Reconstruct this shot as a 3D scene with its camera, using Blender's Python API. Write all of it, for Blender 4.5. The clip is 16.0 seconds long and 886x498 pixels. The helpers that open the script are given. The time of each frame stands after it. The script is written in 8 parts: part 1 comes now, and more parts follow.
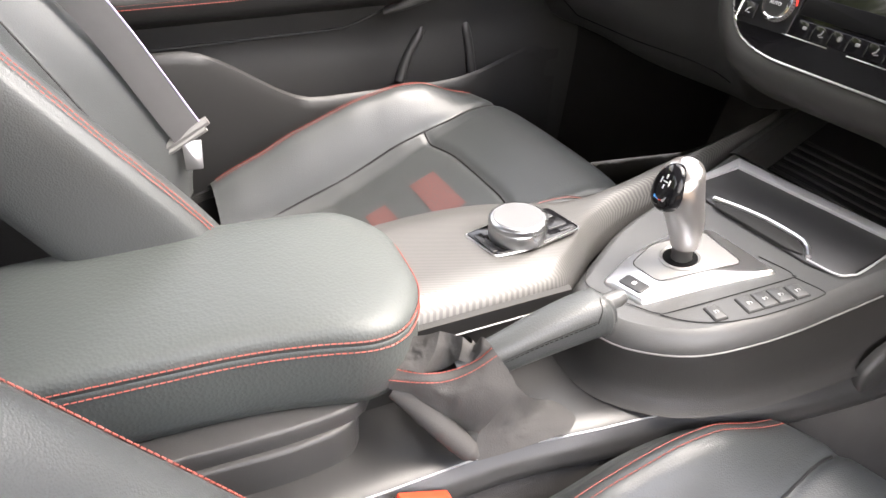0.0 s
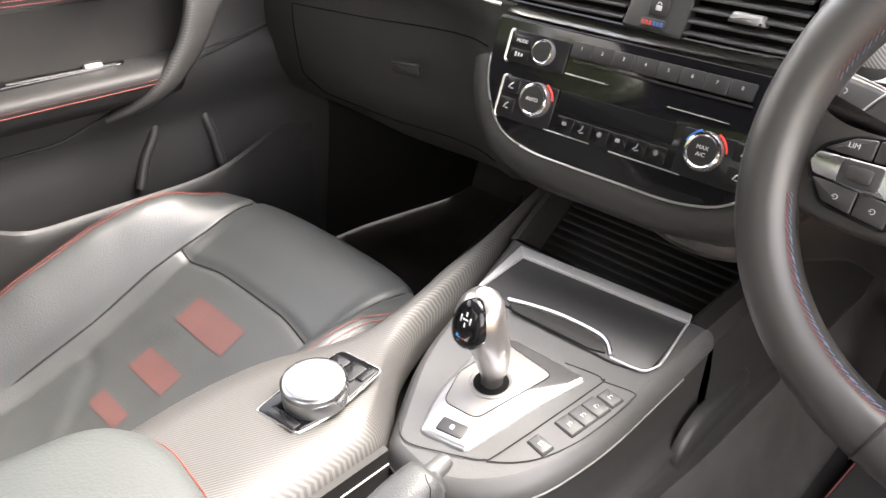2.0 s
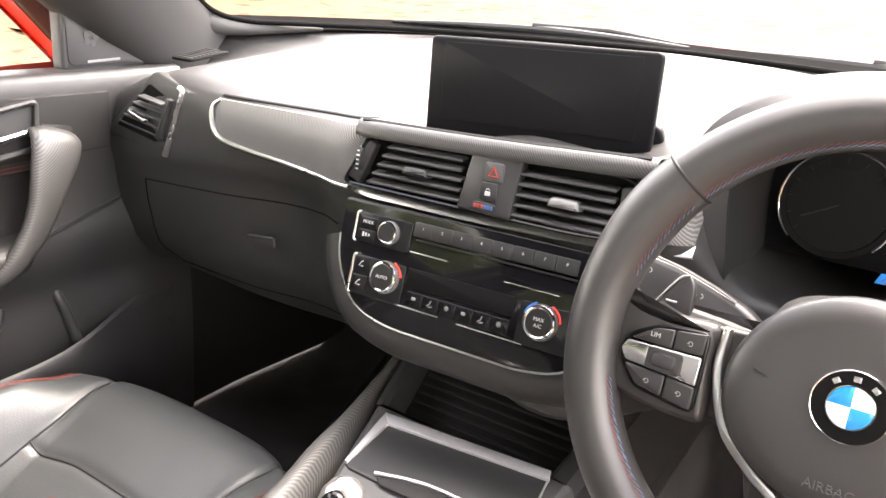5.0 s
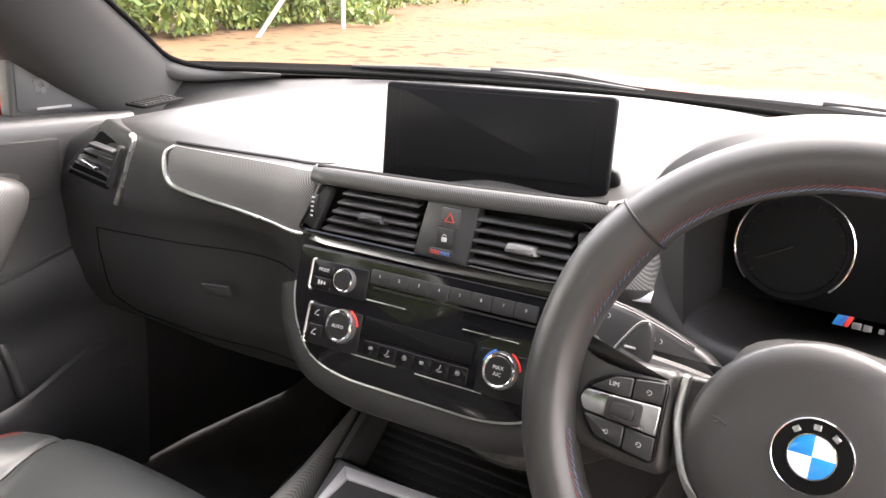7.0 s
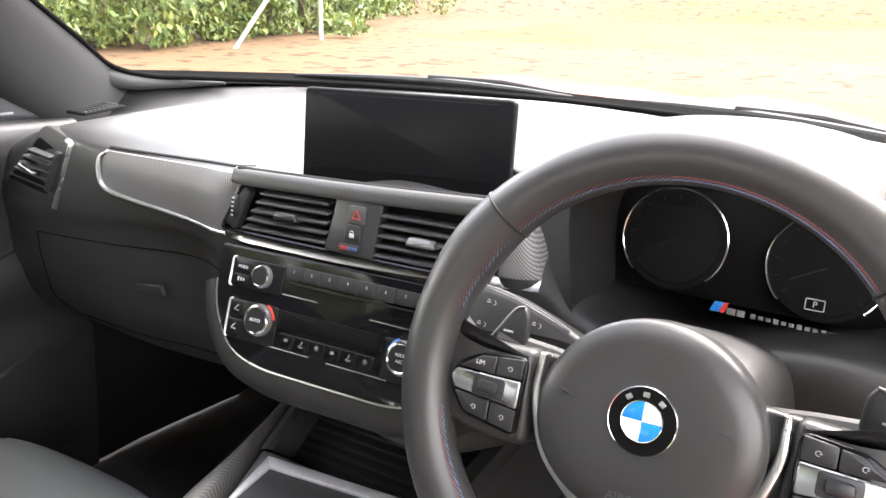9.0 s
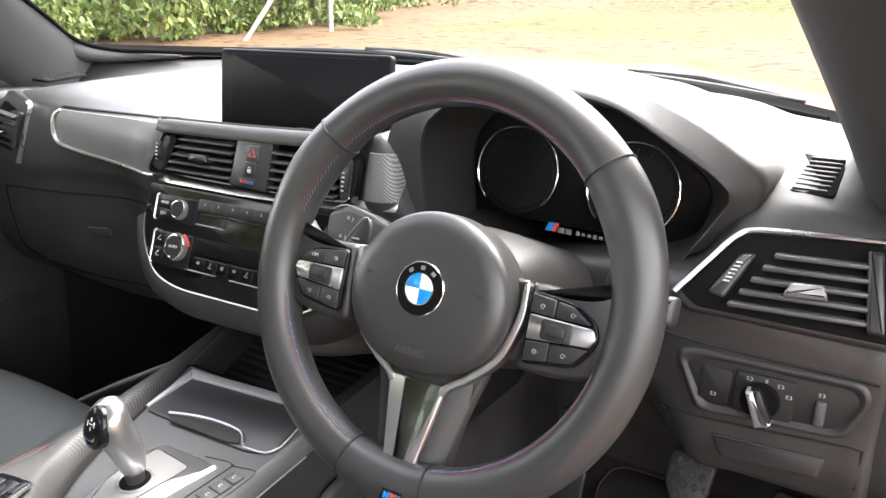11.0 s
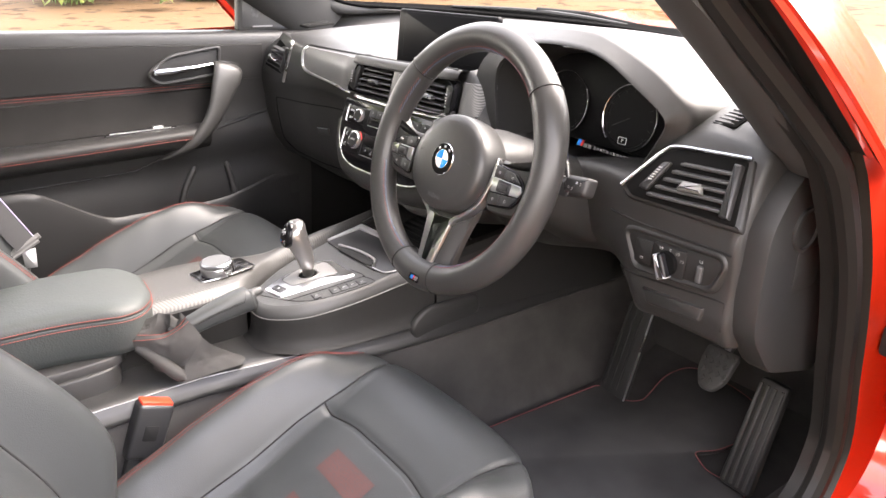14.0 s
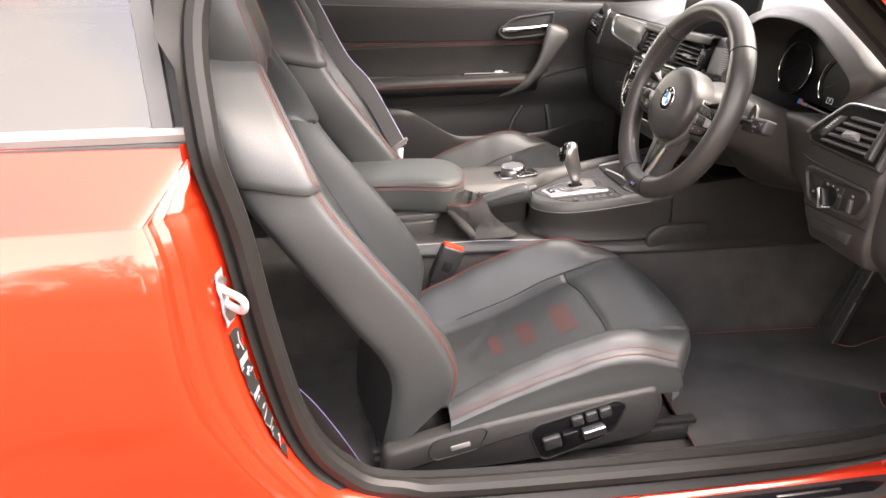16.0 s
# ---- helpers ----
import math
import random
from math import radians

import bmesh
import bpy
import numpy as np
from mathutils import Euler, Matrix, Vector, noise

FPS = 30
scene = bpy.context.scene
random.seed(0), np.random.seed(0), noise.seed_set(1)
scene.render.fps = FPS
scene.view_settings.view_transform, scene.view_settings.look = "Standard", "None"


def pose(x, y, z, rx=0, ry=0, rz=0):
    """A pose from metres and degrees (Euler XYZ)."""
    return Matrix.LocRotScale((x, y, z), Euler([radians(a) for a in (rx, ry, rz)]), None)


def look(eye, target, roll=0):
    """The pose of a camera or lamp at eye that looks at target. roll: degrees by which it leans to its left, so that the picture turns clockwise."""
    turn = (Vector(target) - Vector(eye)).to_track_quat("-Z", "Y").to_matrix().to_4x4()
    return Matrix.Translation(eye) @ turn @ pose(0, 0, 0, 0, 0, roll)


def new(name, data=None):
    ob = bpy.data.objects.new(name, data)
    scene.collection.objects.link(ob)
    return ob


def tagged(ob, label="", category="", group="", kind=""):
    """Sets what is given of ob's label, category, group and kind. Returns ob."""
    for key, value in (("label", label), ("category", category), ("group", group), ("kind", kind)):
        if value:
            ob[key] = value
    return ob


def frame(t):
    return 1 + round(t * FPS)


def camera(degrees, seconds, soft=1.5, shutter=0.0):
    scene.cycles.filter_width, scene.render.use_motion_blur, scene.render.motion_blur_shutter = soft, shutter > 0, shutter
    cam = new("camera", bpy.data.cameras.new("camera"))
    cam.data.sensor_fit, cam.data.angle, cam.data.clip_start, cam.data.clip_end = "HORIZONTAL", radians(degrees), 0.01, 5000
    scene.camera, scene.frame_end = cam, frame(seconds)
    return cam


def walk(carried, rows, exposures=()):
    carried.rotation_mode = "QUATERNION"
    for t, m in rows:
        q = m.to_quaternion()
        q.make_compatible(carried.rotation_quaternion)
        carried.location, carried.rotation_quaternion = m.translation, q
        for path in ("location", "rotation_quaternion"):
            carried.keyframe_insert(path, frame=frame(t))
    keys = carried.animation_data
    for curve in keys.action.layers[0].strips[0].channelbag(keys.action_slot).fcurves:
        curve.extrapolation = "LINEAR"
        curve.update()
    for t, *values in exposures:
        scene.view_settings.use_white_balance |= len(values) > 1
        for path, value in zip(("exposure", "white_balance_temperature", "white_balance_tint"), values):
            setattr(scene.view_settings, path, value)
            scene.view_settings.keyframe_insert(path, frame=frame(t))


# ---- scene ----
cam = camera(61.0, 16.0)
PATH = [
    (0, (0.471, -0.561, 0.93), (-1.029, 0.226, -0.133), 2.6),
    (0.5, (0.415, -0.559, 0.917), (-0.93, 0.479, -0.139), 2.5),
    (1, (0.383, -0.53, 0.918), (-0.894, 0.586, -0.142), 2.2),
    (1.5, (0.363, -0.5, 0.967), (-0.86, 0.681, -0.087), 2.2),
    (2, (0.352, -0.491, 1.0), (-0.819, 0.773, -0.015), 2.1),
    (2.5, (0.347, -0.486, 1.027), (-0.792, 0.849, 0.067), 2.1),
    (3, (0.355, -0.48, 1.026), (-0.767, 0.913, 0.132), 1.9),
    (3.5, (0.358, -0.48, 1.035), (-0.74, 0.959, 0.185), 1.8),
    (4, (0.361, -0.472, 1.045), (-0.71, 1.007, 0.229), 1.7),
    (4.5, (0.365, -0.475, 1.066), (-0.676, 1.046, 0.29), 1.7),
    (5, (0.371, -0.468, 1.072), (-0.653, 1.083, 0.334), 1.7),
    (7.5, (0.373, -0.448, 1.073), (-0.594, 1.189, 0.45), 1.6),
    (8, (0.382, -0.448, 1.07), (-0.574, 1.196, 0.453), 1.6),
    (8.5, (0.402, -0.453, 1.078), (-0.541, 1.2, 0.463), 1.6),
    (9, (0.463, -0.447, 1.074), (-0.479, 1.209, 0.466), 1.5),
    (9.5, (0.556, -0.442, 1.074), (-0.368, 1.224, 0.467), 1.6),
    (12, (0.698, -0.538, 1.035), (-0.314, 1.062, 0.39), 0.8),
    (12.5, (0.732, -0.545, 1.035), (-0.286, 1.049, 0.384), 1.0),
    (13, (0.83, -0.526, 1.034), (-0.258, 1.014, 0.367), 1.0),
    (13.5, (0.963, -0.567, 1.066), (-0.357, 0.753, 0.347), 0.9),
    (14, (1.184, -0.626, 1.1), (-0.293, 0.496, 0.352), 0.7),
    (14.5, (1.417, -0.644, 1.126), (-0.213, 0.217, 0.349), 0.6),
    (15, (1.635, -0.592, 1.112), (-0.093, 0.019, 0.312), 0.4),
    (15.5, (1.71, -0.6, 1.108), (-0.068, -0.173, 0.299), 0.2),
    (16, (1.71, -0.661, 1.145), (-0.094, -0.367, 0.332), -0.1),
]
EXPOSURES = [(0, 4.25, 7200, 16), (1, 4.15, 7250, 16), (3, 4.60, 7350, 17), (5, 4.60, 7500, 19), (7.5, 4.12, 7150, 18), (9.5, 4.17, 6900, 15), (12, 3.9, 6800, 13), (13, 4.38, 7150, 16), (13.5, 4.28, 7200, 17), (14.5, 3.85, 7500, 20), (16, 3.6, 7700, 20)]
walk(cam, [(t, look(eye, target, roll)) for t, eye, target, roll in PATH], EXPOSURES)

# ---- light ----
SUN_UP, SUN_ROUND = radians(56), radians(25)
world = bpy.data.worlds.new("sky")
scene.world = world
world.use_nodes = True
wn = world.node_tree
sky = wn.nodes.new("ShaderNodeTexSky")
sky.sky_type, sky.sun_disc = "NISHITA", False
sky.sun_elevation, sky.sun_rotation, sky.dust_density, sky.air_density = SUN_UP, SUN_ROUND, 1.0, 1.0
# broken white cloud all over the sky
sky_dir, cloud, veil = wn.nodes.new("ShaderNodeTexCoord"), wn.nodes.new("ShaderNodeTexNoise"), wn.nodes.new("ShaderNodeMapRange")
cloud.inputs["Scale"].default_value, cloud.inputs["Detail"].default_value = 2.2, 7
wn.links.new(sky_dir.outputs["Generated"], cloud.inputs["Vector"])
veil.inputs[1].default_value, veil.inputs[2].default_value, veil.inputs[3].default_value, veil.inputs[4].default_value = 0.36, 0.58, 0.25, 0.95
wn.links.new(cloud.outputs[0], veil.inputs[0])
grey, lift_, over = wn.nodes.new("ShaderNodeRGBToBW"), wn.nodes.new("ShaderNodeMath"), wn.nodes.new("ShaderNodeMix")
over.data_type, lift_.operation, lift_.inputs[1].default_value = "RGBA", "MULTIPLY", 1.7
wn.links.new(sky.outputs[0], grey.inputs[0])
wn.links.new(grey.outputs[0], lift_.inputs[0])
wn.links.new(veil.outputs[0], over.inputs[0])
wn.links.new(sky.outputs[0], over.inputs[6])
wn.links.new(lift_.outputs[0], over.inputs[7])
wn.links.new(over.outputs[2], wn.nodes["Background"].inputs[0])
wn.nodes["Background"].inputs[1].default_value = 0.16
sun = new("sun", bpy.data.lights.new("sun", "SUN"))
sun.data.energy, sun.data.angle, sun.data.color = 0.9, radians(50), (1.0, 0.97, 0.92)
sun.matrix_world = look((0, 0, 0), (-math.sin(SUN_ROUND) * math.cos(SUN_UP), -math.cos(SUN_ROUND) * math.cos(SUN_UP), -math.sin(SUN_UP)))


# ---- materials ----
def mat(name, col, rough=0.5, metal=0.0, bump=0.0, scale=900.0, vary=0.15, wear=6.0, coat=0.0, pattern="", shine=0.5):
    m = bpy.data.materials.new(name)
    m.use_nodes = True
    n, l = m.node_tree.nodes, m.node_tree.links
    b = n["Principled BSDF"]
    b.inputs["Roughness"].default_value, b.inputs["Metallic"].default_value, b.inputs["Coat Weight"].default_value = rough, metal, coat
    b.inputs["Coat Roughness"].default_value = 0.04
    b.inputs["Specular IOR Level"].default_value = 0.12 if rough > 0.9 else shine
    co = n.new("ShaderNodeTexCoord")
    big = n.new("ShaderNodeTexNoise")
    big.inputs["Scale"].default_value, big.inputs["Detail"].default_value = wear, 4
    l.new(co.outputs["Object"], big.inputs["Vector"])
    mix = n.new("ShaderNodeMix")
    mix.data_type = "RGBA"
    mix.inputs[6].default_value = (*[c * (1 - vary) for c in col], 1)
    mix.inputs[7].default_value = (*[min(1, c * (1 + vary)) for c in col], 1)
    l.new(big.outputs[0], mix.inputs[0])
    l.new(mix.outputs[2], b.inputs["Base Color"])
    rr = n.new("ShaderNodeMapRange")
    rr.inputs[3].default_value, rr.inputs[4].default_value = max(0.02, rough * 0.85), min(1, rough * 1.15)
    l.new(big.outputs[0], rr.inputs[0])
    l.new(rr.outputs[0], b.inputs["Roughness"])
    if bump:
        if pattern == "grain":
            f = n.new("ShaderNodeTexVoronoi")
            f.inputs["Scale"].default_value = scale
        else:
            f = n.new("ShaderNodeTexNoise")
            f.inputs["Scale"].default_value, f.inputs["Detail"].default_value = scale, 3
        l.new(co.outputs["Object"], f.inputs["Vector"])
        bp = n.new("ShaderNodeBump")
        bp.inputs["Strength"].default_value, bp.inputs["Distance"].default_value = bump, 0.0006
        l.new(f.outputs[0], bp.inputs["Height"])
        l.new(bp.outputs[0], b.inputs["Normal"])
    return m


def two_tone(m, col, node, lo, hi, socket=0):
    """Lay a second colour over a material where a pattern node is high."""
    n, l = m.node_tree.nodes, m.node_tree.links
    b = n["Principled BSDF"]
    old = b.inputs["Base Color"].links[0].from_socket
    ramp = n.new("ShaderNodeMapRange")
    ramp.inputs[1].default_value, ramp.inputs[2].default_value = lo, hi
    l.new(node.outputs[socket], ramp.inputs[0])
    mix = n.new("ShaderNodeMix")
    mix.data_type = "RGBA"
    l.new(ramp.outputs[0], mix.inputs[0])
    l.new(old, mix.inputs[6])
    mix.inputs[7].default_value = (*col, 1)
    l.new(mix.outputs[2], b.inputs["Base Color"])
    return m


LEATHER = mat("black_leather", (0.037, 0.0403, 0.0407), 0.42, bump=0.30, scale=620, pattern="grain", vary=0.12)
ARM_LEATHER = mat("pale_worn_leather", (0.042, 0.048, 0.0465), 0.54, bump=0.4, scale=330, pattern="grain", vary=0.14)
LEATHER_SMOOTH = mat("smooth_leather", (0.032, 0.0315, 0.031), 0.37, bump=0.12, scale=1500, pattern="grain", vary=0.1)
DOORPAD = mat("black_door_pad", (0.023, 0.0225, 0.022), 0.5, bump=0.25, scale=1100, pattern="grain", vary=0.1)
DOORCLOTH = mat("black_door_cloth", (0.022, 0.021, 0.020), 0.95, bump=0.3, scale=900, vary=0.25, wear=14)
SUEDE = mat("dark_suede", (0.056, 0.0545, 0.053), 0.95, bump=0.5, scale=700, vary=0.3, wear=14)
PLASTIC = mat("soft_black_plastic", (0.0245, 0.0242, 0.0240), 0.44, bump=0.35, scale=1300, pattern="grain", vary=0.08)
PLASTIC_GREY = mat("dark_grey_plastic", (0.024, 0.0238, 0.0235), 0.42, bump=0.25, scale=1300, pattern="grain", vary=0.1)
FRIT = mat("black_glass_frit", (0.004, 0.004, 0.004), 0.9, vary=0.1)
# black of trim; also stands for shade inside vents, grilles and the shaft hole
VOID = mat("trim_black_and_recess_shade", (0.003, 0.003, 0.003), 0.95, vary=0.1)
BLACK = mat("matt_black", (0.012, 0.012, 0.012), 0.6, vary=0.1, shine=0.3)
GLOSS = mat("gloss_black", (0.006, 0.006, 0.007), 0.10, coat=0.1, vary=0.05)
SCREEN = mat("dark_display_glass", (0.0075, 0.0075, 0.008), 0.34, vary=0.05)
SILVER = mat("satin_silver", (0.62, 0.62, 0.62), 0.28, metal=1.0, vary=0.05)
CHROME = mat("polished_chrome", (0.75, 0.76, 0.78), 0.14, metal=1.0, vary=0.04)
SHIFT = mat("satin_shift_knob", (0.44, 0.43, 0.42), 0.28, metal=0.9, vary=0.06)
DIMPRINT = mat("dim_grey_print", (0.16, 0.16, 0.16), 0.5, vary=0.03)
FRAME = mat("pale_frame_plastic", (0.40, 0.40, 0.41), 0.38, metal=0.4, vary=0.05)
PALE = mat("pale_silver_plate", (0.56, 0.56, 0.57), 0.30, metal=0.95, vary=0.05)
KEY = mat("dark_key_plastic", (0.022, 0.022, 0.023), 0.42, vary=0.08)
GLOSSKEY = mat("glossy_key", (0.010, 0.010, 0.011), 0.24, vary=0.05)
SLAT = mat("vent_slat_plastic", (0.055, 0.055, 0.056), 0.45, vary=0.08)
GREYPRINT = mat("grey_print", (0.42, 0.42, 0.42), 0.5, vary=0.03)
MUTERED = mat("muted_red_print", (0.35, 0.05, 0.04), 0.5, vary=0.05)
MUTEBLUE = mat("muted_blue_print", (0.05, 0.11, 0.28), 0.5, vary=0.05)
SATIN = mat("satin_metal_knob", (0.40, 0.41, 0.42), 0.28, metal=1.0, vary=0.05)
GREYPLATE = mat("grey_inlay_plate", (0.17, 0.168, 0.165), 0.5, vary=0.08)
GREYKEY = mat("silver_grey_key", (0.20, 0.197, 0.193), 0.40, metal=0.2, vary=0.08)
WHITE = mat("white_print", (0.50, 0.50, 0.50), 0.5, vary=0.03)
REDMARK = mat("red_print", (0.72, 0.045, 0.03), 0.5, vary=0.05)
BLUEMARK = mat("blue_print", (0.03, 0.16, 0.55), 0.5, vary=0.05)
SKYBLUE = mat("sky_blue_enamel", (0.005, 0.22, 0.62), 0.2, coat=0.5, vary=0.03)
ENAMEL = mat("white_enamel", (0.8, 0.8, 0.8), 0.2, coat=0.5, vary=0.02)
RIMTHREAD = mat("muted_red_thread", (0.20, 0.055, 0.055), 0.7, vary=0.15, wear=60)
REDTHREAD = mat("red_thread", (0.21, 0.042, 0.030), 0.7, vary=0.15, wear=60)
BLUETHREAD = mat("blue_thread", (0.13, 0.18, 0.29), 0.7, vary=0.15, wear=60)
CARPET = mat("black_carpet", (0.045, 0.043, 0.0415), 1.0, bump=1.0, scale=900, vary=0.5, wear=16)
MAT_PILE = mat("velour_mat", (0.060, 0.058, 0.0565), 0.95, bump=0.9, scale=1400, vary=0.65, wear=7)
SURROUND = mat("warm_grey_soft_trim", (0.055, 0.056, 0.056), 0.42, bump=0.2, scale=1500, pattern="grain", vary=0.1)
CONSOLE = mat("sheened_console_plastic", (0.020, 0.020, 0.020), 0.36, bump=0.2, scale=1300, pattern="grain", vary=0.12)
PEDAL = mat("worn_pedal_rubber", (0.036, 0.035, 0.034), 0.6, bump=0.3, scale=400, vary=0.3, wear=20)
RUBBER = mat("black_rubber", (0.02, 0.02, 0.02), 0.5, bump=0.2, scale=500, vary=0.2, shine=0.3)
SEAL = mat("rubber_door_seal", (0.011, 0.0105, 0.010), 0.42, bump=0.15, scale=700, vary=0.2)
PAINT = mat("orange_metallic_paint", (0.60, 0.030, 0.010), 0.25, metal=0.35, coat=1.0, vary=0.06, wear=3)
STEEL = mat("bare_steel", (0.36, 0.36, 0.36), 0.35, metal=1.0, vary=0.15, wear=40)
LINER = mat("anthracite_roof_lining", (0.045, 0.045, 0.046), 0.95, bump=0.4, scale=900, vary=0.08)
PILLAR = mat("charcoal_pillar_trim", (0.040, 0.040, 0.040), 0.7, bump=0.3, scale=1100, vary=0.1)
WEB = mat("seat_belt_webbing", (0.055, 0.055, 0.056), 0.6, bump=0.5, scale=900, vary=0.15, wear=30)
REDPLASTIC = mat("red_release_plastic", (0.70, 0.05, 0.02), 0.4, vary=0.1)


def carbon(title="carbon_weave", low=(0.026, 0.0255, 0.025), high=(0.072, 0.0705, 0.067)):
    m = mat(title, low, 0.47, vary=0.1, coat=0.03)
    n, l = m.node_tree.nodes, m.node_tree.links
    co = n.new("ShaderNodeTexCoord")
    mp = n.new("ShaderNodeMapping")
    mp.inputs["Rotation"].default_value = (0.6, 0.5, radians(38))
    l.new(co.outputs["Object"], mp.inputs["Vector"])
    w = n.new("ShaderNodeTexWave")
    w.inputs["Scale"].default_value, w.inputs["Distortion"].default_value = 165, 0.0
    l.new(mp.outputs[0], w.inputs["Vector"])
    return two_tone(m, high, w, 0.35, 0.65)


def perforated():
    """Black leather punched with fine holes over a red lining."""
    m = mat("red_perforation", (0.085, 0.032, 0.029), 0.55, vary=0.25, wear=50)
    n, l = m.node_tree.nodes, m.node_tree.links
    co = n.new("ShaderNodeTexCoord")
    v = n.new("ShaderNodeTexVoronoi")
    v.inputs["Scale"].default_value, v.inputs["Randomness"].default_value = 420, 0.6
    l.new(co.outputs["Object"], v.inputs["Vector"])
    return two_tone(m, (0.065, 0.036, 0.034), v, 0.45, 0.60)


CARBON, PERF = carbon(), perforated()
# the same weave, its colour raised for the light on the dash trim
LITCARBON = carbon("lit_dash_weave", (0.055, 0.054, 0.053), (0.150, 0.147, 0.142))
# the same weave with the pull handle's shade darkened into its colour
SHADEWEAVE = carbon("shaded_carbon_weave", (0.015, 0.015, 0.0145), (0.044, 0.043, 0.041))
for m_, level in ((PLASTIC, 0.5), (PLASTIC_GREY, 0.38), (FRIT, 0.04), (SCREEN, 0.06), (GLOSS, 0.2), (GLOSSKEY, 0.25), (PILLAR, 0.3), (SEAL, 0.22), (DOORPAD, 0.28), (DOORCLOTH, 0.1)):
    m_.node_tree.nodes["Principled BSDF"].inputs["Specular IOR Level"].default_value = level
PAINT.node_tree.nodes["Principled BSDF"].inputs["Coat IOR"].default_value = 1.55


def glass(name, col, shine=0.05):
    """Thin window glass: clear or tinted, with a weak mirror sheen."""
    m = bpy.data.materials.new(name)
    m.use_nodes = True
    n, l = m.node_tree.nodes, m.node_tree.links
    n.remove(n["Principled BSDF"])
    t, s, x = n.new("ShaderNodeBsdfTransparent"), n.new("ShaderNodeBsdfGlossy"), n.new("ShaderNodeMixShader")
    t.inputs[0].default_value, s.inputs[0].default_value = (*col, 1), (1, 1, 1, 1)
    s.inputs["Roughness"].default_value, x.inputs[0].default_value = 0.02, shine
    l.new(t.outputs[0], x.inputs[1])
    l.new(s.outputs[0], x.inputs[2])
    l.new(x.outputs[0], n["Material Output"].inputs[0])
    return m


GLASS = glass("window_glass", (0.93, 0.95, 0.94), 0.03)
TINT = glass("tinted_window_glass", (0.25, 0.27, 0.28), 0.11)


# ---- mesh helpers ----
class Geo:
    """Collects points and faces for one mesh."""

    def __init__(self):
        self.v, self.f = [], []

    def add(self, vs, fs, m=None):
        o = len(self.v)
        self.v += [m @ Vector(p) if m else Vector(p) for p in vs]
        self.f += [tuple(i + o for i in f) for f in fs]
        return self

    def grid(self, rows, close=False, loop=False, m=None):
        """Quads over rows of points; close: each row is a ring; loop: the last row meets the first."""
        w, o = len(rows[0]), []
        vs = [p for r in rows for p in r]
        h = len(rows)
        for i in range(h if loop else h - 1):
            for j in range(w if close else w - 1):
                a, b = i * w + j, i * w + (j + 1) % w
                c, d = ((i + 1) % h) * w + (j + 1) % w, ((i + 1) % h) * w + j
                o.append((a, b, c, d))
        return self.add(vs, o, m)

    def box(self, size, at=(0, 0, 0), r=0.002, m=None, seg=2):
        vs, fs = rbox(*[round(s, 5) for s in size], round(min(r, min(size) * 0.49), 5), seg)
        mm = Matrix.Translation(at)
        return self.add(vs, fs, m @ mm if m else mm)

    def plate(self, outline, h, r=0.002, m=None, base=0.0):
        """A 2D outline raised by h along z with an eased upper edge."""
        o = [Vector((p[0], p[1])) for p in outline]
        if sum(o[i].x * o[i - 1].y - o[i - 1].x * o[i].y for i in range(len(o))) > 0:
            o.reverse()
        n = len(o)
        inn = []
        for i in range(n):
            a, b = (o[i] - o[i - 1]), (o[(i + 1) % n] - o[i])
            na, nb = Vector((-a.y, a.x)).normalized(), Vector((-b.y, b.x)).normalized()
            k = (na + nb)
            k = k / max(0.35, k.length_squared / 2) if k.length > 1e-6 else na
            inn.append((o[i] + k * r * 0.4, o[i] + k * r))
        vs = [(p.x, p.y, base) for p in o] + [(p.x, p.y, base + h - r) for p in o] + [(p.x, p.y, base + h - 0.3 * r) for p, _ in inn] + [(q.x, q.y, base + h) for _, q in inn]
        fs = [(k * n + i, k * n + (i + 1) % n, (k + 1) * n + (i + 1) % n, (k + 1) * n + i) for k in range(3) for i in range(n)]
        fs += [tuple(3 * n + i for i in range(n)), tuple(reversed(range(n)))]
        return self.add(vs, fs, m)

    def tube(self, path, r, n=8, closed=False, m=None, flat=1.0):
        """A round (or flattened) bar along a path; r may be one radius for each point."""
        P = [Vector(p) for p in path]
        rows, side = [], None
        for i, p in enumerate(P):
            a = P[i - 1] if (i or closed) else P[i]
            b = P[(i + 1) % len(P)] if (i + 1 < len(P) or closed) else P[i]
            d = (b - a).normalized()
            if side is None:
                side = d.orthogonal().normalized()
            side = (side - d * side.dot(d)).normalized()
            up = d.cross(side)
            rad = r[i] if isinstance(r, (list, tuple)) else r
            rows.append([p + side * rad * math.cos(2 * math.pi * k / n) + up * rad * flat * math.sin(2 * math.pi * k / n) for k in range(n)])
        o = len(self.v)
        self.grid(rows, close=True, loop=closed, m=m)
        if not closed:
            self.f += [tuple(o + k for k in reversed(range(n))), tuple(o + (len(P) - 1) * n + k for k in range(n))]
        return self

    def lathe(self, prof, n=32, m=None):
        prof = [(max(r, 0.0004), z) for r, z in prof]
        rows = [[(r * math.cos(2 * math.pi * k / n), r * math.sin(2 * math.pi * k / n), z) for k in range(n)] for r, z in prof]
        o = len(self.v)
        self.grid(rows, close=True, m=m)
        self.f += [tuple(o + k for k in reversed(range(n))), tuple(o + (len(prof) - 1) * n + k for k in range(n))]
        return self

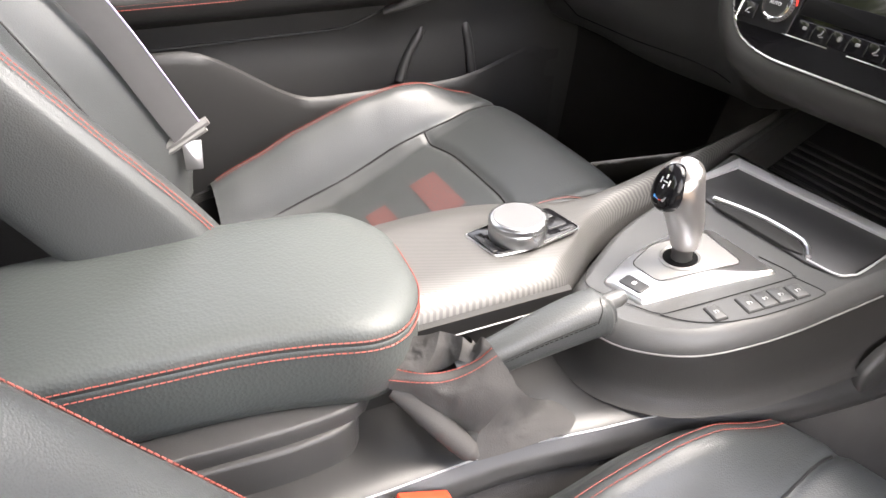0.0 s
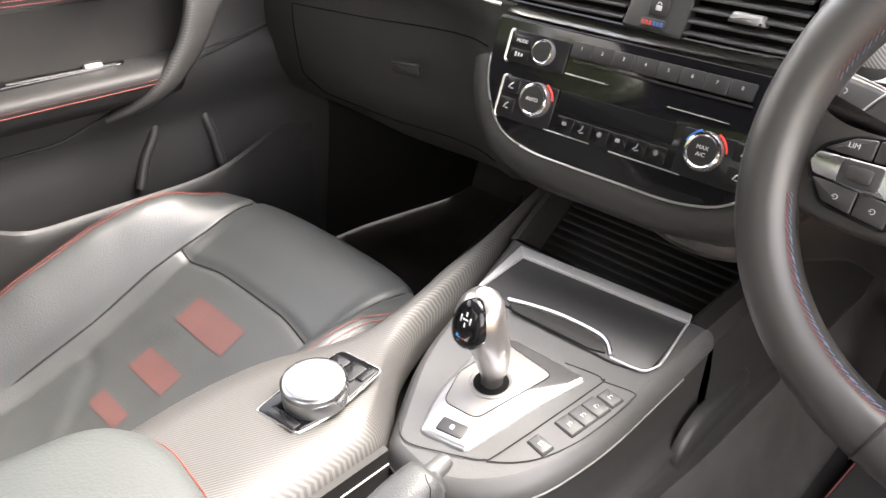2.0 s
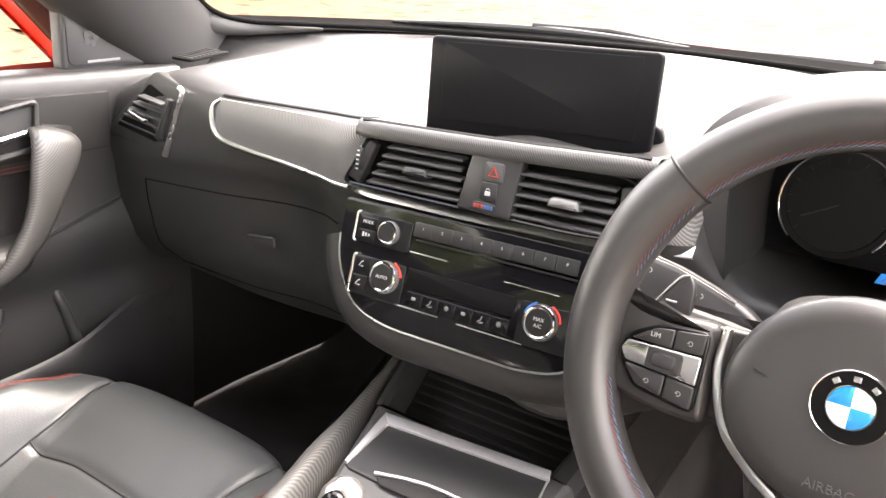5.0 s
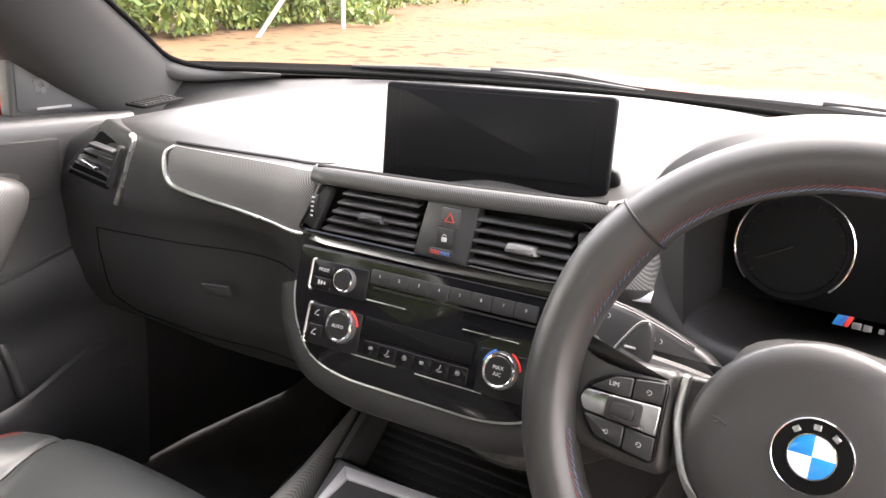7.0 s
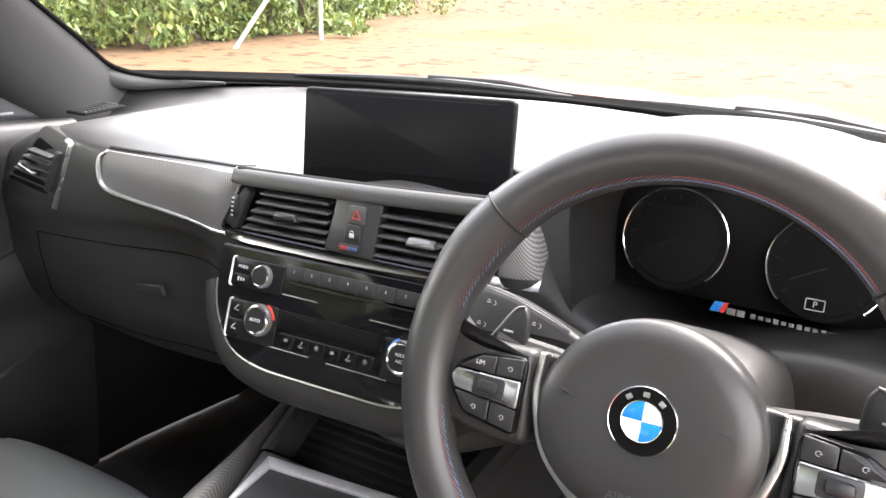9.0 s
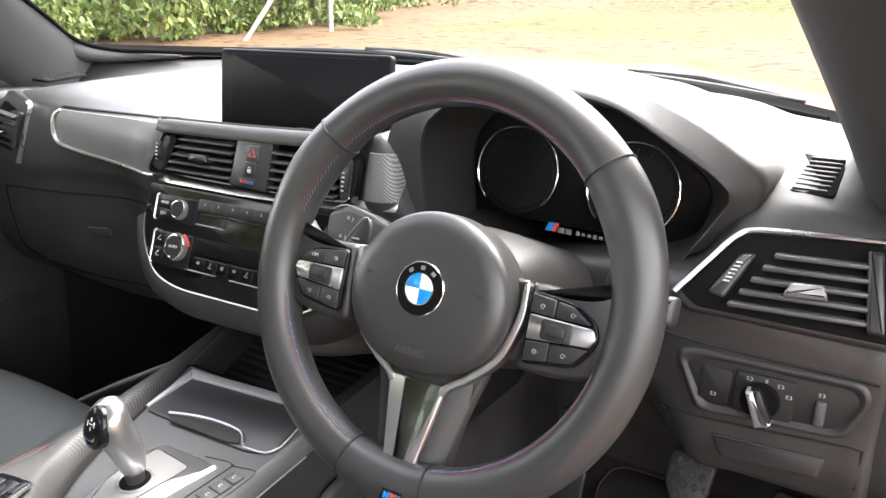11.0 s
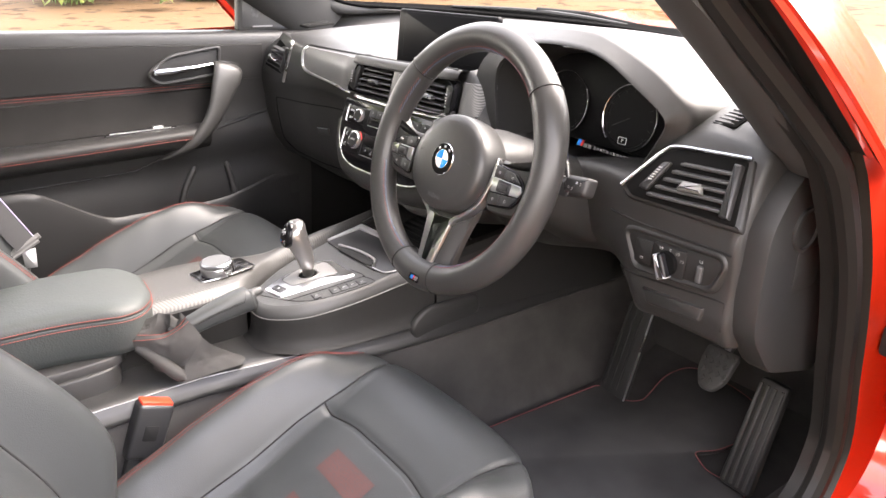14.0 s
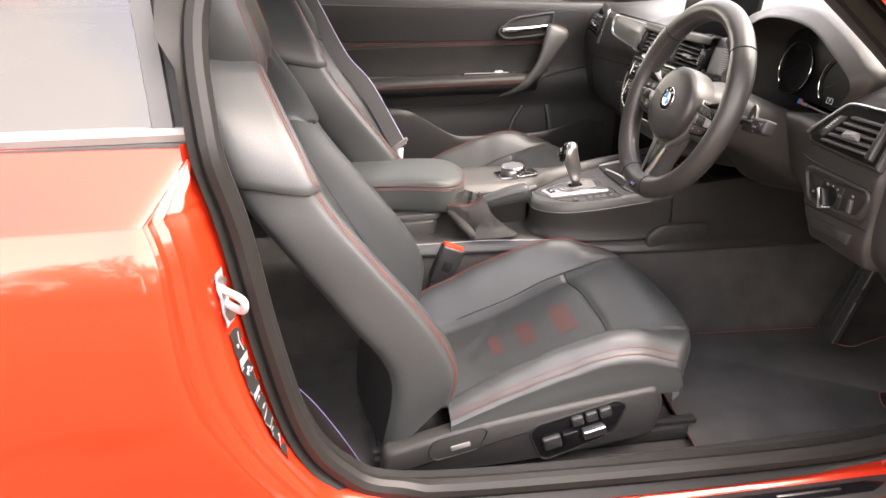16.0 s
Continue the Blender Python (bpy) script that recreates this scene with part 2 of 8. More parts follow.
    def dashes(self, path, r=0.0008, step=0.0055, fill=0.68, lift=0.0):
        """Short sewn stitches along a path."""
        P = resample(path, step)
        for a, b in zip(P, P[1:]):
            q = a + (b - a) * fill
            mid = (a + q) / 2
            d = (q - a)
            if d.length < 1e-6:
                continue
            m = Matrix.Translation(mid) @ d.to_track_quat("Z", "Y").to_matrix().to_4x4()
            self.add([(x * r, y * r, z * d.length / 2) for z in (-1, 1) for x, y in ((1, 0), (0, 1), (-1, 0), (0, -1))],
                     [(0, 1, 5, 4), (1, 2, 6, 5), (2, 3, 7, 6), (3, 0, 4, 7), (3, 2, 1, 0), (4, 5, 6, 7)], m)
        return self

    def mesh(self, name, angle=35):
        me = bpy.data.meshes.new(name)
        me.from_pydata([tuple(p) for p in self.v], [], self.f)
        bm = bmesh.new()
        bm.from_mesh(me)
        bmesh.ops.recalc_face_normals(bm, faces=bm.faces)
        bm.to_mesh(me)
        bm.free()
        me.polygons.foreach_set("use_smooth", [True] * len(me.polygons))
        me.set_sharp_from_angle(angle=radians(angle))
        return me


BOXES = {}


def rbox(x, y, z, r, seg=2):
    key = (x, y, z, r, seg)
    if key not in BOXES:
        bm = bmesh.new()
        bmesh.ops.create_cube(bm, size=1)
        bmesh.ops.scale(bm, vec=(x, y, z), verts=bm.verts)
        bmesh.ops.bevel(bm, geom=bm.edges[:], offset=r, segments=seg, profile=0.5, affect="EDGES")
        bm.verts.index_update()
        BOXES[key] = ([v.co.copy() for v in bm.verts], [tuple(v.index for v in f.verts) for f in bm.faces])
        bm.free()
    return BOXES[key]


def spline(pts, n, closed=False):
    """A smooth curve through points, n points long."""
    P = [Vector(p) for p in pts]
    k = len(P)
    out = []
    for i in range(n):
        t = i / n * k if closed else i / (n - 1) * (k - 1)
        j = min(int(t), k - 1 if closed else k - 2)
        f = t - j
        if closed:
            a, b, c, d = P[j - 1], P[j % k], P[(j + 1) % k], P[(j + 2) % k]
        else:
            b, c = P[j], P[j + 1]
            a = P[j - 1] if j else b * 2 - c
            d = P[j + 2] if j + 2 < k else c * 2 - b
        out.append(0.5 * ((2 * b) + (c - a) * f + (2 * a - 5 * b + 4 * c - d) * f * f + (3 * b - a - 3 * c + d) * f ** 3))
    return out


def curve1(xs, ys):
    """A smooth function through (x, y) pairs."""
    xs, ys = np.array(xs, float), np.array(ys, float)
    s = np.gradient(ys, xs)

    def f(x):
        x = min(max(x, xs[0]), xs[-1])
        i = min(max(int(np.searchsorted(xs, x)) - 1, 0), len(xs) - 2)
        h = xs[i + 1] - xs[i]
        t = (x - xs[i]) / h
        return float((2 * t ** 3 - 3 * t * t + 1) * ys[i] + (t ** 3 - 2 * t * t + t) * h * s[i] + (3 * t * t - 2 * t ** 3) * ys[i + 1] + (t ** 3 - t * t) * h * s[i + 1])
    return f


def resample(path, step):
    P = [Vector(p) for p in path]
    L = [0]
    for a, b in zip(P, P[1:]):
        L.append(L[-1] + (b - a).length)
    n = max(2, int(L[-1] / step))
    out, j = [], 0
    for i in range(n + 1):
        s = L[-1] * i / n
        while j < len(P) - 2 and L[j + 1] < s:
            j += 1
        f = (s - L[j]) / max(1e-9, L[j + 1] - L[j])
        out.append(P[j].lerp(P[j + 1], f))
    return out


def rounded(pts, r, seg=4):
    """A 2D outline with its corners rounded."""
    P = [Vector(p) for p in pts]
    out = []
    for i, p in enumerate(P):
        a, b = P[i - 1] - p, P[(i + 1) % len(P)] - p
        rr = r[i] if isinstance(r, (list, tuple)) else r
        d = min(rr, a.length * 0.48, b.length * 0.48)
        s, e = p + a.normalized() * d, p + b.normalized() * d
        for k in range(seg + 1):
            t = k / seg
            out.append(s * (1 - t) ** 2 + p * 2 * t * (1 - t) + e * t * t)
    return out


def rect(w, h, r=0.004, x=0.0, y=0.0, seg=4):
    return rounded([(x - w / 2, y - h / 2), (x + w / 2, y - h / 2), (x + w / 2, y + h / 2), (x - w / 2, y + h / 2)], r, seg)


def circle(r, x=0.0, y=0.0, n=40, a0=0.0, a1=360.0):
    full = a1 - a0 >= 360
    return [Vector((x + r * math.cos(radians(a0 + (a1 - a0) * k / (n if full else n - 1))), y + r * math.sin(radians(a0 + (a1 - a0) * k / (n if full else n - 1))))) for k in range(n)]


def ribbon(path2, half, n=28):
    """The outline of a flat band along a 2D path; half: its half width at each of the path's points."""
    P = spline([(x, y, 0) for x, y in path2], n)
    out, back_ = [], []
    for i, p in enumerate(P):
        d = (P[min(n - 1, i + 1)] - P[max(0, i - 1)]).normalized()
        w = float(np.interp(i / (n - 1) * (len(half) - 1), range(len(half)), half))
        out.append(Vector((p.x - d.y * w, p.y + d.x * w)))
        back_.append(Vector((p.x + d.y * w, p.y - d.x * w)))
    return out + back_[::-1]


def lift(path2, z=0.0):
    return [(p[0], p[1], z) for p in path2]


def part(name, geo, material, parent, label="", angle=35):
    ob = new(name, geo.mesh(name, angle) if isinstance(geo, Geo) else geo)
    ob.data.materials.append(material)
    ob.parent = parent
    if label:
        ob["label"] = label
    return ob


def thing(name, label, category, m=None, group="", kind=""):
    ob = new(name)
    ob.empty_display_size = 0.05
    if m is not None:
        ob.matrix_world = m
    return tagged(ob, label, category, group, kind)


def solid(name, geo, material, label, category="", kind="", m=None, group="", angle=35):
    ob = part(name, geo, material, None, "", angle)
    if m is not None:
        ob.matrix_world = m
    return tagged(ob, label, category, group, kind)


def words(text, size, material, parent, m, name="lettering", depth=0.0003):
    """Lettering in the built-in font, as a thin mesh, centred."""
    cu = bpy.data.curves.new(name, "FONT")
    cu.body, cu.size, cu.extrude, cu.align_x, cu.align_y, cu.resolution_u = text, size, depth, "CENTER", "CENTER", 3
    tmp = bpy.data.objects.new("tmp", cu)
    me = bpy.data.meshes.new_from_object(tmp)
    bpy.data.objects.remove(tmp)
    bpy.data.curves.remove(cu)
    me.transform(m)
    me.materials.clear()
    return part(name, me, material, parent)


# ---- ground and distance ----
def ground_height(x, y):
    d = max(0.0, math.hypot(x, y) - 10)
    bank = 0.32 * max(0.0, min(d, 140) - 24) * smooth_step(0.1, 0.6, y / max(1.0, math.hypot(x, y)))
    return bank + 0.04 * d * smooth_step(-6, 6, y) + 0.03 * noise.noise((x * 0.4, y * 0.4, 0)) * min(1, d / 4)


def smooth_step(a, b, x):
    t = min(1, max(0, (x - a) / (b - a)))
    return t * t * (3 - 2 * t)


def ground_mat():
    """Straw-coloured dry lawn, greener in patches, with brown leaf litter by the hedge."""
    m = mat("dry_lawn", (0.054, 0.047, 0.019), 0.95, bump=0.8, scale=60, vary=0.3, wear=1.2)
    n, l = m.node_tree.nodes, m.node_tree.links
    co = n.new("ShaderNodeTexCoord")
    for scale, col, lo, hi in ((0.16, (0.038, 0.051, 0.011), 0.44, 0.58), (5.0, (0.084, 0.070, 0.036), 0.50, 0.66)):
        f = n.new("ShaderNodeTexNoise")
        f.inputs["Scale"].default_value, f.inputs["Detail"].default_value = scale, 5
        l.new(co.outputs["Object"], f.inputs["Vector"])
        two_tone(m, col, f, lo, hi)
    f = n.new("ShaderNodeTexNoise")
    f.inputs["Scale"].default_value, f.inputs["Detail"].default_value = 0.8, 6
    l.new(co.outputs["Object"], f.inputs["Vector"])
    xyz, up, add = n.new("ShaderNodeSeparateXYZ"), n.new("ShaderNodeMath"), n.new("ShaderNodeMath")
    l.new(co.outputs["Object"], xyz.inputs[0])
    up.operation, add.operation = "MULTIPLY_ADD", "ADD"
    l.new(xyz.outputs[0], up.inputs[0])
    up.inputs[1].default_value, up.inputs[2].default_value = -0.25, -2.45
    near, most = n.new("ShaderNodeMath"), n.new("ShaderNodeMath")
    near.operation, most.operation = "MULTIPLY_ADD", "MAXIMUM"
    l.new(xyz.outputs[1], near.inputs[0])
    near.inputs[1].default_value, near.inputs[2].default_value = -0.22, 3.75
    l.new(up.outputs[0], most.inputs[0])
    l.new(near.outputs[0], most.inputs[1])
    l.new(most.outputs[0], add.inputs[0])
    l.new(f.outputs[0], add.inputs[1])
    two_tone(m, (0.092, 0.056, 0.030), add, 0.35, 0.75)
    f = n.new("ShaderNodeTexNoise")
    f.inputs["Scale"].default_value, f.inputs["Detail"].default_value = 3.2, 8
    l.new(co.outputs["Object"], f.inputs["Vector"])
    return two_tone(m, (0.034, 0.021, 0.011), f, 0.56, 0.64)


g = Geo()
ring = [0, 2, 4, 6, 8, 10, 12, 14, 17, 20, 25, 32, 45, 70, 120, 300, 900]
rows = []
for r in ring:
    rows.append([(r * math.cos(a * math.pi / 36), r * math.sin(a * math.pi / 36), ground_height(r * math.cos(a * math.pi / 36), r * math.sin(a * math.pi / 36))) for a in range(72)])
g.grid(rows, close=True)
solid("ground", g, ground_mat(), "sunlit dry lawn with bare earth and leaf litter", "ground", "structure")


def leaf_mat():
    m = mat("hedge_leaves", (0.085, 0.13, 0.03), 0.6, vary=0.5, wear=0.9)
    n, l = m.node_tree.nodes, m.node_tree.links
    geo = n.new("ShaderNodeNewGeometry")
    return two_tone(m, (0.20, 0.22, 0.05), geo, 0.45, 1.0, "Random Per Island")


LEAF = leaf_mat()
BARK = mat("bark", (0.12, 0.085, 0.06), 0.9, bump=0.8, scale=60, vary=0.3)


def shrub(cx, cy, w, h, n, seed):
    """A hedge shrub: stems and a crown of many small leaf blades."""
    rnd = random.Random(seed)
    z0 = ground_height(cx, cy)
    ob = thing("shrub", "dense leafy green hedge shrub at the lawn's edge", "shrub", pose(cx, cy, z0), "hedge along the lawn")
    s = Geo()
    for k in range(5):
        a = rnd.random() * 6.28
        s.tube(spline([(0.1 * math.cos(a), 0.1 * math.sin(a), -0.05), (0.3 * w * math.cos(a), 0.3 * w * math.sin(a), 0.4 * h), (0.7 * w * math.cos(a + .4), 0.7 * w * math.sin(a + .4), 0.85 * h)], 6), [0.05, 0.045, 0.035, 0.03, 0.02, 0.01], 5)
    part("stems", s, BARK, ob)
    c = Geo()
    clumps = [(rnd.gauss(0, 0.45) * w, rnd.gauss(0, 0.45) * w, h * 0.97 * rnd.random() ** 1.2, (0.16 + 0.2 * rnd.random()) * w) for _ in range(36)]
    for _ in range(n):
        x, y, z, r = rnd.choice(clumps)
        d = Vector((rnd.gauss(0, 1), rnd.gauss(0, 1), rnd.gauss(0, 1))).normalized() * r * rnd.random() ** 0.4
        p = Vector((x, y, max(0.05, z))) + d
        if p.z < 0.03:
            continue
        q = Euler((rnd.random() * 6.3, rnd.random() * 6.3, rnd.random() * 6.3)).to_matrix()
        L, W = 0.06 + 0.07 * rnd.random(), 0.028 + 0.03 * rnd.random()
        c.add([p + q @ Vector(v) for v in ((-L, 0, 0), (0, W, 0.012), (L, 0, 0), (0, -W, 0.012))], [(0, 1, 2), (0, 2, 3)])
    part("crown", c, LEAF, ob)


for i, (cx, cy, w, h) in enumerate([(-13.6, 3.2, 1.7, 3.2), (-13.4, 5.4, 1.7, 3.4), (-13.1, 7.6, 1.8, 3.3), (-12.9, 9.8, 1.8, 3.6), (-12.9, 12.0, 1.8, 3.4), (-13.1, 14.2, 1.8, 3.5), (-13.8, 16.6, 1.9, 3.6), (-14.9, 19.2, 2.0, 3.6), (-16.4, 22.2, 2.1, 3.8), (-18.2, 25.8, 2.2, 3.8), (-20.6, 30.0, 2.3, 4.0), (-9.0, 47.0, 2.2, 3.4)]):
    shrub(cx, cy, w, h, 7000, i)
# far bushes, extended into a tall row to darken the bonnet's reflection
for i, (cx, cy, w, h) in enumerate([(-4.0, 52, 3.0, 5.5), (1.5, 53, 3.2, 6.0), (7.0, 52, 3.0, 5.5), (12.5, 50, 3.2, 6.0)]):
    shrub(cx, cy, w, h, 4000, 40 + i)
# unseen row on the driver's side, added to darken side light and reflections
for i in range(9):
    shrub(13.2 + 0.5 * math.sin(2.1 * i), -15.0 + 2.9 * i, 2.1, 2.9 + 0.4 * math.sin(1.3 * i), 7000, 60 + i)


def tree(cx, cy, h, seed):
    """A broad-leaved tree: tapered trunk, limbs and a loose crown of leaf clumps."""
    rnd = random.Random(seed)
    ob = thing("tree", "broad green tree standing on the lawn", "tree", pose(cx, cy, ground_height(cx, cy) - 0.05), "trees on the lawn")
    s = Geo()
    s.tube(spline([(0, 0, 0), (0.06, 0.05, 0.3 * h), (-0.05, 0.1, 0.62 * h), (0.05, 0.0, 0.9 * h)], 10), [0.17 - 0.015 * k for k in range(10)], 9)
    tips = []
    for k in range(11):
        a, z = k * 2.4, (0.32 + 0.045 * k) * h
        tip = Vector((math.cos(a) * h * (0.30 - 0.014 * k), math.sin(a) * h * (0.30 - 0.014 * k), z + 0.18 * h))
        s.tube(spline([(0, 0.05, z), (tip.x * 0.5, tip.y * 0.5, z + 0.07 * h), tip], 6), [0.07, 0.06, 0.05, 0.035, 0.025, 0.012], 6)
        tips += [tip, tip * 0.7 + Vector((0, 0, 0.3 * z))]
    part("trunk", s, BARK, ob)
    c = Geo()
    for _ in range(6500):
        t = rnd.choice(tips)
        p = t + Vector((rnd.gauss(0, 0.10), rnd.gauss(0, 0.10), rnd.gauss(0.01, 0.075))) * h
        q = Euler((rnd.random() * 6.3, rnd.random() * 6.3, rnd.random() * 6.3)).to_matrix()
        L, W = 0.09 + 0.08 * rnd.random(), 0.05 + 0.04 * rnd.random()
        c.add([p + q @ Vector(v) for v in ((-L, 0, 0), (0, W, 0.012), (L, 0, 0), (0, -W, 0.012))], [(0, 1, 2), (0, 2, 3)])
    part("crown", c, LEAF, ob)


# out of view: left rear trees answer a reflection, the rest cut ambient light
for i, (cx, cy, h) in enumerate([(-9.0, -8.0, 6.2), (-6.0, -11.0, 7.0), (-13.0, -5.0, 6.6), (-12.0, -12.0, 7.4), (-2.0, -13.0, 7.0), (3.5, -15.0, 6.4), (9.0, -15.5, 6.4)]):
    tree(cx, cy, h, 70 + i)


# ---- car shell ----
shell = thing("car_body", "orange metallic coupe body with its door opening", "car body", kind="structure")


def half_width(z):
    """Outer half width of the body by height: a flat shoulder over a sharp crease, and the flank below."""
    return 0.785 + (0.897 - z) * 1.393 if z > CREASE_Z else FLANK(z)


CREASE_Z = 0.8245
FLANK = curve1([0.1, 0.3, 0.5, 0.6, 0.69, 0.735, 0.78, 0.8245], [0.83, 0.885, 0.922, 0.9246, 0.9175, 0.9104, 0.900, 0.886])
SHUT = curve1([0.2, 0.3, 0.4, 0.5, 0.583, 0.658, 0.727, 0.79, 0.8245], [-0.63, -0.68, -0.74, -0.798, -0.836, -0.852, -0.857, -0.862, -0.873])


def edge_y(z):
    """Where the rear wing's skin turns in at the door opening."""
    return SHUT(z) if z <= CREASE_Z else -0.873 + (z - CREASE_Z) * 0.84


# door opening of the driver's side, in (y, z), from the rear foot upwards and round
APERTURE = spline([(-0.58, 0.335), (-0.67, 0.385), (-0.72, 0.47), (-0.752, 0.62), (-0.775, 0.78), (-0.80, 0.90), (-0.80, 1.05), (-0.72, 1.20), (-0.50, 1.30), (-0.26, 1.305), (-0.09, 1.20), (0.065, 1.04), (0.200, 0.90), (0.285, 0.77), (0.326, 0.67), (0.352, 0.57), (0.380, 0.46), (0.376, 0.405), (0.345, 0.350), (0.275, 0.318), (0.10, 0.305), (-0.30, 0.315)], 120, True)


def seal_x(z):
    return 0.80 - max(0, z - 0.88) * 0.40


def quarter_panel(side):
    """Rear wing: the outer skin, turned in at the door opening to the seal."""
    g = Geo()
    rows = []
    for z in list(np.linspace(0.2, 0.74, 18)) + [0.76, 0.78, 0.80, 0.812, 0.820, 0.8240, 0.8247, 0.829, 0.84, 0.855, 0.87, 0.885, 0.897]:
        k = min(range(len(APERTURE)), key=lambda i: abs(APERTURE[i].y - z) + (10 if APERTURE[i].x > -0.2 else 0))
        seal = APERTURE[k].x - 0.014 if z > 0.345 else -0.575
        edge = edge_y(z)
        w = half_width(z)
        row = [(0.785, seal, z), (0.80, seal - 0.008, z), (0.812, seal - 0.016, z), (0.80 + (w - 0.80) * 0.45, seal + (edge - seal) * 0.40, z), (0.80 + (w - 0.80) * 0.50, seal + (edge - seal) * 0.47, z), (0.80 + (w - 0.80) * 0.56, seal + (edge - seal) * 0.66, z), (0.80 + (w - 0.80) * 0.72, seal + (edge - seal) * 0.68, z), (0.80 + (w - 0.80) * 0.76, seal + (edge - seal) * 0.84, z), (0.80 + (w - 0.80) * 0.90, seal + (edge - seal) * 0.88, z), (0.80 + (w - 0.80) * 0.91, edge + 0.002, z), (w - 0.003, edge + 0.004, z), (w, edge - 0.006, z)]
        for f in np.linspace(0.03, 1, 18):
            row.append((w + 0.018 * f - 0.16 * max(0, f - 0.72), edge - 0.006 - 1.5 * f ** 1.4, z))
        rows.append([(side * x, y, zz) for x, y, zz in row])
    g.grid(rows)
    return part("quarter_panel", g, PAINT, shell, "glossy orange rear wing", angle=30)


quarter_panel(1)
quarter_panel(-1)

# sill of the driver's side
g = Geo()
prof = [(0.725, 0.215), (0.738, 0.285), (0.765, 0.302), (0.795, 0.300), (0.808, 0.278), (0.825, 0.268), (0.868, 0.260), (0.884, 0.242), (0.887, 0.13), (0.82, 0.10)]
rows = [[(x, y, z + 0.02 * max(0, (-0.45 - y) / 0.2) ** 2) for x, z in prof] for y in np.linspace(-0.70, 0.46, 20)]
g.grid(rows)
part("sill", g, PAINT, shell, "orange painted door sill")
g = Geo()
g.grid([[(x, y, z + 0.02 * max(0, (-0.45 - y) / 0.2) ** 2) for x, z in ((0.700, 0.200), (0.718, 0.24), (0.730, 0.292), (0.752, 0.306), (0.778, 0.308), (0.790, 0.304))] for y in np.linspace(-0.64, 0.45, 18)])
part("sill_trim", g, PLASTIC, shell, "black inner sill trim")
SWAP = Matrix(((0, 1, 0, 0), (1, 0, 0, 0), (0, 0, 1, 0), (0, 0, 0, 1)))
g = Geo()
g.plate(rounded([(-0.50, 0.826), (0.37, 0.826), (0.41, 0.872), (-0.56, 0.872)], 0.008), 0.006, 0.002, pose(0, 0, 0.2645) @ SWAP)
part("sill_cover", g, PLASTIC, shell, "black plastic sill cover")
g = Geo()
g.plate(rounded([(-0.22, 0.842), (0.20, 0.838), (0.235, 0.846), (0.20, 0.862), (-0.22, 0.866)], 0.004), 0.0015, 0.0005, pose(0, 0, 0.271) @ SWAP)
plate_ob = part("entry_plate", g, GLOSS, shell, "gloss black entry plate with silver marks")
g = Geo()
for k in range(11):
    g.box((0.008, 0.007 + 0.004 * ((k * 7) % 3), 0.0008), (0.854 - 0.0003 * k, -0.155 + 0.0125 * k, 0.2732), 0.0003)
g.box((0.0045, 0.115, 0.0008), (0.850, 0.09, 0.2732), 0.0003)
part("silver_marks", g, SILVER, plate_ob, "silver marks too small to read")

# rubber seal round the opening
g = Geo()
g.tube([(seal_x(p.y), p.x, p.y) for p in APERTURE], 0.017, 10, True)
part("door_seal", g, SEAL, shell, "black rubber door seal")
g = Geo()
cy, cz = -0.2, 0.75
rows = []
for p in APERTURE:
    d = Vector((p.x - cy, p.y - cz)).normalized()
    x = seal_x(p.y)
    wide = 0.012 if (p.x < -0.55 and p.y < 1.0) or (p.x > 0.15 and p.y < 0.9) else (0.018 if p.y < 0.4 else 0.034)
    o = [(x - 0.03, p.x - d.x * 0.012, p.y - d.y * 0.012), (x - 0.012, p.x - d.x * 0.01, p.y - d.y * 0.01), (x + 0.012, p.x + d.x * 0.018, p.y + d.y * 0.018), (x + 0.02, p.x + d.x * (0.022 + wide - 0.012) , p.y + d.y * (0.022 + wide - 0.012))]
    rows.append(o)
g.grid(rows, loop=True)
part("opening_flange", g, SEAL, shell, "dark trim round the door opening")

# front flank behind the opening: hinge pillar, front wing and bonnet
g = Geo()
rows = []
FORE = sorted((p.y, p.x) for p in APERTURE if p.x > 0.20 - 0.06 * (p.y > 0.8))
for z in [0.2, 0.26] + list(np.linspace(0.312, 0.50, 22)) + list(np.linspace(0.53, 0.90, 12)):
    e = np.interp(z, [p[0] for p in FORE], [p[1] for p in FORE]) + 0.012
    rows.append([(0.79, e, z), (0.812, e + 0.02, z), (0.825, e + 0.10, z), (half_width(z) - 0.012, e + 0.115, z), (half_width(z), e + 0.16, z), (half_width(z) + 0.015, e + 0.5, z), (half_width(z) + 0.01, e + 0.9, z), (half_width(z) - 0.1, 1.55, z)])
g.grid(rows)
part("front_wing", g, PAINT, shell, "glossy orange front wing and hinge pillar")
g = Geo()
rows = []
for y, zc in ((0.82, 0.912), (0.95, 0.924), (1.2, 0.921), (1.45, 0.884), (1.65, 0.80)):
    rows.append([(x, y - (0.25 * (abs(x) / 0.8) ** 2 if y < 0.9 else 0.12 * (abs(x) / 0.8) ** 2), zc + 0.012 - 0.065 * (abs(x) / 0.83) ** 2.2 + 0.012 * math.exp(-((abs(x) - 0.28) / 0.08) ** 2)) for x in np.linspace(-0.85, 0.85, 41)])
g.grid(rows)
part("bonnet", g, PAINT, shell, "orange bonnet with a raised centre")

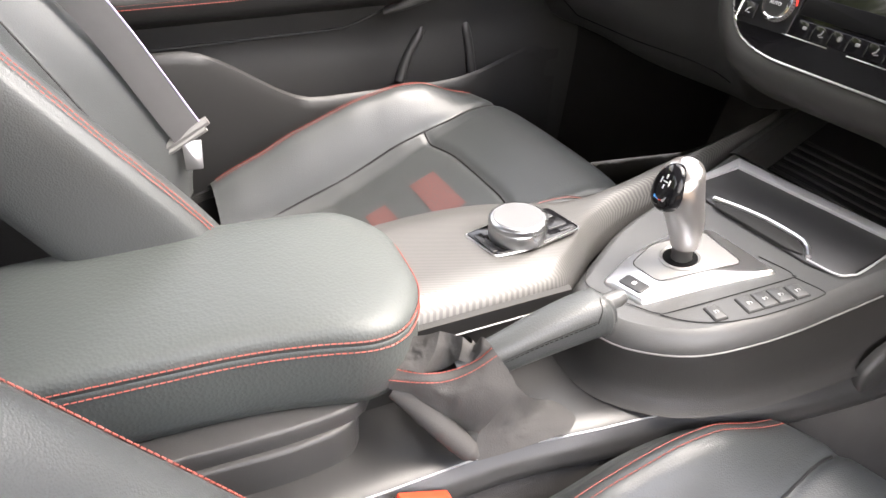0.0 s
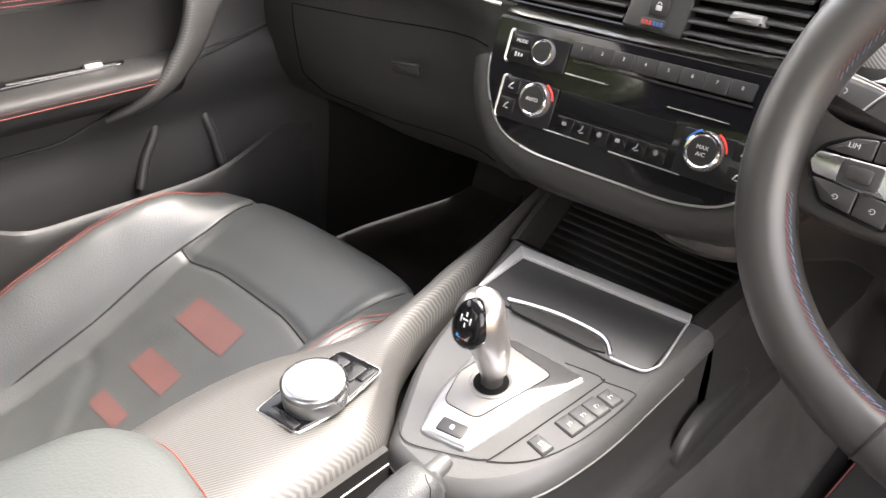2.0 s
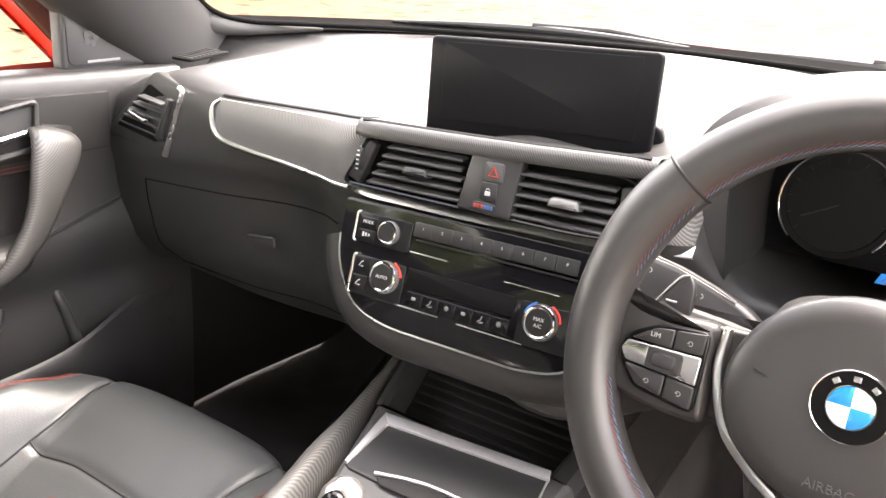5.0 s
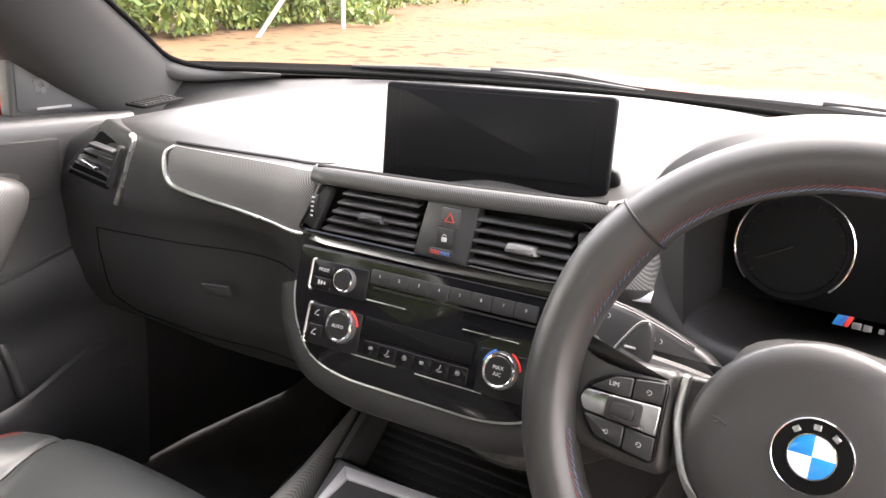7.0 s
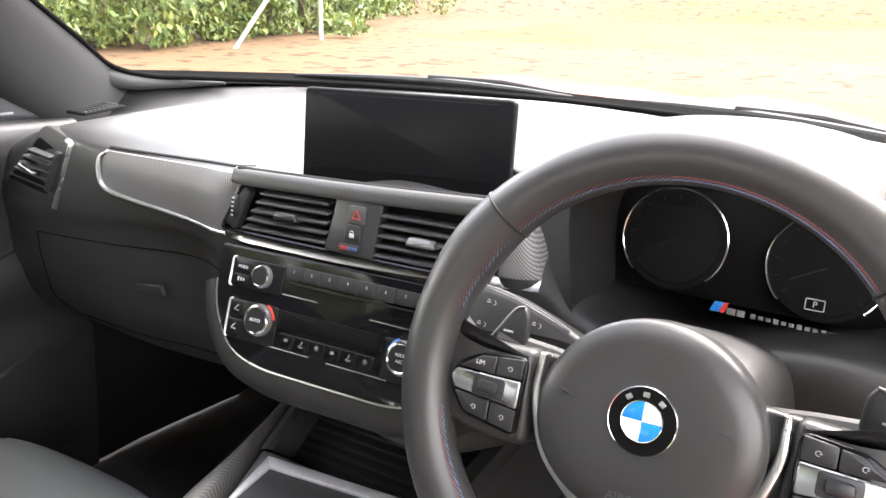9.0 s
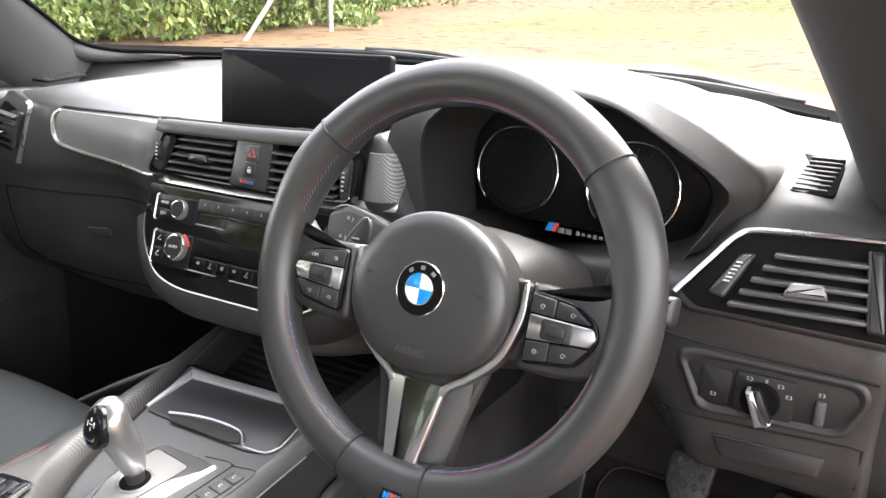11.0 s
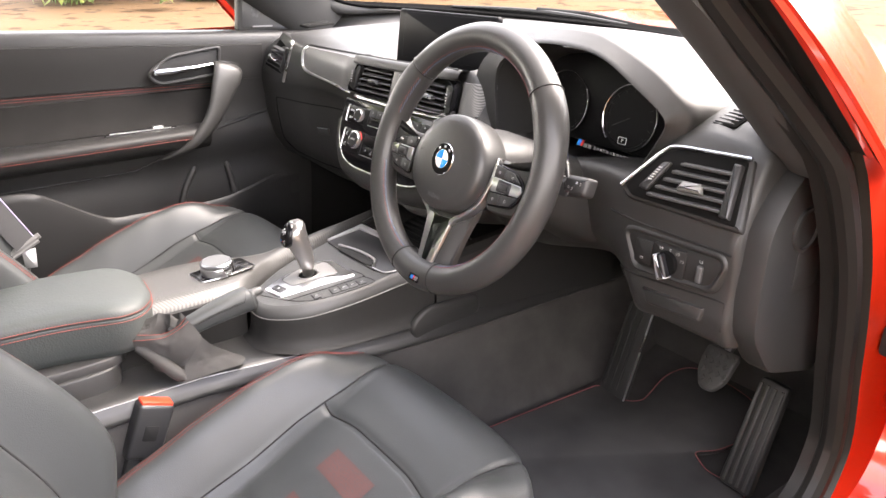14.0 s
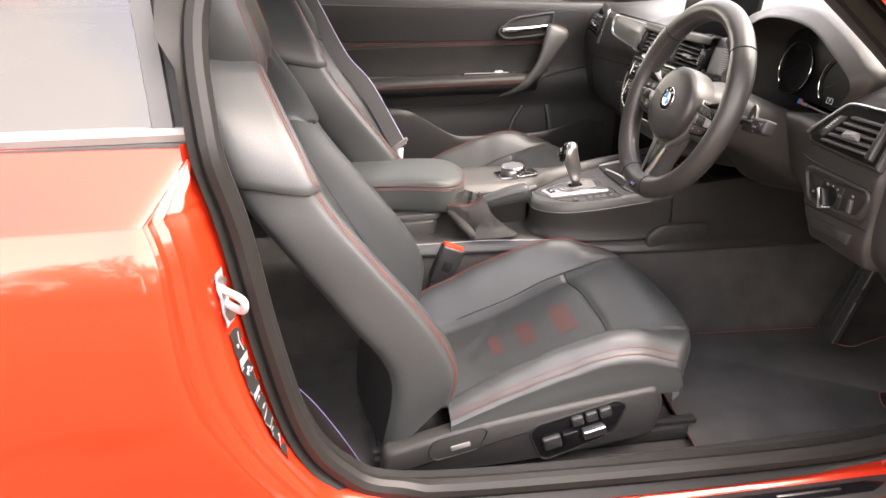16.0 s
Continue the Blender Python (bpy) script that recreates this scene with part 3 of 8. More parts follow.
# pillars, roof and windscreen
SCREEN_BASE = [(-0.74, 0.44, 0.945), (-0.62, 0.62, 0.938), (-0.40, 0.74, 0.936), (0, 0.80, 0.929), (0.40, 0.74, 0.917), (0.62, 0.62, 0.905), (0.74, 0.44, 0.895)]
SCREEN_TOP = [(-0.56, -0.20, 1.27), (-0.50, -0.145, 1.295), (-0.30, -0.10, 1.315), (0, -0.085, 1.325), (0.30, -0.10, 1.315), (0.50, -0.145, 1.295), (0.56, -0.20, 1.27)]
bs, ts = spline(SCREEN_BASE, 31), spline(SCREEN_TOP, 31)
g = Geo()
g.grid([[a.lerp(b, f) + Vector((0, 0.03, 0.045)) * math.sin(f * math.pi) for a, b in zip(bs, ts)] for f in np.linspace(0, 1, 9)])
ws = part("windscreen", g, GLASS, shell, "clear curved windscreen")
ws.visible_shadow = False
for side in (-1, 1):
    g = Geo()
    if side > 0:
        foot = [(0.79, 0.215, 0.885), (0.679, 0.267, 0.875), (0.668, 0.44, 0.90), (0.78, 0.42, 0.905)]
        head = [(0.61, -0.26, 1.275), (0.492, -0.106, 1.27), (0.495, -0.03, 1.30), (0.635, -0.18, 1.31)]
    else:
        foot = [(-0.79, 0.30, 0.875), (-0.715, 0.335, 0.875), (-0.700, 0.43, 0.955), (-0.78, 0.43, 0.935)]
        head = [(-0.61, -0.28, 1.275), (-0.52, -0.20, 1.262), (-0.480, -0.09, 1.27), (-0.635, -0.18, 1.30)]
    foot, head = [Vector(p) for p in foot], [Vector(p) for p in head]
    rows = []
    for f in np.linspace(-0.08, 1.05, 14):
        bow = Vector((side * 0.004, 0.006, 0.008)) * math.sin(max(0, min(1, f)) * math.pi)
        q = [a.lerp(b, f) + bow for a, b in zip(foot, head)]
        rows.append(spline(q, 20, True))
    g.grid(rows, close=True)
    part("windscreen_pillar", g, PILLAR, shell, "charcoal windscreen pillar trim")
    g = Geo()
    inner_edge = [Vector((side * (0.800 - 0.18 * f + 0.012 * math.sin(math.pi * f)), 0.215 - 0.49 * f + 0.018 * math.sin(math.pi * f), 0.902 + 0.395 * f + 0.028 * math.sin(math.pi * f))) for f in np.linspace(-0.02, 1.05, 14)]

    def step(x, y, z):
        return [p + Vector((side * x, y, z)) for p in inner_edge]
    g.grid([step(-0.02, 0.02, 0.0), step(0, 0, 0), step(0.012, -0.004, 0.004), step(0.026, 0.004, -0.002)])
    part("pillar_gutter", g, SEAL, shell, "black rubber gutter of the pillar")
    g = Geo()
    g.grid([step(0.024, 0.003, -0.003), step(0.030, 0.004, -0.001), step(0.054, 0.012, -0.024)])
    part("pillar_strip", g, PAINT, shell, "painted inner strip of the pillar")
    g = Geo()
    g.grid([step(0.054, 0.010, -0.030), step(0.056, 0.014, -0.026), step(0.064, 0.024, -0.034), step(0.058, 0.10, -0.020), step(-0.02, 0.17, 0.02)])
    part("outer_pillar", g, PAINT, shell, "orange outer windscreen pillar")
    if side < 0:
        g = Geo()
        g.tube(spline([(-0.722, 0.36, 0.985), (-0.712, 0.42, 0.950), (-0.698, 0.47, 0.936), (-0.662, 0.53, 0.932), (-0.60, 0.585, 0.932)], 24), [0.026 - 0.0010 * k for k in range(24)], 14)
        part("pillar_foot", g, PILLAR, shell, "curved foot of the pillar trim")
    # rear pillar between door and quarter window
    g = Geo()
    rows = []
    for f in np.linspace(0, 1, 9):
        y0, z0, x0 = -0.822 - 0.03 * f, 0.885 + 0.40 * f, 0.785 - 0.155 * f
        rows.append([(side * x0, y0, z0), (side * (x0 - 0.03), y0 - 0.01, z0), (side * (x0 - 0.045), y0 - 0.05, z0), (side * (x0 - 0.02), y0 - 0.042, z0), (side * (x0 + 0.002), y0 - 0.036, z0)])
    g.grid(rows, close=True)
    part("door_pillar", g, SEAL if side > 0 else PILLAR, shell, "black pillar beside the quarter window")
    g = Geo()
    g.grid([[(side * (0.768 - 0.15 * f), -0.858 - 0.6 * k - 0.03 * f, 0.903 + 0.37 * f - 0.02 * k) for k in np.linspace(0, 1, 6)] for f in np.linspace(0, 1, 6)])
    q = part("quarter_window", g, TINT, shell, "tinted quarter window glass")
    q.visible_shadow = False
g = Geo()
rows = []
for y, z in ((-0.085, 1.325), (-0.3, 1.365), (-0.6, 1.38), (-1.0, 1.36), (-1.2, 1.325)):
    rows.append([(x, y - 0.12 * (x / 0.6) ** 2 * (1 if y > -0.2 else 0.3), z - 0.06 * (abs(x) / 0.62) ** 2.5) for x in np.linspace(-0.63, 0.63, 25)])
g.grid(rows)
part("roof", g, PAINT, shell, "orange roof panel")
g = Geo()
g.grid([[Vector(p) - Vector((0, 0, 0.03)) for p in r] for r in rows])
part("roof_lining", g, LINER, shell, "dark anthracite roof lining")
g = Geo()
g.grid([[(x, y, z - 0.06 * (abs(x) / 0.62) ** 2.5) for x in np.linspace(-0.63, 0.63, 15)] for y, z in ((-1.2, 1.322), (-1.45, 1.26), (-1.7, 1.17), (-1.92, 1.06))])
rw = part("rear_window", g, GLASS, shell, "clear rear window")
rw.visible_shadow = False
# plain closing wall, flat black to stand for the shade behind the seats
g = Geo()
g.grid([[(x, y, z) for x in np.linspace(-0.76, 0.76, 9)] for y, z in ((-1.0, 0.2), (-1.02, 0.55), (-1.3, 0.85), (-1.9, 0.95), (-1.95, 1.05))])
part("rear_bulkhead", g, BLACK, shell, "plain black closing wall behind the seats")
# side panels added in flat black so the space behind the seats stays dark
for side in (-1, 1):
    g = Geo()
    g.grid([[(side * x, y, z) for z, x in ((0.2, 0.735), (0.5, 0.745), (0.75, 0.735), (0.885, 0.715), (0.895, 0.745))] for y in np.linspace(-2.0, -0.815, 8)])
    part("rear_side_trim", g, BLACK, shell, "black panel added inside the rear wing")

# tail, nose and wheels
g = Geo()
g.grid([[(x * k, y, z - (z - lo) * abs(x / 0.785) ** 2.5) for x in np.linspace(-0.785, 0.785, 17)] for y, z, lo, k in ((-1.92, 1.06, 0.895, 1.0), (-2.15, 1.04, 0.895, 1.0), (-2.34, 1.0, 0.89, 0.98), (-2.41, 0.92, 0.86, 0.98), (-2.44, 0.6, 0.58, 1.04), (-2.42, 0.2, 0.2, 1.0))])
part("boot_lid", g, PAINT, shell, "orange boot lid and tail panel")
for side in (-1, 1):
    g = Geo()
    g.grid([[(side * (0.63 + 0.155 * f), y, zt + (0.897 - zt) * f + 0.02 * math.sin(math.pi * f)) for f in np.linspace(0, 1, 6)] for y, zt in ((-1.44, 1.20), (-1.6, 1.15), (-1.75, 1.09), (-1.92, 1.0))])
    part("rear_pillar", g, PAINT, shell, "orange rear pillar")
    for y in (1.16, -1.55):
        g = Geo()
        g.lathe([(0.22, -0.10), (0.30, -0.105), (0.325, -0.085), (0.33, 0.0), (0.325, 0.085), (0.30, 0.105), (0.22, 0.10)], 40, pose(side * 0.79, y, 0.33, 0, 90, 0))
        ty = part("wheel", g, RUBBER, shell, "black tyre on a dark alloy rim")
        g = Geo()
        g.lathe([(0.225, -0.09), (0.225, 0.09), (0.20, 0.092), (0.19, 0.07), (0.05, 0.075), (0.0, 0.078)], 32, pose(side * 0.79, y, 0.33, 0, side * 90, 0))
        part("rim", g, GREYKEY, ty, "dark alloy rim")
g = Geo()
g.grid([[(x * k, y - 0.22 * abs(x / 0.8) ** 2.5, z) for x in np.linspace(-0.8, 0.8, 15)] for y, z, k in ((1.66, 0.80, 1.0), (1.76, 0.68, 1.04), (1.80, 0.5, 1.06), (1.78, 0.3, 1.05), (1.70, 0.2, 1.0))])
part("front_bumper", g, PAINT, shell, "orange front bumper")

# floor, tunnel and footwells
CONSOLE_W = curve1([-0.9, -0.40, -0.27, -0.205, -0.124, 0.0, 0.10, 0.30, 0.80], [0.088, 0.086, 0.088, 0.099, 0.110, 0.138, 0.150, 0.158, 0.165])
g = Geo()
g.grid([[(x, y, z) for x in np.linspace(-0.78, 0.74, 12)] for y, z in ((-1.0, 0.2), (-0.5, 0.195), (0.0, 0.195), (0.45, 0.195), (0.68, 0.197), (0.755, 0.215), (0.795, 0.36), (0.80, 0.60), (0.80, 0.9))])
part("floor_carpet", g, CARPET, shell, "black carpeted cabin floor")
g = Geo()
rows = []
for y in np.linspace(-0.9, 0.78, 43):
    w = 0.125 + 0.045 * smooth_step(-0.25, -0.10, y) + 0.05 * max(0, y) ** 1.2
    c = CONSOLE_W(y)
    rows.append(spline([(-w - 0.05, y, 0.19), (-w, y, 0.26), (-w + 0.035, y, 0.37), (-w + 0.075, y, 0.415), (c - 0.03, y, 0.405), (c - 0.002, y, 0.398), (c + 0.012, y, 0.37), (c + 0.030, y, 0.27), (c + 0.070, y, 0.19)], 36))
g.grid(rows)
part("tunnel_carpet", g, CARPET, shell, "black carpeted centre tunnel")
for side in (-1, 1):
    g = Geo()
    g.grid([[(side * x, y, z) for z in np.linspace(0.2, 0.9, 6)] for y, x in ((0.41 if side > 0 else 0.25, 0.768), (0.45, 0.762), (0.55, 0.748), (0.79, 0.71))])
    part("kick_panel", g, BLACK, shell, "black plastic footwell side panel")


# ---- dashboard ----
dash = thing("dashboard", "black soft-touch dashboard with carbon and silver trim", "dashboard")
SEC = {
    -0.735: [(0.460, 0.925), (0.420, 0.879), (0.330, 0.854), (0.260, 0.849), (0.230, 0.839), (0.215, 0.819), (0.205, 0.774), (0.210, 0.739), (0.215, 0.679), (0.240, 0.599), (0.330, 0.539), (0.600, 0.539)],
    -0.6: [(0.630, 0.930), (0.500, 0.905), (0.380, 0.899), (0.260, 0.894), (0.220, 0.886), (0.205, 0.856), (0.195, 0.784), (0.200, 0.746), (0.205, 0.686), (0.230, 0.606), (0.320, 0.546), (0.600, 0.536)],
    -0.45: [(0.720, 0.930), (0.550, 0.916), (0.400, 0.914), (0.270, 0.902), (0.220, 0.888), (0.202, 0.869), (0.190, 0.799), (0.195, 0.764), (0.200, 0.694), (0.225, 0.609), (0.310, 0.544), (0.600, 0.534)],
    -0.24: [(0.770, 0.928), (0.600, 0.931), (0.420, 0.921), (0.270, 0.904), (0.210, 0.888), (0.185, 0.871), (0.178, 0.806), (0.187, 0.776), (0.197, 0.696), (0.220, 0.616), (0.300, 0.556), (0.600, 0.546)],
    -0.185: [(0.780, 0.927), (0.600, 0.934), (0.420, 0.921), (0.270, 0.903), (0.205, 0.888), (0.178, 0.874), (0.168, 0.809), (0.165, 0.779), (0.165, 0.699), (0.190, 0.619), (0.280, 0.569), (0.600, 0.559)],
    -0.155: [(0.780, 0.927), (0.600, 0.935), (0.420, 0.921), (0.262, 0.882), (0.205, 0.885), (0.191, 0.876), (0.177, 0.815), (0.172, 0.785), (0.150, 0.703), (0.158, 0.652), (0.200, 0.616), (0.500, 0.601)],
    0: [(0.800, 0.924), (0.620, 0.940), (0.420, 0.922), (0.262, 0.884), (0.205, 0.890), (0.191, 0.882), (0.177, 0.824), (0.170, 0.795), (0.142, 0.706), (0.146, 0.662), (0.180, 0.635), (0.500, 0.620)],
    0.155: [(0.785, 0.919), (0.600, 0.935), (0.420, 0.930), (0.262, 0.889), (0.207, 0.898), (0.194, 0.891), (0.179, 0.832), (0.172, 0.800), (0.152, 0.712), (0.160, 0.660), (0.200, 0.625), (0.500, 0.618)],
    0.186: [(0.780, 0.917), (0.600, 0.933), (0.420, 0.931), (0.270, 0.916), (0.210, 0.904), (0.190, 0.891), (0.172, 0.829), (0.175, 0.791), (0.180, 0.721), (0.200, 0.651), (0.280, 0.611), (0.600, 0.591)],
    0.212: [(0.775, 0.915), (0.600, 0.931), (0.420, 0.928), (0.290, 0.908), (0.240, 0.883), (0.205, 0.853), (0.185, 0.825), (0.190, 0.783), (0.200, 0.723), (0.220, 0.653), (0.300, 0.613), (0.600, 0.593)],
    0.240: [(0.765, 0.914), (0.600, 0.930), (0.420, 0.926), (0.330, 0.906), (0.315, 0.856), (0.310, 0.811), (0.220, 0.801), (0.200, 0.776), (0.205, 0.716), (0.225, 0.646), (0.300, 0.606), (0.600, 0.596)],
    0.512: [(0.720, 0.909), (0.600, 0.925), (0.420, 0.935), (0.330, 0.915), (0.315, 0.865), (0.310, 0.820), (0.220, 0.805), (0.200, 0.780), (0.205, 0.725), (0.225, 0.655), (0.300, 0.615), (0.600, 0.605)],
    0.556: [(0.670, 0.904), (0.550, 0.920), (0.420, 0.927), (0.320, 0.899), (0.280, 0.874), (0.240, 0.844), (0.198, 0.794), (0.195, 0.754), (0.199, 0.690), (0.206, 0.624), (0.260, 0.598), (0.600, 0.609)],
    0.6: [(0.630, 0.902), (0.530, 0.918), (0.420, 0.925), (0.310, 0.898), (0.265, 0.881), (0.240, 0.861), (0.198, 0.788), (0.195, 0.748), (0.199, 0.690), (0.206, 0.624), (0.260, 0.598), (0.600, 0.613)],
    0.7: [(0.530, 0.898), (0.460, 0.914), (0.380, 0.916), (0.295, 0.891), (0.260, 0.874), (0.235, 0.854), (0.205, 0.779), (0.198, 0.744), (0.204, 0.690), (0.206, 0.624), (0.260, 0.598), (0.600, 0.619)],
    0.710: [(0.530, 0.898), (0.460, 0.914), (0.380, 0.916), (0.295, 0.891), (0.260, 0.874), (0.235, 0.854), (0.205, 0.779), (0.198, 0.744), (0.204, 0.690), (0.206, 0.624), (0.260, 0.598), (0.600, 0.619)],
    0.735: [(0.460, 0.893), (0.430, 0.905), (0.400, 0.893), (0.380, 0.875), (0.370, 0.861), (0.360, 0.841), (0.352, 0.781), (0.352, 0.741), (0.355, 0.681), (0.360, 0.641), (0.390, 0.611), (0.600, 0.611)],
}
xs = sorted(SEC)
funcs = [(curve1(xs, [SEC[x][k][0] for x in xs]), curve1(xs, [SEC[x][k][1] for x in xs])) for k in range(12)]


def dash_section(x, n=46):
    return spline([(x, fy(x), fz(x)) for fy, fz in funcs], n)


g = Geo()
g.grid([dash_section(x) for x in sorted(list(np.linspace(-0.735, 0.735, 99)) + [0.19 + 0.006 * k for k in range(11)] + [0.506 + 0.006 * k for k in range(11)] + [0.7105, 0.713, 0.717])])
part("dash_body", g, PLASTIC, dash, "black grained soft plastic", angle=60)

# instrument hood
g = Geo()
lip = spline([(0.238, 0.205, 0.796), (0.228, 0.206, 0.900), (0.248, 0.210, 0.938), (0.300, 0.213, 0.962), (0.370, 0.215, 0.967), (0.437, 0.222, 0.957), (0.500, 0.225, 0.924), (0.545, 0.228, 0.896), (0.556, 0.230, 0.879), (0.546, 0.232, 0.855), (0.520, 0.235, 0.812)], 61)
crease = spline([(0.184, 0.192, 0.796), (0.190, 0.198, 0.905), (0.224, 0.225, 0.955), (0.295, 0.247, 0.981), (0.370, 0.248, 0.985), (0.428, 0.247, 0.977), (0.508, 0.247, 0.946), (0.556, 0.247, 0.917), (0.578, 0.250, 0.897), (0.580, 0.250, 0.872), (0.560, 0.250, 0.830)], 61)
inn = spline([(0.250, 0.30, 0.805), (0.246, 0.30, 0.880), (0.262, 0.30, 0.915), (0.300, 0.30, 0.938), (0.360, 0.30, 0.945), (0.420, 0.30, 0.938), (0.475, 0.30, 0.908), (0.515, 0.30, 0.882), (0.527, 0.30, 0.862), (0.526, 0.30, 0.840), (0.510, 0.30, 0.800)], 61)
back = spline([(0.180, 0.40, 0.930), (0.185, 0.43, 0.938), (0.200, 0.47, 0.945), (0.270, 0.52, 0.950), (0.360, 0.55, 0.953), (0.430, 0.535, 0.950), (0.510, 0.48, 0.932), (0.560, 0.43, 0.915), (0.595, 0.38, 0.900), (0.605, 0.33, 0.880), (0.600, 0.30, 0.850)], 61)
rows = []
for f in np.linspace(1, 0, 10):
    rows.append([a.lerp(b, f) + Vector((0, 0, 0.010 * math.sin(math.pi * f) * (1 - f))) for a, b in zip(crease, back)])
for f in (0.15, 0.5, 0.85, 1.0):
    rows.append([a.lerp(b, f) for a, b in zip(crease, lip)])
rows.append([p + Vector((0, -0.001, -0.003)) for p in lip])
rows.append([p.lerp(q, 0.04) + Vector((0, 0.0, -0.004)) for p, q in zip(lip, inn)])
g.grid(rows)
part("instrument_hood", g, PLASTIC, dash, "black hood over the instruments", angle=50)
g = Geo()
rows = []
rows.append([p.lerp(q, 0.05) + Vector((0, 0.0, -0.0045)) for p, q in zip(lip, inn)])
for f in (0.3, 0.6, 1.0):
    rows.append([p.lerp(q, f) - Vector((0, 0, 0.006 * (1 - f))) for p, q in zip(lip, inn)])
g.grid(rows)
part("hood_lining", g, PLASTIC_GREY, dash, "matt black lining of the hood", angle=50)
g = Geo()
g.plate([(p.x, p.z) for p in inn[::2]], 0.004, 0.001, pose(0, 0.302, 0, 90, 0, 0))
part("instrument_panel", g, SCREEN, dash, "dark instrument display")


# ---- display ----
disp = thing("display_screen", "switched-off black central display on the dashboard", "display", pose(-0.003, 0.274, 0.934, 83, 0, 9))
g = Geo()
g.plate(rect(0.260, 0.112, 0.007, 0, -0.007), 0.012, 0.003, Matrix.Translation((0, 0, -0.010)))
part("housing", g, SCREEN, disp, "matt black display housing")
g = Geo()
g.plate(rect(0.222, 0.086, 0.002, 0, 0.000), 0.0012, 0.0004, Matrix.Translation((0, 0, 0.0022)))
part("panel", g, SCREEN, disp, "dark display glass")
g = Geo()
g.box((0.24, 0.04, 0.04), (0, -0.082, -0.02), 0.008)
part("foot", g, KEY, disp)
g = Geo()
g.plate(rounded([(0.105, -0.064), (0.140, -0.064), (0.141, -0.040), (0.134, -0.026), (0.126, -0.024), (0.105, -0.030)], [0.002, 0.004, 0.012, 0.008, 0.004, 0.002]), 0.016, 0.004, Matrix.Translation((0, 0, -0.028)))
part("cradle", g, SCREEN, disp, "black cradle behind the display")




def face_y(x, z):
    """How far ahead the dashboard's rear face lies at a place across and a height."""
    s = dash_section(x, 160)
    best = None
    for a, b in zip(s, s[1:]):
        if (a.z - z) * (b.z - z) <= 0 and a.z != b.z:
            y = a.y + (b.y - a.y) * (z - a.z) / (b.z - a.z)
            best = y if best is None else min(best, y)
    return best if best is not None else 0.2


def fascia(xs, lo, hi, out, n=6, depth=0.006):
    """A strip lying on the dashboard's face between two heights."""
    rows = []
    for x in xs:
        a, b = lo(x), hi(x)
        row = [(x, face_y(x, a + (b - a) * t) - out, a + (b - a) * t) for t in np.linspace(0, 1, n)]
        row = [(x, row[0][1] + depth, row[0][2])] + row + [(x, row[-1][1] + depth, row[-1][2])]
        rows.append(row)
    g = Geo()
    g.grid(rows)
    for end in (rows[0], rows[-1]):
        g.add(end, [tuple(range(len(end)))])
    return g


# carbon trim of the passenger side, with its silver edge
LO = curve1([-0.445, -0.43, -0.39, -0.30, -0.19, -0.16], [0.868, 0.836, 0.828, 0.822, 0.817, 0.816])
HI = curve1([-0.445, -0.30, -0.16], [0.880, 0.882, 0.885])
part("carbon_trim", fascia(np.linspace(-0.436, -0.165, 24), LO, HI, 0.005), LITCARBON, dash, "matt carbon-fibre dash trim")
g = Geo()
edge = [(-0.430, 0.880), (-0.441, 0.873), (-0.443, 0.86), (-0.436, 0.84), (-0.42, 0.830), (-0.39, 0.826)]
edge += [(x, LO(x) - 0.001) for x in np.linspace(-0.37, -0.18, 9)]
g.tube([(x, face_y(x, z) - 0.006, z) for x, z in spline([(x, z) for x, z in edge], 40)], [0.0020 + 0.0016 * min(1, k / 5) - 0.0012 * min(1, max(0, (k - 9) / 12)) for k in range(40)], 10, flat=1.0)
part("silver_edge", g, SILVER, dash, "satin silver trim edge")
g = Geo()
SZ = curve1([-0.25, -0.19, 0.0, 0.13, 0.195], [0.808, 0.813, 0.8165, 0.822, 0.825])
rows = []
for x in np.linspace(-0.215, 0.212, 46):
    y = 0.162 + 0.27 * max(0, abs(x) - 0.145)
    rows.append([(x, y + 0.020, SZ(x) - 0.0065), (x, y + 0.001, SZ(x) - 0.006), (x, y - 0.001, SZ(x) - 0.0045), (x, y + 0.0045, SZ(x) + 0.0045), (x, y + 0.007, SZ(x) + 0.0055), (x, y + 0.020, SZ(x) + 0.0058)])
g.grid(rows)
part("silver_strip", g, SILVER, dash, "broad satin silver strip below the vents", angle=50)
# carbon strip above the vents
SLO = curve1([-0.168, 0, 0.168], [0.8785, 0.8825, 0.8895])
rows = []
for x in np.linspace(-0.172, 0.172, 36):
    y = 0.163 + 0.30 * max(0, abs(x) - 0.15)
    rows.append([(x, y + 0.010, SLO(x) - 0.003), (x, y + 0.001, SLO(x) - 0.001), (x, y, SLO(x) + 0.001), (x, y + 0.0025, SLO(x) + 0.0085), (x, y + 0.006, SLO(x) + 0.0140), (x, y + 0.011, SLO(x) + 0.0158), (x, y + 0.042, SLO(x) + 0.010)])
g = Geo()
g.grid(rows)
part("carbon_strip", g, SHADEWEAVE, dash, "carbon-fibre strip over the vents", angle=50)
# upper seam line
g = Geo()
seam_line = [(x, face_y(x, HI(x) + 0.0035) - 0.0008, HI(x) + 0.0035) for x in np.linspace(-0.434, -0.172, 24)]
g.tube(seam_line, 0.0022, 6)
g.tube([(x, 0.1765, SLO(x) + 0.0155) for x in np.linspace(-0.165, 0.165, 24)], 0.0026, 6)
part("dash_seam", g, BLACK, dash)
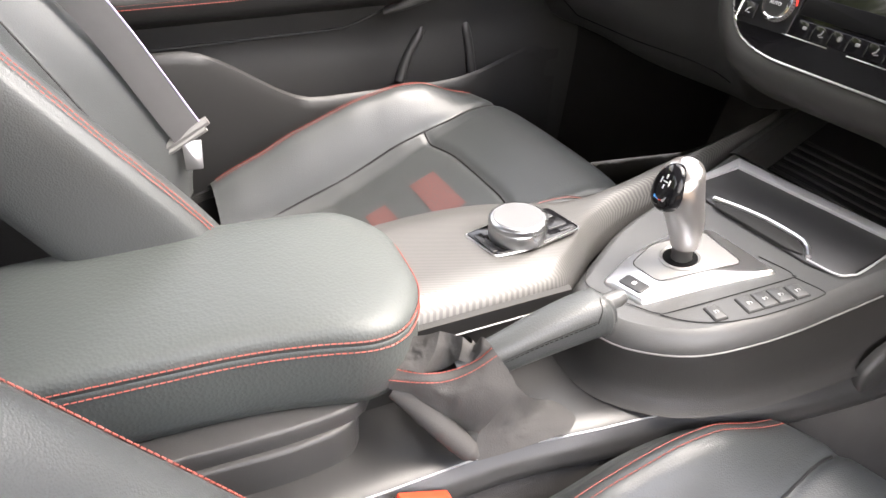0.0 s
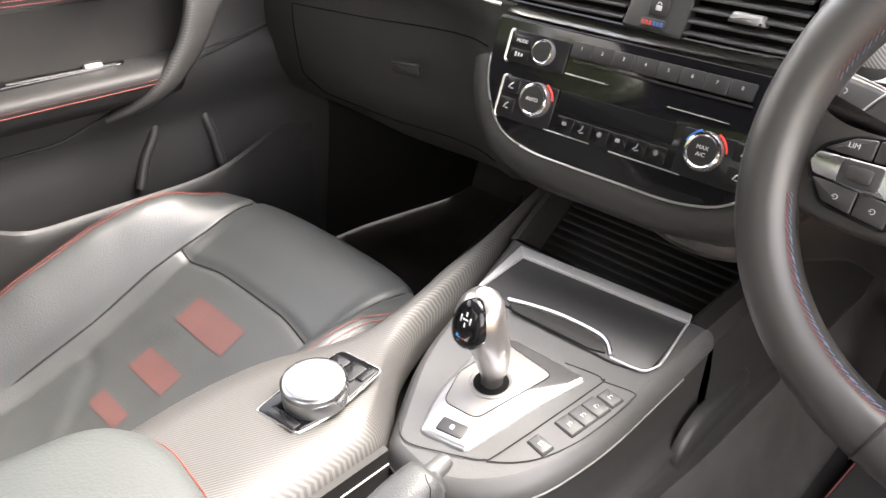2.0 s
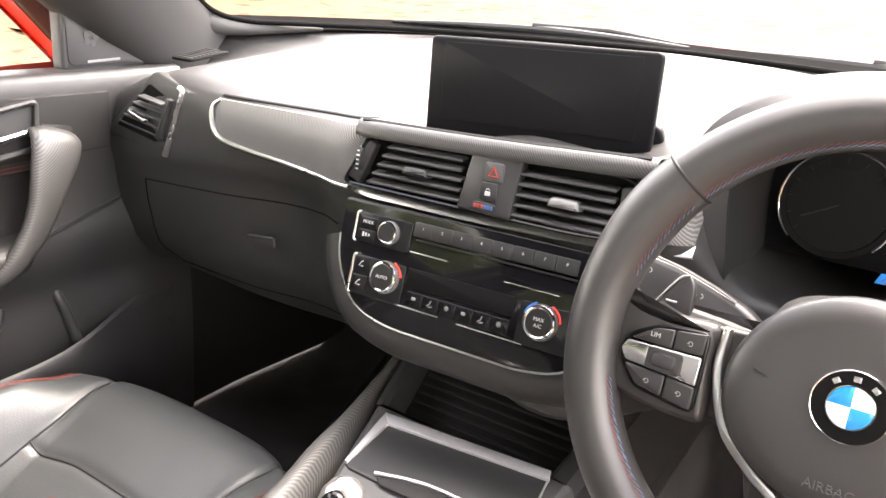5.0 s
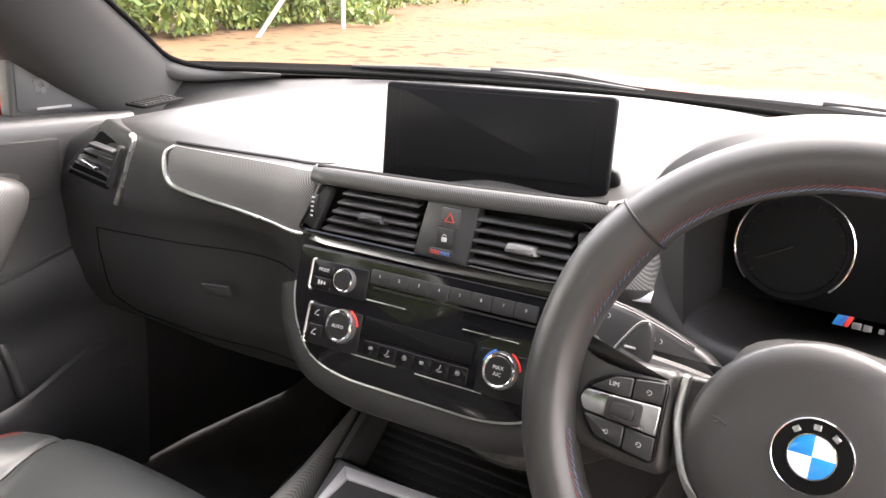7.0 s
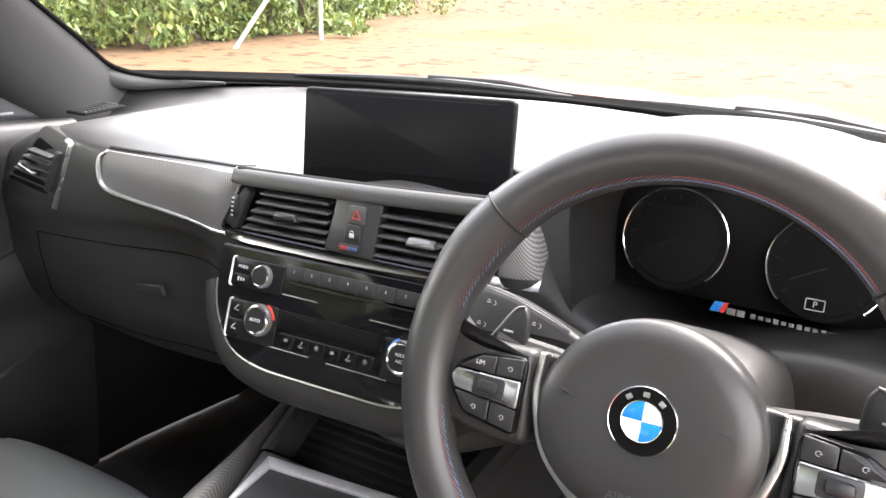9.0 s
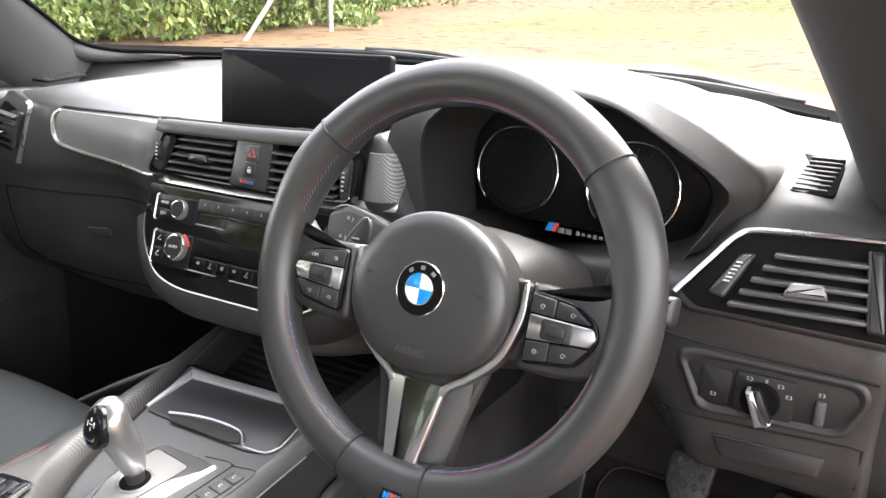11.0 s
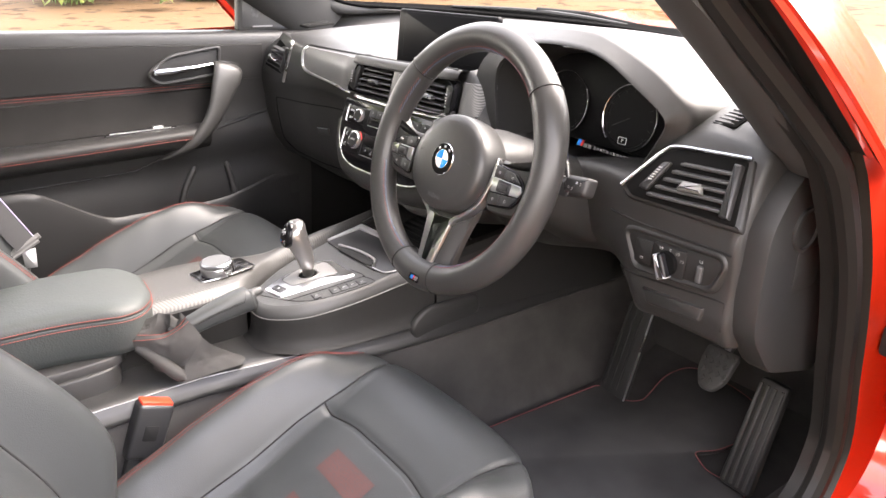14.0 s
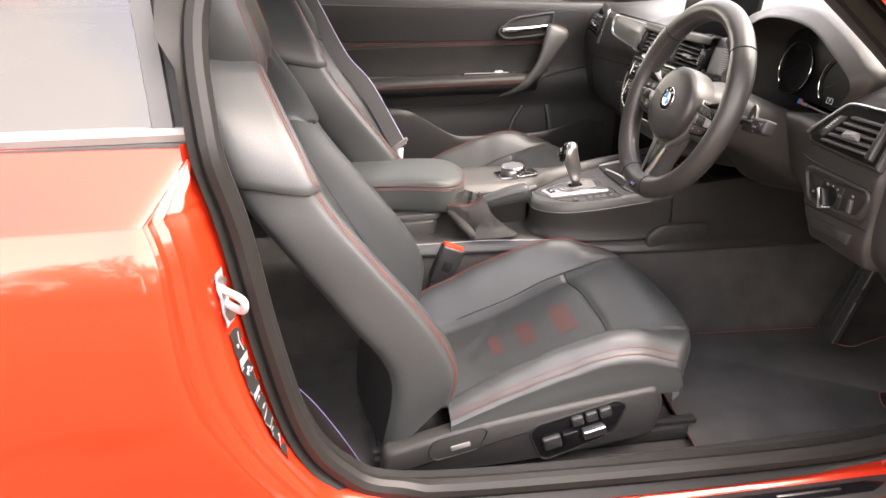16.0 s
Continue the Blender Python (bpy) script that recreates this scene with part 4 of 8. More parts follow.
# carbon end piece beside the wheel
part("carbon_end", fascia(np.linspace(0.1735, 0.2115, 12), lambda x: 0.8315, lambda x: 0.884 - 0.25 * max(0, x - 0.195), 0.0030), LITCARBON, dash, "carbon-fibre trim end beside the vents")

# centre vents
CVM = pose(0, 0.163, 0.85, 80)
# flat near-black backing paints the shade behind the slats
g = Geo()
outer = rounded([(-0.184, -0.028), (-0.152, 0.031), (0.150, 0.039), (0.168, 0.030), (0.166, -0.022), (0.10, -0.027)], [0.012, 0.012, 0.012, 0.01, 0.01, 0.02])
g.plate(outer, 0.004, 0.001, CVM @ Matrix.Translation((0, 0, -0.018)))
part("vent_backing", g, VOID, dash, "near-black sheet painting the shade inside the vent")
g = Geo()
n = len(outer)
inner = [Vector((p.x * 0.975, 0.004 + (p.y - 0.004) * 0.90)) for p in outer]
g.grid([[(*p, -0.012) for p in outer], [(*p, 0.001) for p in outer], [(*p.lerp(q, 0.5), 0.0022) for p, q in zip(outer, inner)], [(*q, 0.001) for q in inner], [(*q, -0.012) for q in inner]], close=True, m=CVM)
part("vent_frame", g, GLOSS, dash, "gloss black vent frame")
for x0, x1 in ((-0.137, -0.026), (0.044, 0.140)):
    for k in range(5):
        g = Geo()
        v = -0.0185 + 0.0105 * k
        xa = x0 - 0.010 + 0.006 * k * (1 if x0 < 0 else 0)
        g.box((x1 - xa, 0.0028, 0.013), (0, 0, 0), 0.0012, CVM @ pose((xa + x1) / 2, v, -0.0035, 16, 0, 0.8))
        part("vent_slat", g, SLAT, dash, "thin black vent slat")
    g = Geo()
    xm = (x0 + x1) / 2 + (0.0 if x0 < 0 else 0.0)
    g.plate(rounded([(xm - 0.017, -0.004), (xm + 0.017, -0.004), (xm + 0.013, 0.005), (xm - 0.013, 0.005)], 0.002), 0.014, 0.003, CVM @ Matrix.Translation((0, 0.001, -0.006)))
    part("vent_tab", g, KEY if x0 < 0 else GREYKEY, dash, "vent adjusting tab")
for x in (-0.159, 0.155):
    g = Geo()
    g.plate(rect(0.020, 0.052, 0.004), 0.010, 0.002, CVM @ pose(x, 0.002, -0.010, 0, 0, -22 if x < 0 else 4))
    part("vent_side", g, KEY, dash)
    g = Geo()
    g.lathe([(0.017, -0.004), (0.0185, -0.003), (0.0185, 0.003), (0.017, 0.004)], 28, CVM @ pose(x, 0.003, -0.012, 0, 90, 0) @ pose(0, 0, 0))
    part("vent_wheel", g, RUBBER, dash, "ribbed vent thumbwheel")
    g = Geo()
    for k in range(5):
        g.box((0.0035, 0.0016, 0.001), (x, -0.008 + 0.005 * k, 0.0066), 0.0003, CVM)
    part("wheel_marks", g, WHITE, dash)
g = Geo()
g.plate(rounded([(-0.026, -0.025), (0.037, -0.027), (0.044, 0.036), (-0.014, 0.036)], 0.003), 0.012, 0.002, CVM @ Matrix.Translation((0, 0, -0.008)))
part("switch_block", g, KEY, dash, "black hazard and lock switch block")
g = Geo()
g.plate(rect(0.022, 0.019, 0.003, 0.014, 0.018), 0.002, 0.001, CVM @ Matrix.Translation((0, 0, 0.004)))
hz = part("hazard_button", g, SLAT, dash, "grey hazard button with a red triangle")
g = Geo()
tri = [(0.014 + 0.0058 * math.cos(radians(a)), 0.017 + 0.0058 * math.sin(radians(a))) for a in (90, 210, 330)]
g.tube([(*p, 0.0064) for p in tri], 0.0007, 6, True, CVM)
part("hazard_mark", g, REDMARK, hz)
g = Geo()
g.plate(rect(0.020, 0.018, 0.003, 0.010, -0.002), 0.002, 0.001, CVM @ Matrix.Translation((0, 0, 0.004)))
lk = part("lock_button", g, KEY, dash)
g = Geo()
g.plate(rect(0.006, 0.0045, 0.0006, 0.010, -0.004), 0.0006, 0.0002, CVM @ Matrix.Translation((0, 0, 0.006)))
g.tube([(*p, 0.0063) for p in circle(0.002, 0.010, -0.001, 9, 0, 180)], 0.0004, 5, m=CVM)
part("lock_mark", g, WHITE, lk)
g = Geo()
g.plate(rect(0.026, 0.008, 0.003, 0.007, -0.018), 0.002, 0.0008, CVM @ Matrix.Translation((0, 0, 0.004)))
rl = part("temperature_slider", g, KEY, dash, "vent temperature slider, blue to red")
for k in range(6):
    g = Geo()
    g.box((0.003, 0.0042, 0.0006), (-0.0025 + 0.0038 * k, -0.018, 0.0063), 0.0002, CVM)
    part("slider_mark", g, MUTERED if k < 3 else MUTEBLUE, rl)

# control stack
STM = pose(0, 0.132, 0.745, 70, 0, 2.0)
stack = thing("control_stack", "gloss black radio and climate control panel", "control panel", STM)
OUT = rounded([(-0.168, 0.070), (-0.165, 0.0), (-0.132, -0.048), (-0.085, -0.060), (0.085, -0.060), (0.132, -0.048), (0.165, 0.0), (0.168, 0.070)], [0.006, 0.04, 0.03, 0.05, 0.05, 0.03, 0.04, 0.006])
g = Geo()
g.plate(OUT, 0.012, 0.002, Matrix.Translation((0, 0, -0.010)))
part("gloss_panel", g, GLOSS, stack, "gloss black panel")
g = Geo()
g.tube([(*p, 0.001) for p in OUT[5:-5]], 0.0014, 6)
part("chrome_line", g, SILVER, stack, "thin silver outline")


g = Geo()
apron = OUT[5:-5]
rows = []
for o_, z_ in ((-0.002, -0.004), (0.006, -0.0015), (0.018, -0.004), (0.030, -0.012), (0.038, -0.030), (0.038, -0.07), (0.030, -0.16)):
    rows.append([(*(p + (p - Vector((p.x * 0.55, 0.05))).normalized() * o_), z_) for p in apron])
g.grid(rows)
part("lower_apron", g, PLASTIC, stack, "smooth black apron under the panel", angle=60)


def key(cx, cy, w, h, material=GLOSSKEY, z=0.002, name="button", label="", r=0.0012):
    g = Geo()
    g.plate(rect(w, h, 0.0015, cx, cy, 2), 0.0025, 0.0007, Matrix.Translation((0, 0, z)))
    return part(name, g, material, stack, label)


def dial(cx, cy, r, label, text, size):
    g = Geo()
    M = Matrix.Translation((cx, cy, 0.002))
    g.lathe([(r * 0.98, 0), (r, 0.002), (r, 0.007), (r * 0.95, 0.0088), (r * 0.80, 0.0090)], 40, M)
    d = part("dial", g, SILVER, stack, label)
    g = Geo()
    g.lathe([(r * 0.82, 0.0088), (r * 0.78, 0.0096), (0.0, 0.0098)], 32, M)
    part("cap", g, BLACK, d)
    g = Geo()
    g.tube([(cx + r * 0.86 * math.cos(a), cy + r * 0.86 * math.sin(a), 0.0102) for a in np.linspace(0, 6.283, 40, endpoint=False)], r * 0.12, 8, True)
    part("ring", g, CHROME, d, "chrome ring")
    g = Geo()
    for k in range(36):
        a = k * math.pi / 18
        g.box((0.0012, 0.0009, 0.0045), (cx + r * 1.01 * math.cos(a), cy + r * 1.01 * math.sin(a), 0.0058), 0.0002)
    part("knurling", g, GREYKEY, d)
    for k, tx in enumerate(text):
        words(tx, size * 0.85, GREYPRINT, d, Matrix.Translation((cx, cy + (len(text) - 1) * size * 0.5 - k * size, 0.0126)))
    return d


def bezel(x0, x1, y0, y1, side):
    g = Geo()
    pts = [(x0, y0), (x1, y0), (x1, y1), (x0, y1)]
    g.plate(rounded(pts, 0.003), 0.003, 0.0008, Matrix.Translation((0, 0, 0.0005)))
    part("key_block", g, GLOSSKEY, stack)
    g = Geo()
    xo = x0 if side < 0 else x1
    xi = x0 + 0.03 if side < 0 else x1 - 0.03
    g.tube([(*p, 0.0032) for p in rounded([(xi, y1), (xo, y1), (xo, y0), (xi, y0)], 0.004)[5:-5]], 0.0015, 6)
    part("silver_bracket", g, SILVER, stack, "silver bracket round the keys")


bezel(-0.146, -0.072, 0.024, 0.057, -1)
dial(-0.099, 0.041, 0.0125, "small chrome-ringed volume knob", (), 0.003)
key(-0.129, 0.047, 0.024, 0.011)
words("MODE", 0.0050, GREYPRINT, stack, Matrix.Translation((-0.129, 0.047, 0.0047)))
k2 = key(-0.129, 0.033, 0.024, 0.011)
g = Geo()
for k in range(3):
    g.box((0.0022, 0.005 - 0.001 * k, 0.0005), (-0.133 + 0.0038 * k, 0.033, 0.0047), 0.0002)
part("key_mark", g, GREYPRINT, k2)
for k in range(8):
    kk = key(-0.058 + 0.0235 * k, 0.052, 0.0230, 0.0155, KEY, 0.0022)
    words(str(k + 1), 0.0046, GREYPRINT, kk, Matrix.Translation((-0.058 + 0.0235 * k, 0.0535, 0.0050)))
key(0.142, 0.040, 0.020, 0.030)
g = Geo()
g.box((0.185, 0.0022, 0.003), (0.027, 0.0405, 0.002), 0.0006)
part("disc_slot", g, BLACK, stack, "narrow disc slot")
g = Geo()
g.box((0.05, 0.0013, 0.001), (-0.045, 0.027, 0.0026), 0.0003)
part("silver_line", g, SILVER, stack)
g = Geo()
g.box((0.06, 0.0013, 0.001), (0.075, 0.022, 0.0026), 0.0003)
part("silver_line", g, SILVER, stack)
g = Geo()
g.plate(rect(0.128, 0.020, 0.001, -0.003, 0.000), 0.0012, 0.0004, Matrix.Translation((0, 0, 0.0022)))
part("climate_display", g, SCREEN, stack, "dark climate display")
bezel(-0.140, -0.070, -0.034, 0.010, -1)
bezel(0.068, 0.140, -0.034, 0.010, 1)
for side, text in ((-1, ("AUTO",)), (1, ("MAX", "A/C"))):
    dial(side * 0.093, -0.007, 0.0175, "chrome-ringed temperature dial", text, 0.0062)
    for a0, a1, mt in ((10, 65, REDMARK), (115, 165, BLUEMARK)):
        if side < 0 and mt is BLUEMARK:
            continue
        g = Geo()
        g.tube([(side * 0.093 + 0.0195 * math.cos(radians(a)), -0.007 + 0.0195 * math.sin(radians(a)), 0.0045) for a in np.linspace(a0, a1, 9)], 0.0011, 6)
        part("temperature_mark", g, mt, stack)
for sx, sy in ((-0.127, 0.001), (-0.127, -0.020), (0.128, 0.001), (0.128, -0.020)):
    kk = key(sx, sy, 0.020, 0.016, GLOSSKEY, 0.0022)
    g = Geo()
    g.tube([(sx - 0.003, sy - 0.003, 0.0050), (sx - 0.001, sy + 0.001, 0.0050), (sx + 0.002, sy + 0.003, 0.0050)], 0.0006, 5)
    g.box((0.004, 0.001, 0.0005), (sx + 0.001, sy - 0.003, 0.0049), 0.0002)
    part("key_mark", g, GREYPRINT, kk)
for k in range(6):
    cx = -0.053 + 0.0205 * k
    kk = key(cx, -0.0225, 0.0202, 0.0165, GLOSS, 0.0010)
    g = Geo()
    if k % 3 == 0:
        g.plate(rect(0.005, 0.0035, 0.001, cx, -0.021), 0.0005, 0.0001, Matrix.Translation((0, 0, 0.0040)))
    elif k % 3 == 1:
        g.tube([(cx - 0.003, -0.024, 0.0042), (cx, -0.022, 0.0042), (cx + 0.001, -0.018, 0.0042)], 0.0007, 5)
        g.tube([(cx - 0.001, -0.025, 0.0042), (cx + 0.003, -0.024, 0.0042)], 0.0007, 5)
    else:
        for a in range(4):
            g.box((0.006, 0.0009, 0.0005), (cx, -0.021, 0.0041), 0.0002, Matrix.Translation((cx, -0.021, 0)) @ pose(0, 0, 0, 0, 0, 45 * a) @ Matrix.Translation((-cx, 0.021, 0)))
    part("key_mark", g, DIMPRINT, kk)
g = Geo()
g.box((0.055, 0.0012, 0.001), (-0.048, -0.0325, 0.003), 0.0003)
part("silver_line", g, SILVER, stack)
g = Geo()
g.box((0.075, 0.0012, 0.001), (0.04, -0.0335, 0.003), 0.0003)
part("silver_line", g, SILVER, stack)

# glove box
g = Geo()
gb = [(-0.20, 0.765), (-0.62, 0.735), (-0.63, 0.62), (-0.60, 0.59), (-0.22, 0.60)]
g.tube([(x, face_y(x, z) - 0.0005, z) for x, z in [p for a, b in zip(gb, gb[1:]) for p in [Vector(a).lerp(Vector(b), t) for t in np.linspace(0, 1, 12)]]], 0.0009, 6)
part("glovebox_gap", g, VOID, dash, "shut line of the glove box")
g = Geo()
g.plate(rounded([(-0.026, -0.008), (0.026, -0.008), (0.026, 0.008), (-0.026, 0.008)], 0.003), 0.005, 0.002, pose(-0.365, 0.199, 0.695, 96, -7, 0))
lt = part("glovebox_latch", g, PLASTIC, dash, "glove box latch with a silver lip")
g = Geo()
g.box((0.048, 0.0016, 0.003), (0, 0.0078, 0.0045), 0.0006, pose(-0.365, 0.199, 0.695, 96, -7, 0))
part("latch_lip", g, SATIN, lt)


# side vents
def side_vent(side):
    M = pose(0.62, 0.202, 0.809, 60)
    v = thing("side_vent", "silver-framed black side air vent", "air vent", None, "dashboard side vents")
    o = rounded([(-0.092, -0.020), (-0.050, 0.040), (-0.034, 0.047), (0.070, 0.054), (0.090, -0.032), (-0.075, -0.032)], [0.006, 0.012, 0.012, 0.006, 0.004, 0.006])
    g = Geo()
    g.plate([p * 1.08 for p in o], 0.012, 0.004, M @ Matrix.Translation((0, -0.001, -0.012)))
    part("surround", g, PLASTIC_GREY, v, "dark plastic surround")
    # near-black plate close behind the slats paints this vent's inner shade
    g = Geo()
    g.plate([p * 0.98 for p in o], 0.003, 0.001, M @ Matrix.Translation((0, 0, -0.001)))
    part("bezel", g, VOID, v, "black bezel, near-black for the shade between slats")
    g = Geo()
    g.tube([(*p, 0.002) for p in spline([(-0.095, -0.022), (-0.072, 0.012), (-0.052, 0.040), (-0.034, 0.049), (0.02, 0.053), (0.072, 0.056)], 30)], 0.0030, 8, m=M)
    part("silver_frame", g, SATIN, v, "satin silver frame line")
    for k in range(5):
        y = -0.020 + 0.0125 * k
        x0 = -0.046 + 0.0075 * k
        g = Geo()
        g.box((0.066 - x0, 0.0046, 0.014), (0, 0, 0), 0.0020, M @ pose((0.066 + x0) / 2, y, 0.004, 24, 0, 3))
        part("vent_slat", g, SLAT, v)
    g = Geo()
    g.plate(rounded([(0.066, -0.026), (0.080, -0.026), (0.068, 0.044), (0.056, 0.044)], 0.002), 0.012, 0.003, M)
    part("side_bar", g, GREYKEY if side < 0 else KEY, v)
    g = Geo()
    g.plate(rounded([(-0.002, -0.009), (0.034, -0.006), (0.029, 0.006), (0.003, 0.004)], 0.002), 0.010, 0.003, M @ Matrix.Translation((0, 0, 0.008)))
    part("vent_tab", g, GREYKEY, v, "silver-grey adjusting tab")
    g = Geo()
    g.plate(rounded([(-0.066, -0.018), (-0.050, -0.020), (-0.030, 0.026), (-0.044, 0.024)], 0.004), 0.008, 0.003, M)
    w = part("thumbwheel", g, KEY, v)
    g = Geo()
    for k in range(6):
        g.box((0.006, 0.0014, 0.0008), (-0.051 + 0.0016 * k, -0.004 + 0.0038 * k, 0.0083), 0.0003, M)
    part("wheel_marks", g, WHITE, w)


side_vent(1)


def passenger_vent():
    """The passenger's end vent: a slanted outer side and a silver inner edge."""
    M = pose(-0.60, 0.204, 0.835, 80, 0, -2)
    v = thing("side_vent", "black side air vent with a silver inner edge", "air vent", None, "dashboard side vents")
    o = rounded([(-0.100, -0.034), (-0.092, -0.040), (0.052, -0.056), (0.084, 0.046), (0.010, 0.063)], [0.006, 0.004, 0.006, 0.008, 0.010])
    g = Geo()
    g.plate([p * 1.05 for p in o], 0.022, 0.004, M @ Matrix.Translation((0, 0, -0.022)))
    part("surround", g, PLASTIC, v, "black plastic surround")
    # near-black plate in place of the vent's shaded depth
    g = Geo()
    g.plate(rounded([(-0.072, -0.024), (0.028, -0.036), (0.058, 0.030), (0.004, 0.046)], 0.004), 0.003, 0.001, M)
    part("bezel", g, VOID, v, "near-black plate painting the vent's shaded depth")
    g = Geo()
    g.tube([(*p, 0.003) for p in spline([(0.050, -0.052), (0.062, -0.022), (0.074, 0.014), (0.083, 0.042), (0.076, 0.048)], 24)], 0.0046, 8, m=M)
    part("silver_frame", g, SILVER, v, "satin silver inner edge")
    for k in range(5):
        y = -0.022 + 0.013 * k
        x0 = -0.066 + 0.0155 * k
        x1 = 0.030 + 0.0055 * k
        g = Geo()
        g.box((x1 - x0, 0.0030, 0.012), ((x0 + x1) / 2, y - 0.003 * (x0 + x1), 0.004), 0.0012, M @ pose(0, 0, 0, 15, 0, -6))
        part("vent_slat", g, SLAT, v)
    g = Geo()
    g.plate(rounded([(0.030, -0.030), (0.044, -0.030), (0.066, 0.030), (0.054, 0.032)], 0.004), 0.010, 0.003, M)
    part("thumbwheel", g, KEY, v, "black vent thumbwheel")
    g = Geo()
    g.plate(rounded([(-0.030, 0.000), (0.012, -0.010), (0.014, -0.004), (-0.026, 0.006)], 0.002), 0.012, 0.003, M @ Matrix.Translation((0, 0, 0.004)))
    part("vent_tab", g, SILVER, v, "silver adjusting tab")


passenger_vent()

# light switch panel
LPM = pose(0.616, 0.1890, 0.702, 87, 0, 1)
lp = thing("light_switch_panel", "black headlamp switch panel with a silver rotary knob", "switch panel", LPM)
rim_o = rounded([(-0.082, 0.026), (-0.058, -0.028), (0.070, -0.020), (0.086, 0.022), (0.078, 0.036), (-0.064, 0.034)], [0.012, 0.012, 0.012, 0.014, 0.012, 0.014], 5)
shrink = lambda k, e: [Vector((0.004 + (p.x - 0.004) * (1 - e / 0.083), 0.004 + (p.y - 0.004) * (1 - e / 0.030))) for p in k]
g = Geo()
g.grid([[(*p, z) for p in shrink(rim_o, e)] for e, z in ((-0.004, -0.0120), (0.0, -0.0035), (0.0022, -0.0022), (0.0042, -0.0025), (0.0065, -0.0055), (0.0085, -0.0062))], close=True)
part("frame", g, PLASTIC_GREY, lp, "dark grained surround of the switches", angle=60)
g = Geo()
g.plate(shrink(rim_o, 0.0080), 0.0016, 0.0004, Matrix.Translation((0, 0, -0.0075)))
part("face", g, BLACK, lp)
g = Geo()
g.plate(rect(0.052, 0.040, 0.003, 0.000, 0.003), 0.004, 0.001, Matrix.Translation((0, 0, -0.0064)))
part("switch_plate", g, BLACK, lp)
g = Geo()
g.plate(rect(0.028, 0.034, 0.003, -0.043, 0.003), 0.0032, 0.001, Matrix.Translation((0, 0, -0.0064)))
part("fog_button", g, BLACK, lp)
g = Geo()
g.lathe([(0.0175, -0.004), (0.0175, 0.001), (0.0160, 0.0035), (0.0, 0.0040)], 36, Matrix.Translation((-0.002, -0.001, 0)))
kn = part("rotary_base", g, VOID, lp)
KM = pose(-0.002, -0.002, 0.002, 0, 0, 24)
g = Geo()
g.plate(rounded([(-0.0075, -0.0175), (0.0075, -0.0175), (0.0065, 0.0165), (-0.0055, 0.0165)], 0.0035), 0.014, 0.003, KM)
part("rotary_knob", g, GLOSSKEY, kn, "rotary knob")
g = Geo()
g.plate(rounded([(-0.0082, -0.0185), (0.0065, -0.0185), (0.0050, -0.0140), (0.0012, -0.0120), (0.0010, 0.0160), (-0.0062, 0.0172)], 0.0014), 0.0155, 0.003, KM)
part("knob_edge", g, FRAME, kn, "polished silver edge of the knob")
words("0", 0.005, GREYPRINT, lp, Matrix.Translation((0.001, 0.0185, -0.0024)))
for cx, cy in ((-0.013, 0.0175), (0.014, 0.0165), (0.022, 0.008), (-0.043, -0.006), (0.048, 0.016)):
    g = Geo()
    g.tube([(cx + 0.0016 * math.cos(a), cy + 0.0016 * math.sin(a), -0.0022 if cx < 0.03 else -0.0056) for a in np.linspace(-1.6, 1.6, 8)] , 0.0004, 5)
    for k in range(3):
        g.box((0.0022, 0.0005, 0.0005), (cx - 0.0024, cy + 0.0015 * (k - 1), -0.0022 if cx < 0.03 else -0.0056), 0.0002)
    part("switch_mark", g, GREYPRINT, lp)
g = Geo()
g.plate(rect(0.009, 0.024, 0.003, 0.048, -0.001), 0.005, 0.002, Matrix.Translation((0, 0, -0.0062)))
part("level_wheel", g, SLAT, lp)

# lower seam and card pocket of the driver's panel
g = Geo()
g.tube([(x, face_y(x, z) - 0.0006, z) for x, z in [(x, 0.744 - 0.02 * (x - 0.5)) for x in np.linspace(0.50, 0.705, 16)]], 0.0016, 6)
part("panel_seam", g, BLACK, dash)
g = Geo()
KN = [p for a, b in zip([(0.533, 0.622), (0.519, 0.660), (0.615, 0.666)], [(0.519, 0.660), (0.615, 0.666), (0.703, 0.671)]) for p in [Vector(a).lerp(Vector(b), t) for t in np.linspace(0, 1, 8)]] + [(0.703, 0.630)]
g.tube([(x, face_y(x, z) - 0.0006, z) for x, z in KN], 0.0016, 6)
part("pocket_seam", g, BLACK, dash)
g = Geo()
g.plate(rounded([(-0.040, 0.014), (0.062, 0.018), (0.058, -0.004), (-0.028, -0.008)], 0.004), 0.006, 0.003, pose(0.614, face_y(0.62, 0.636) - 0.001, 0.636, 82, 0, 2))
part("card_pocket", g, PLASTIC_GREY, dash, "small card pocket flap")
# end cap beside the door
g = Geo()
cap = [(0.40, 0.885), (0.30, 0.868), (0.245, 0.83), (0.210, 0.776), (0.207, 0.68), (0.212, 0.63), (0.27, 0.56), (0.40, 0.52), (0.43, 0.60), (0.43, 0.76)]
g.grid([[(x, 0.31 + (y - 0.31) * k, 0.71 + (z - 0.71) * k) for y, z in rounded(cap, 0.02)] for x, k in ((0.706, 0.985), (0.712, 1.0), (0.738, 1.0), (0.744, 0.985), (0.746, 0.9), (0.747, 0.5), (0.7472, 0.05))], close=True)
g.plate(rounded([(-0.03, -0.03), (0.03, -0.03), (0.03, 0.03), (-0.03, 0.03)], 0.01), 0.002, 0.0005, pose(0.7455, 0.31, 0.71, 90, 0, 90))
ec = part("end_cap", g, PLASTIC_GREY, dash, "dark plastic dash end cap")
g = Geo()
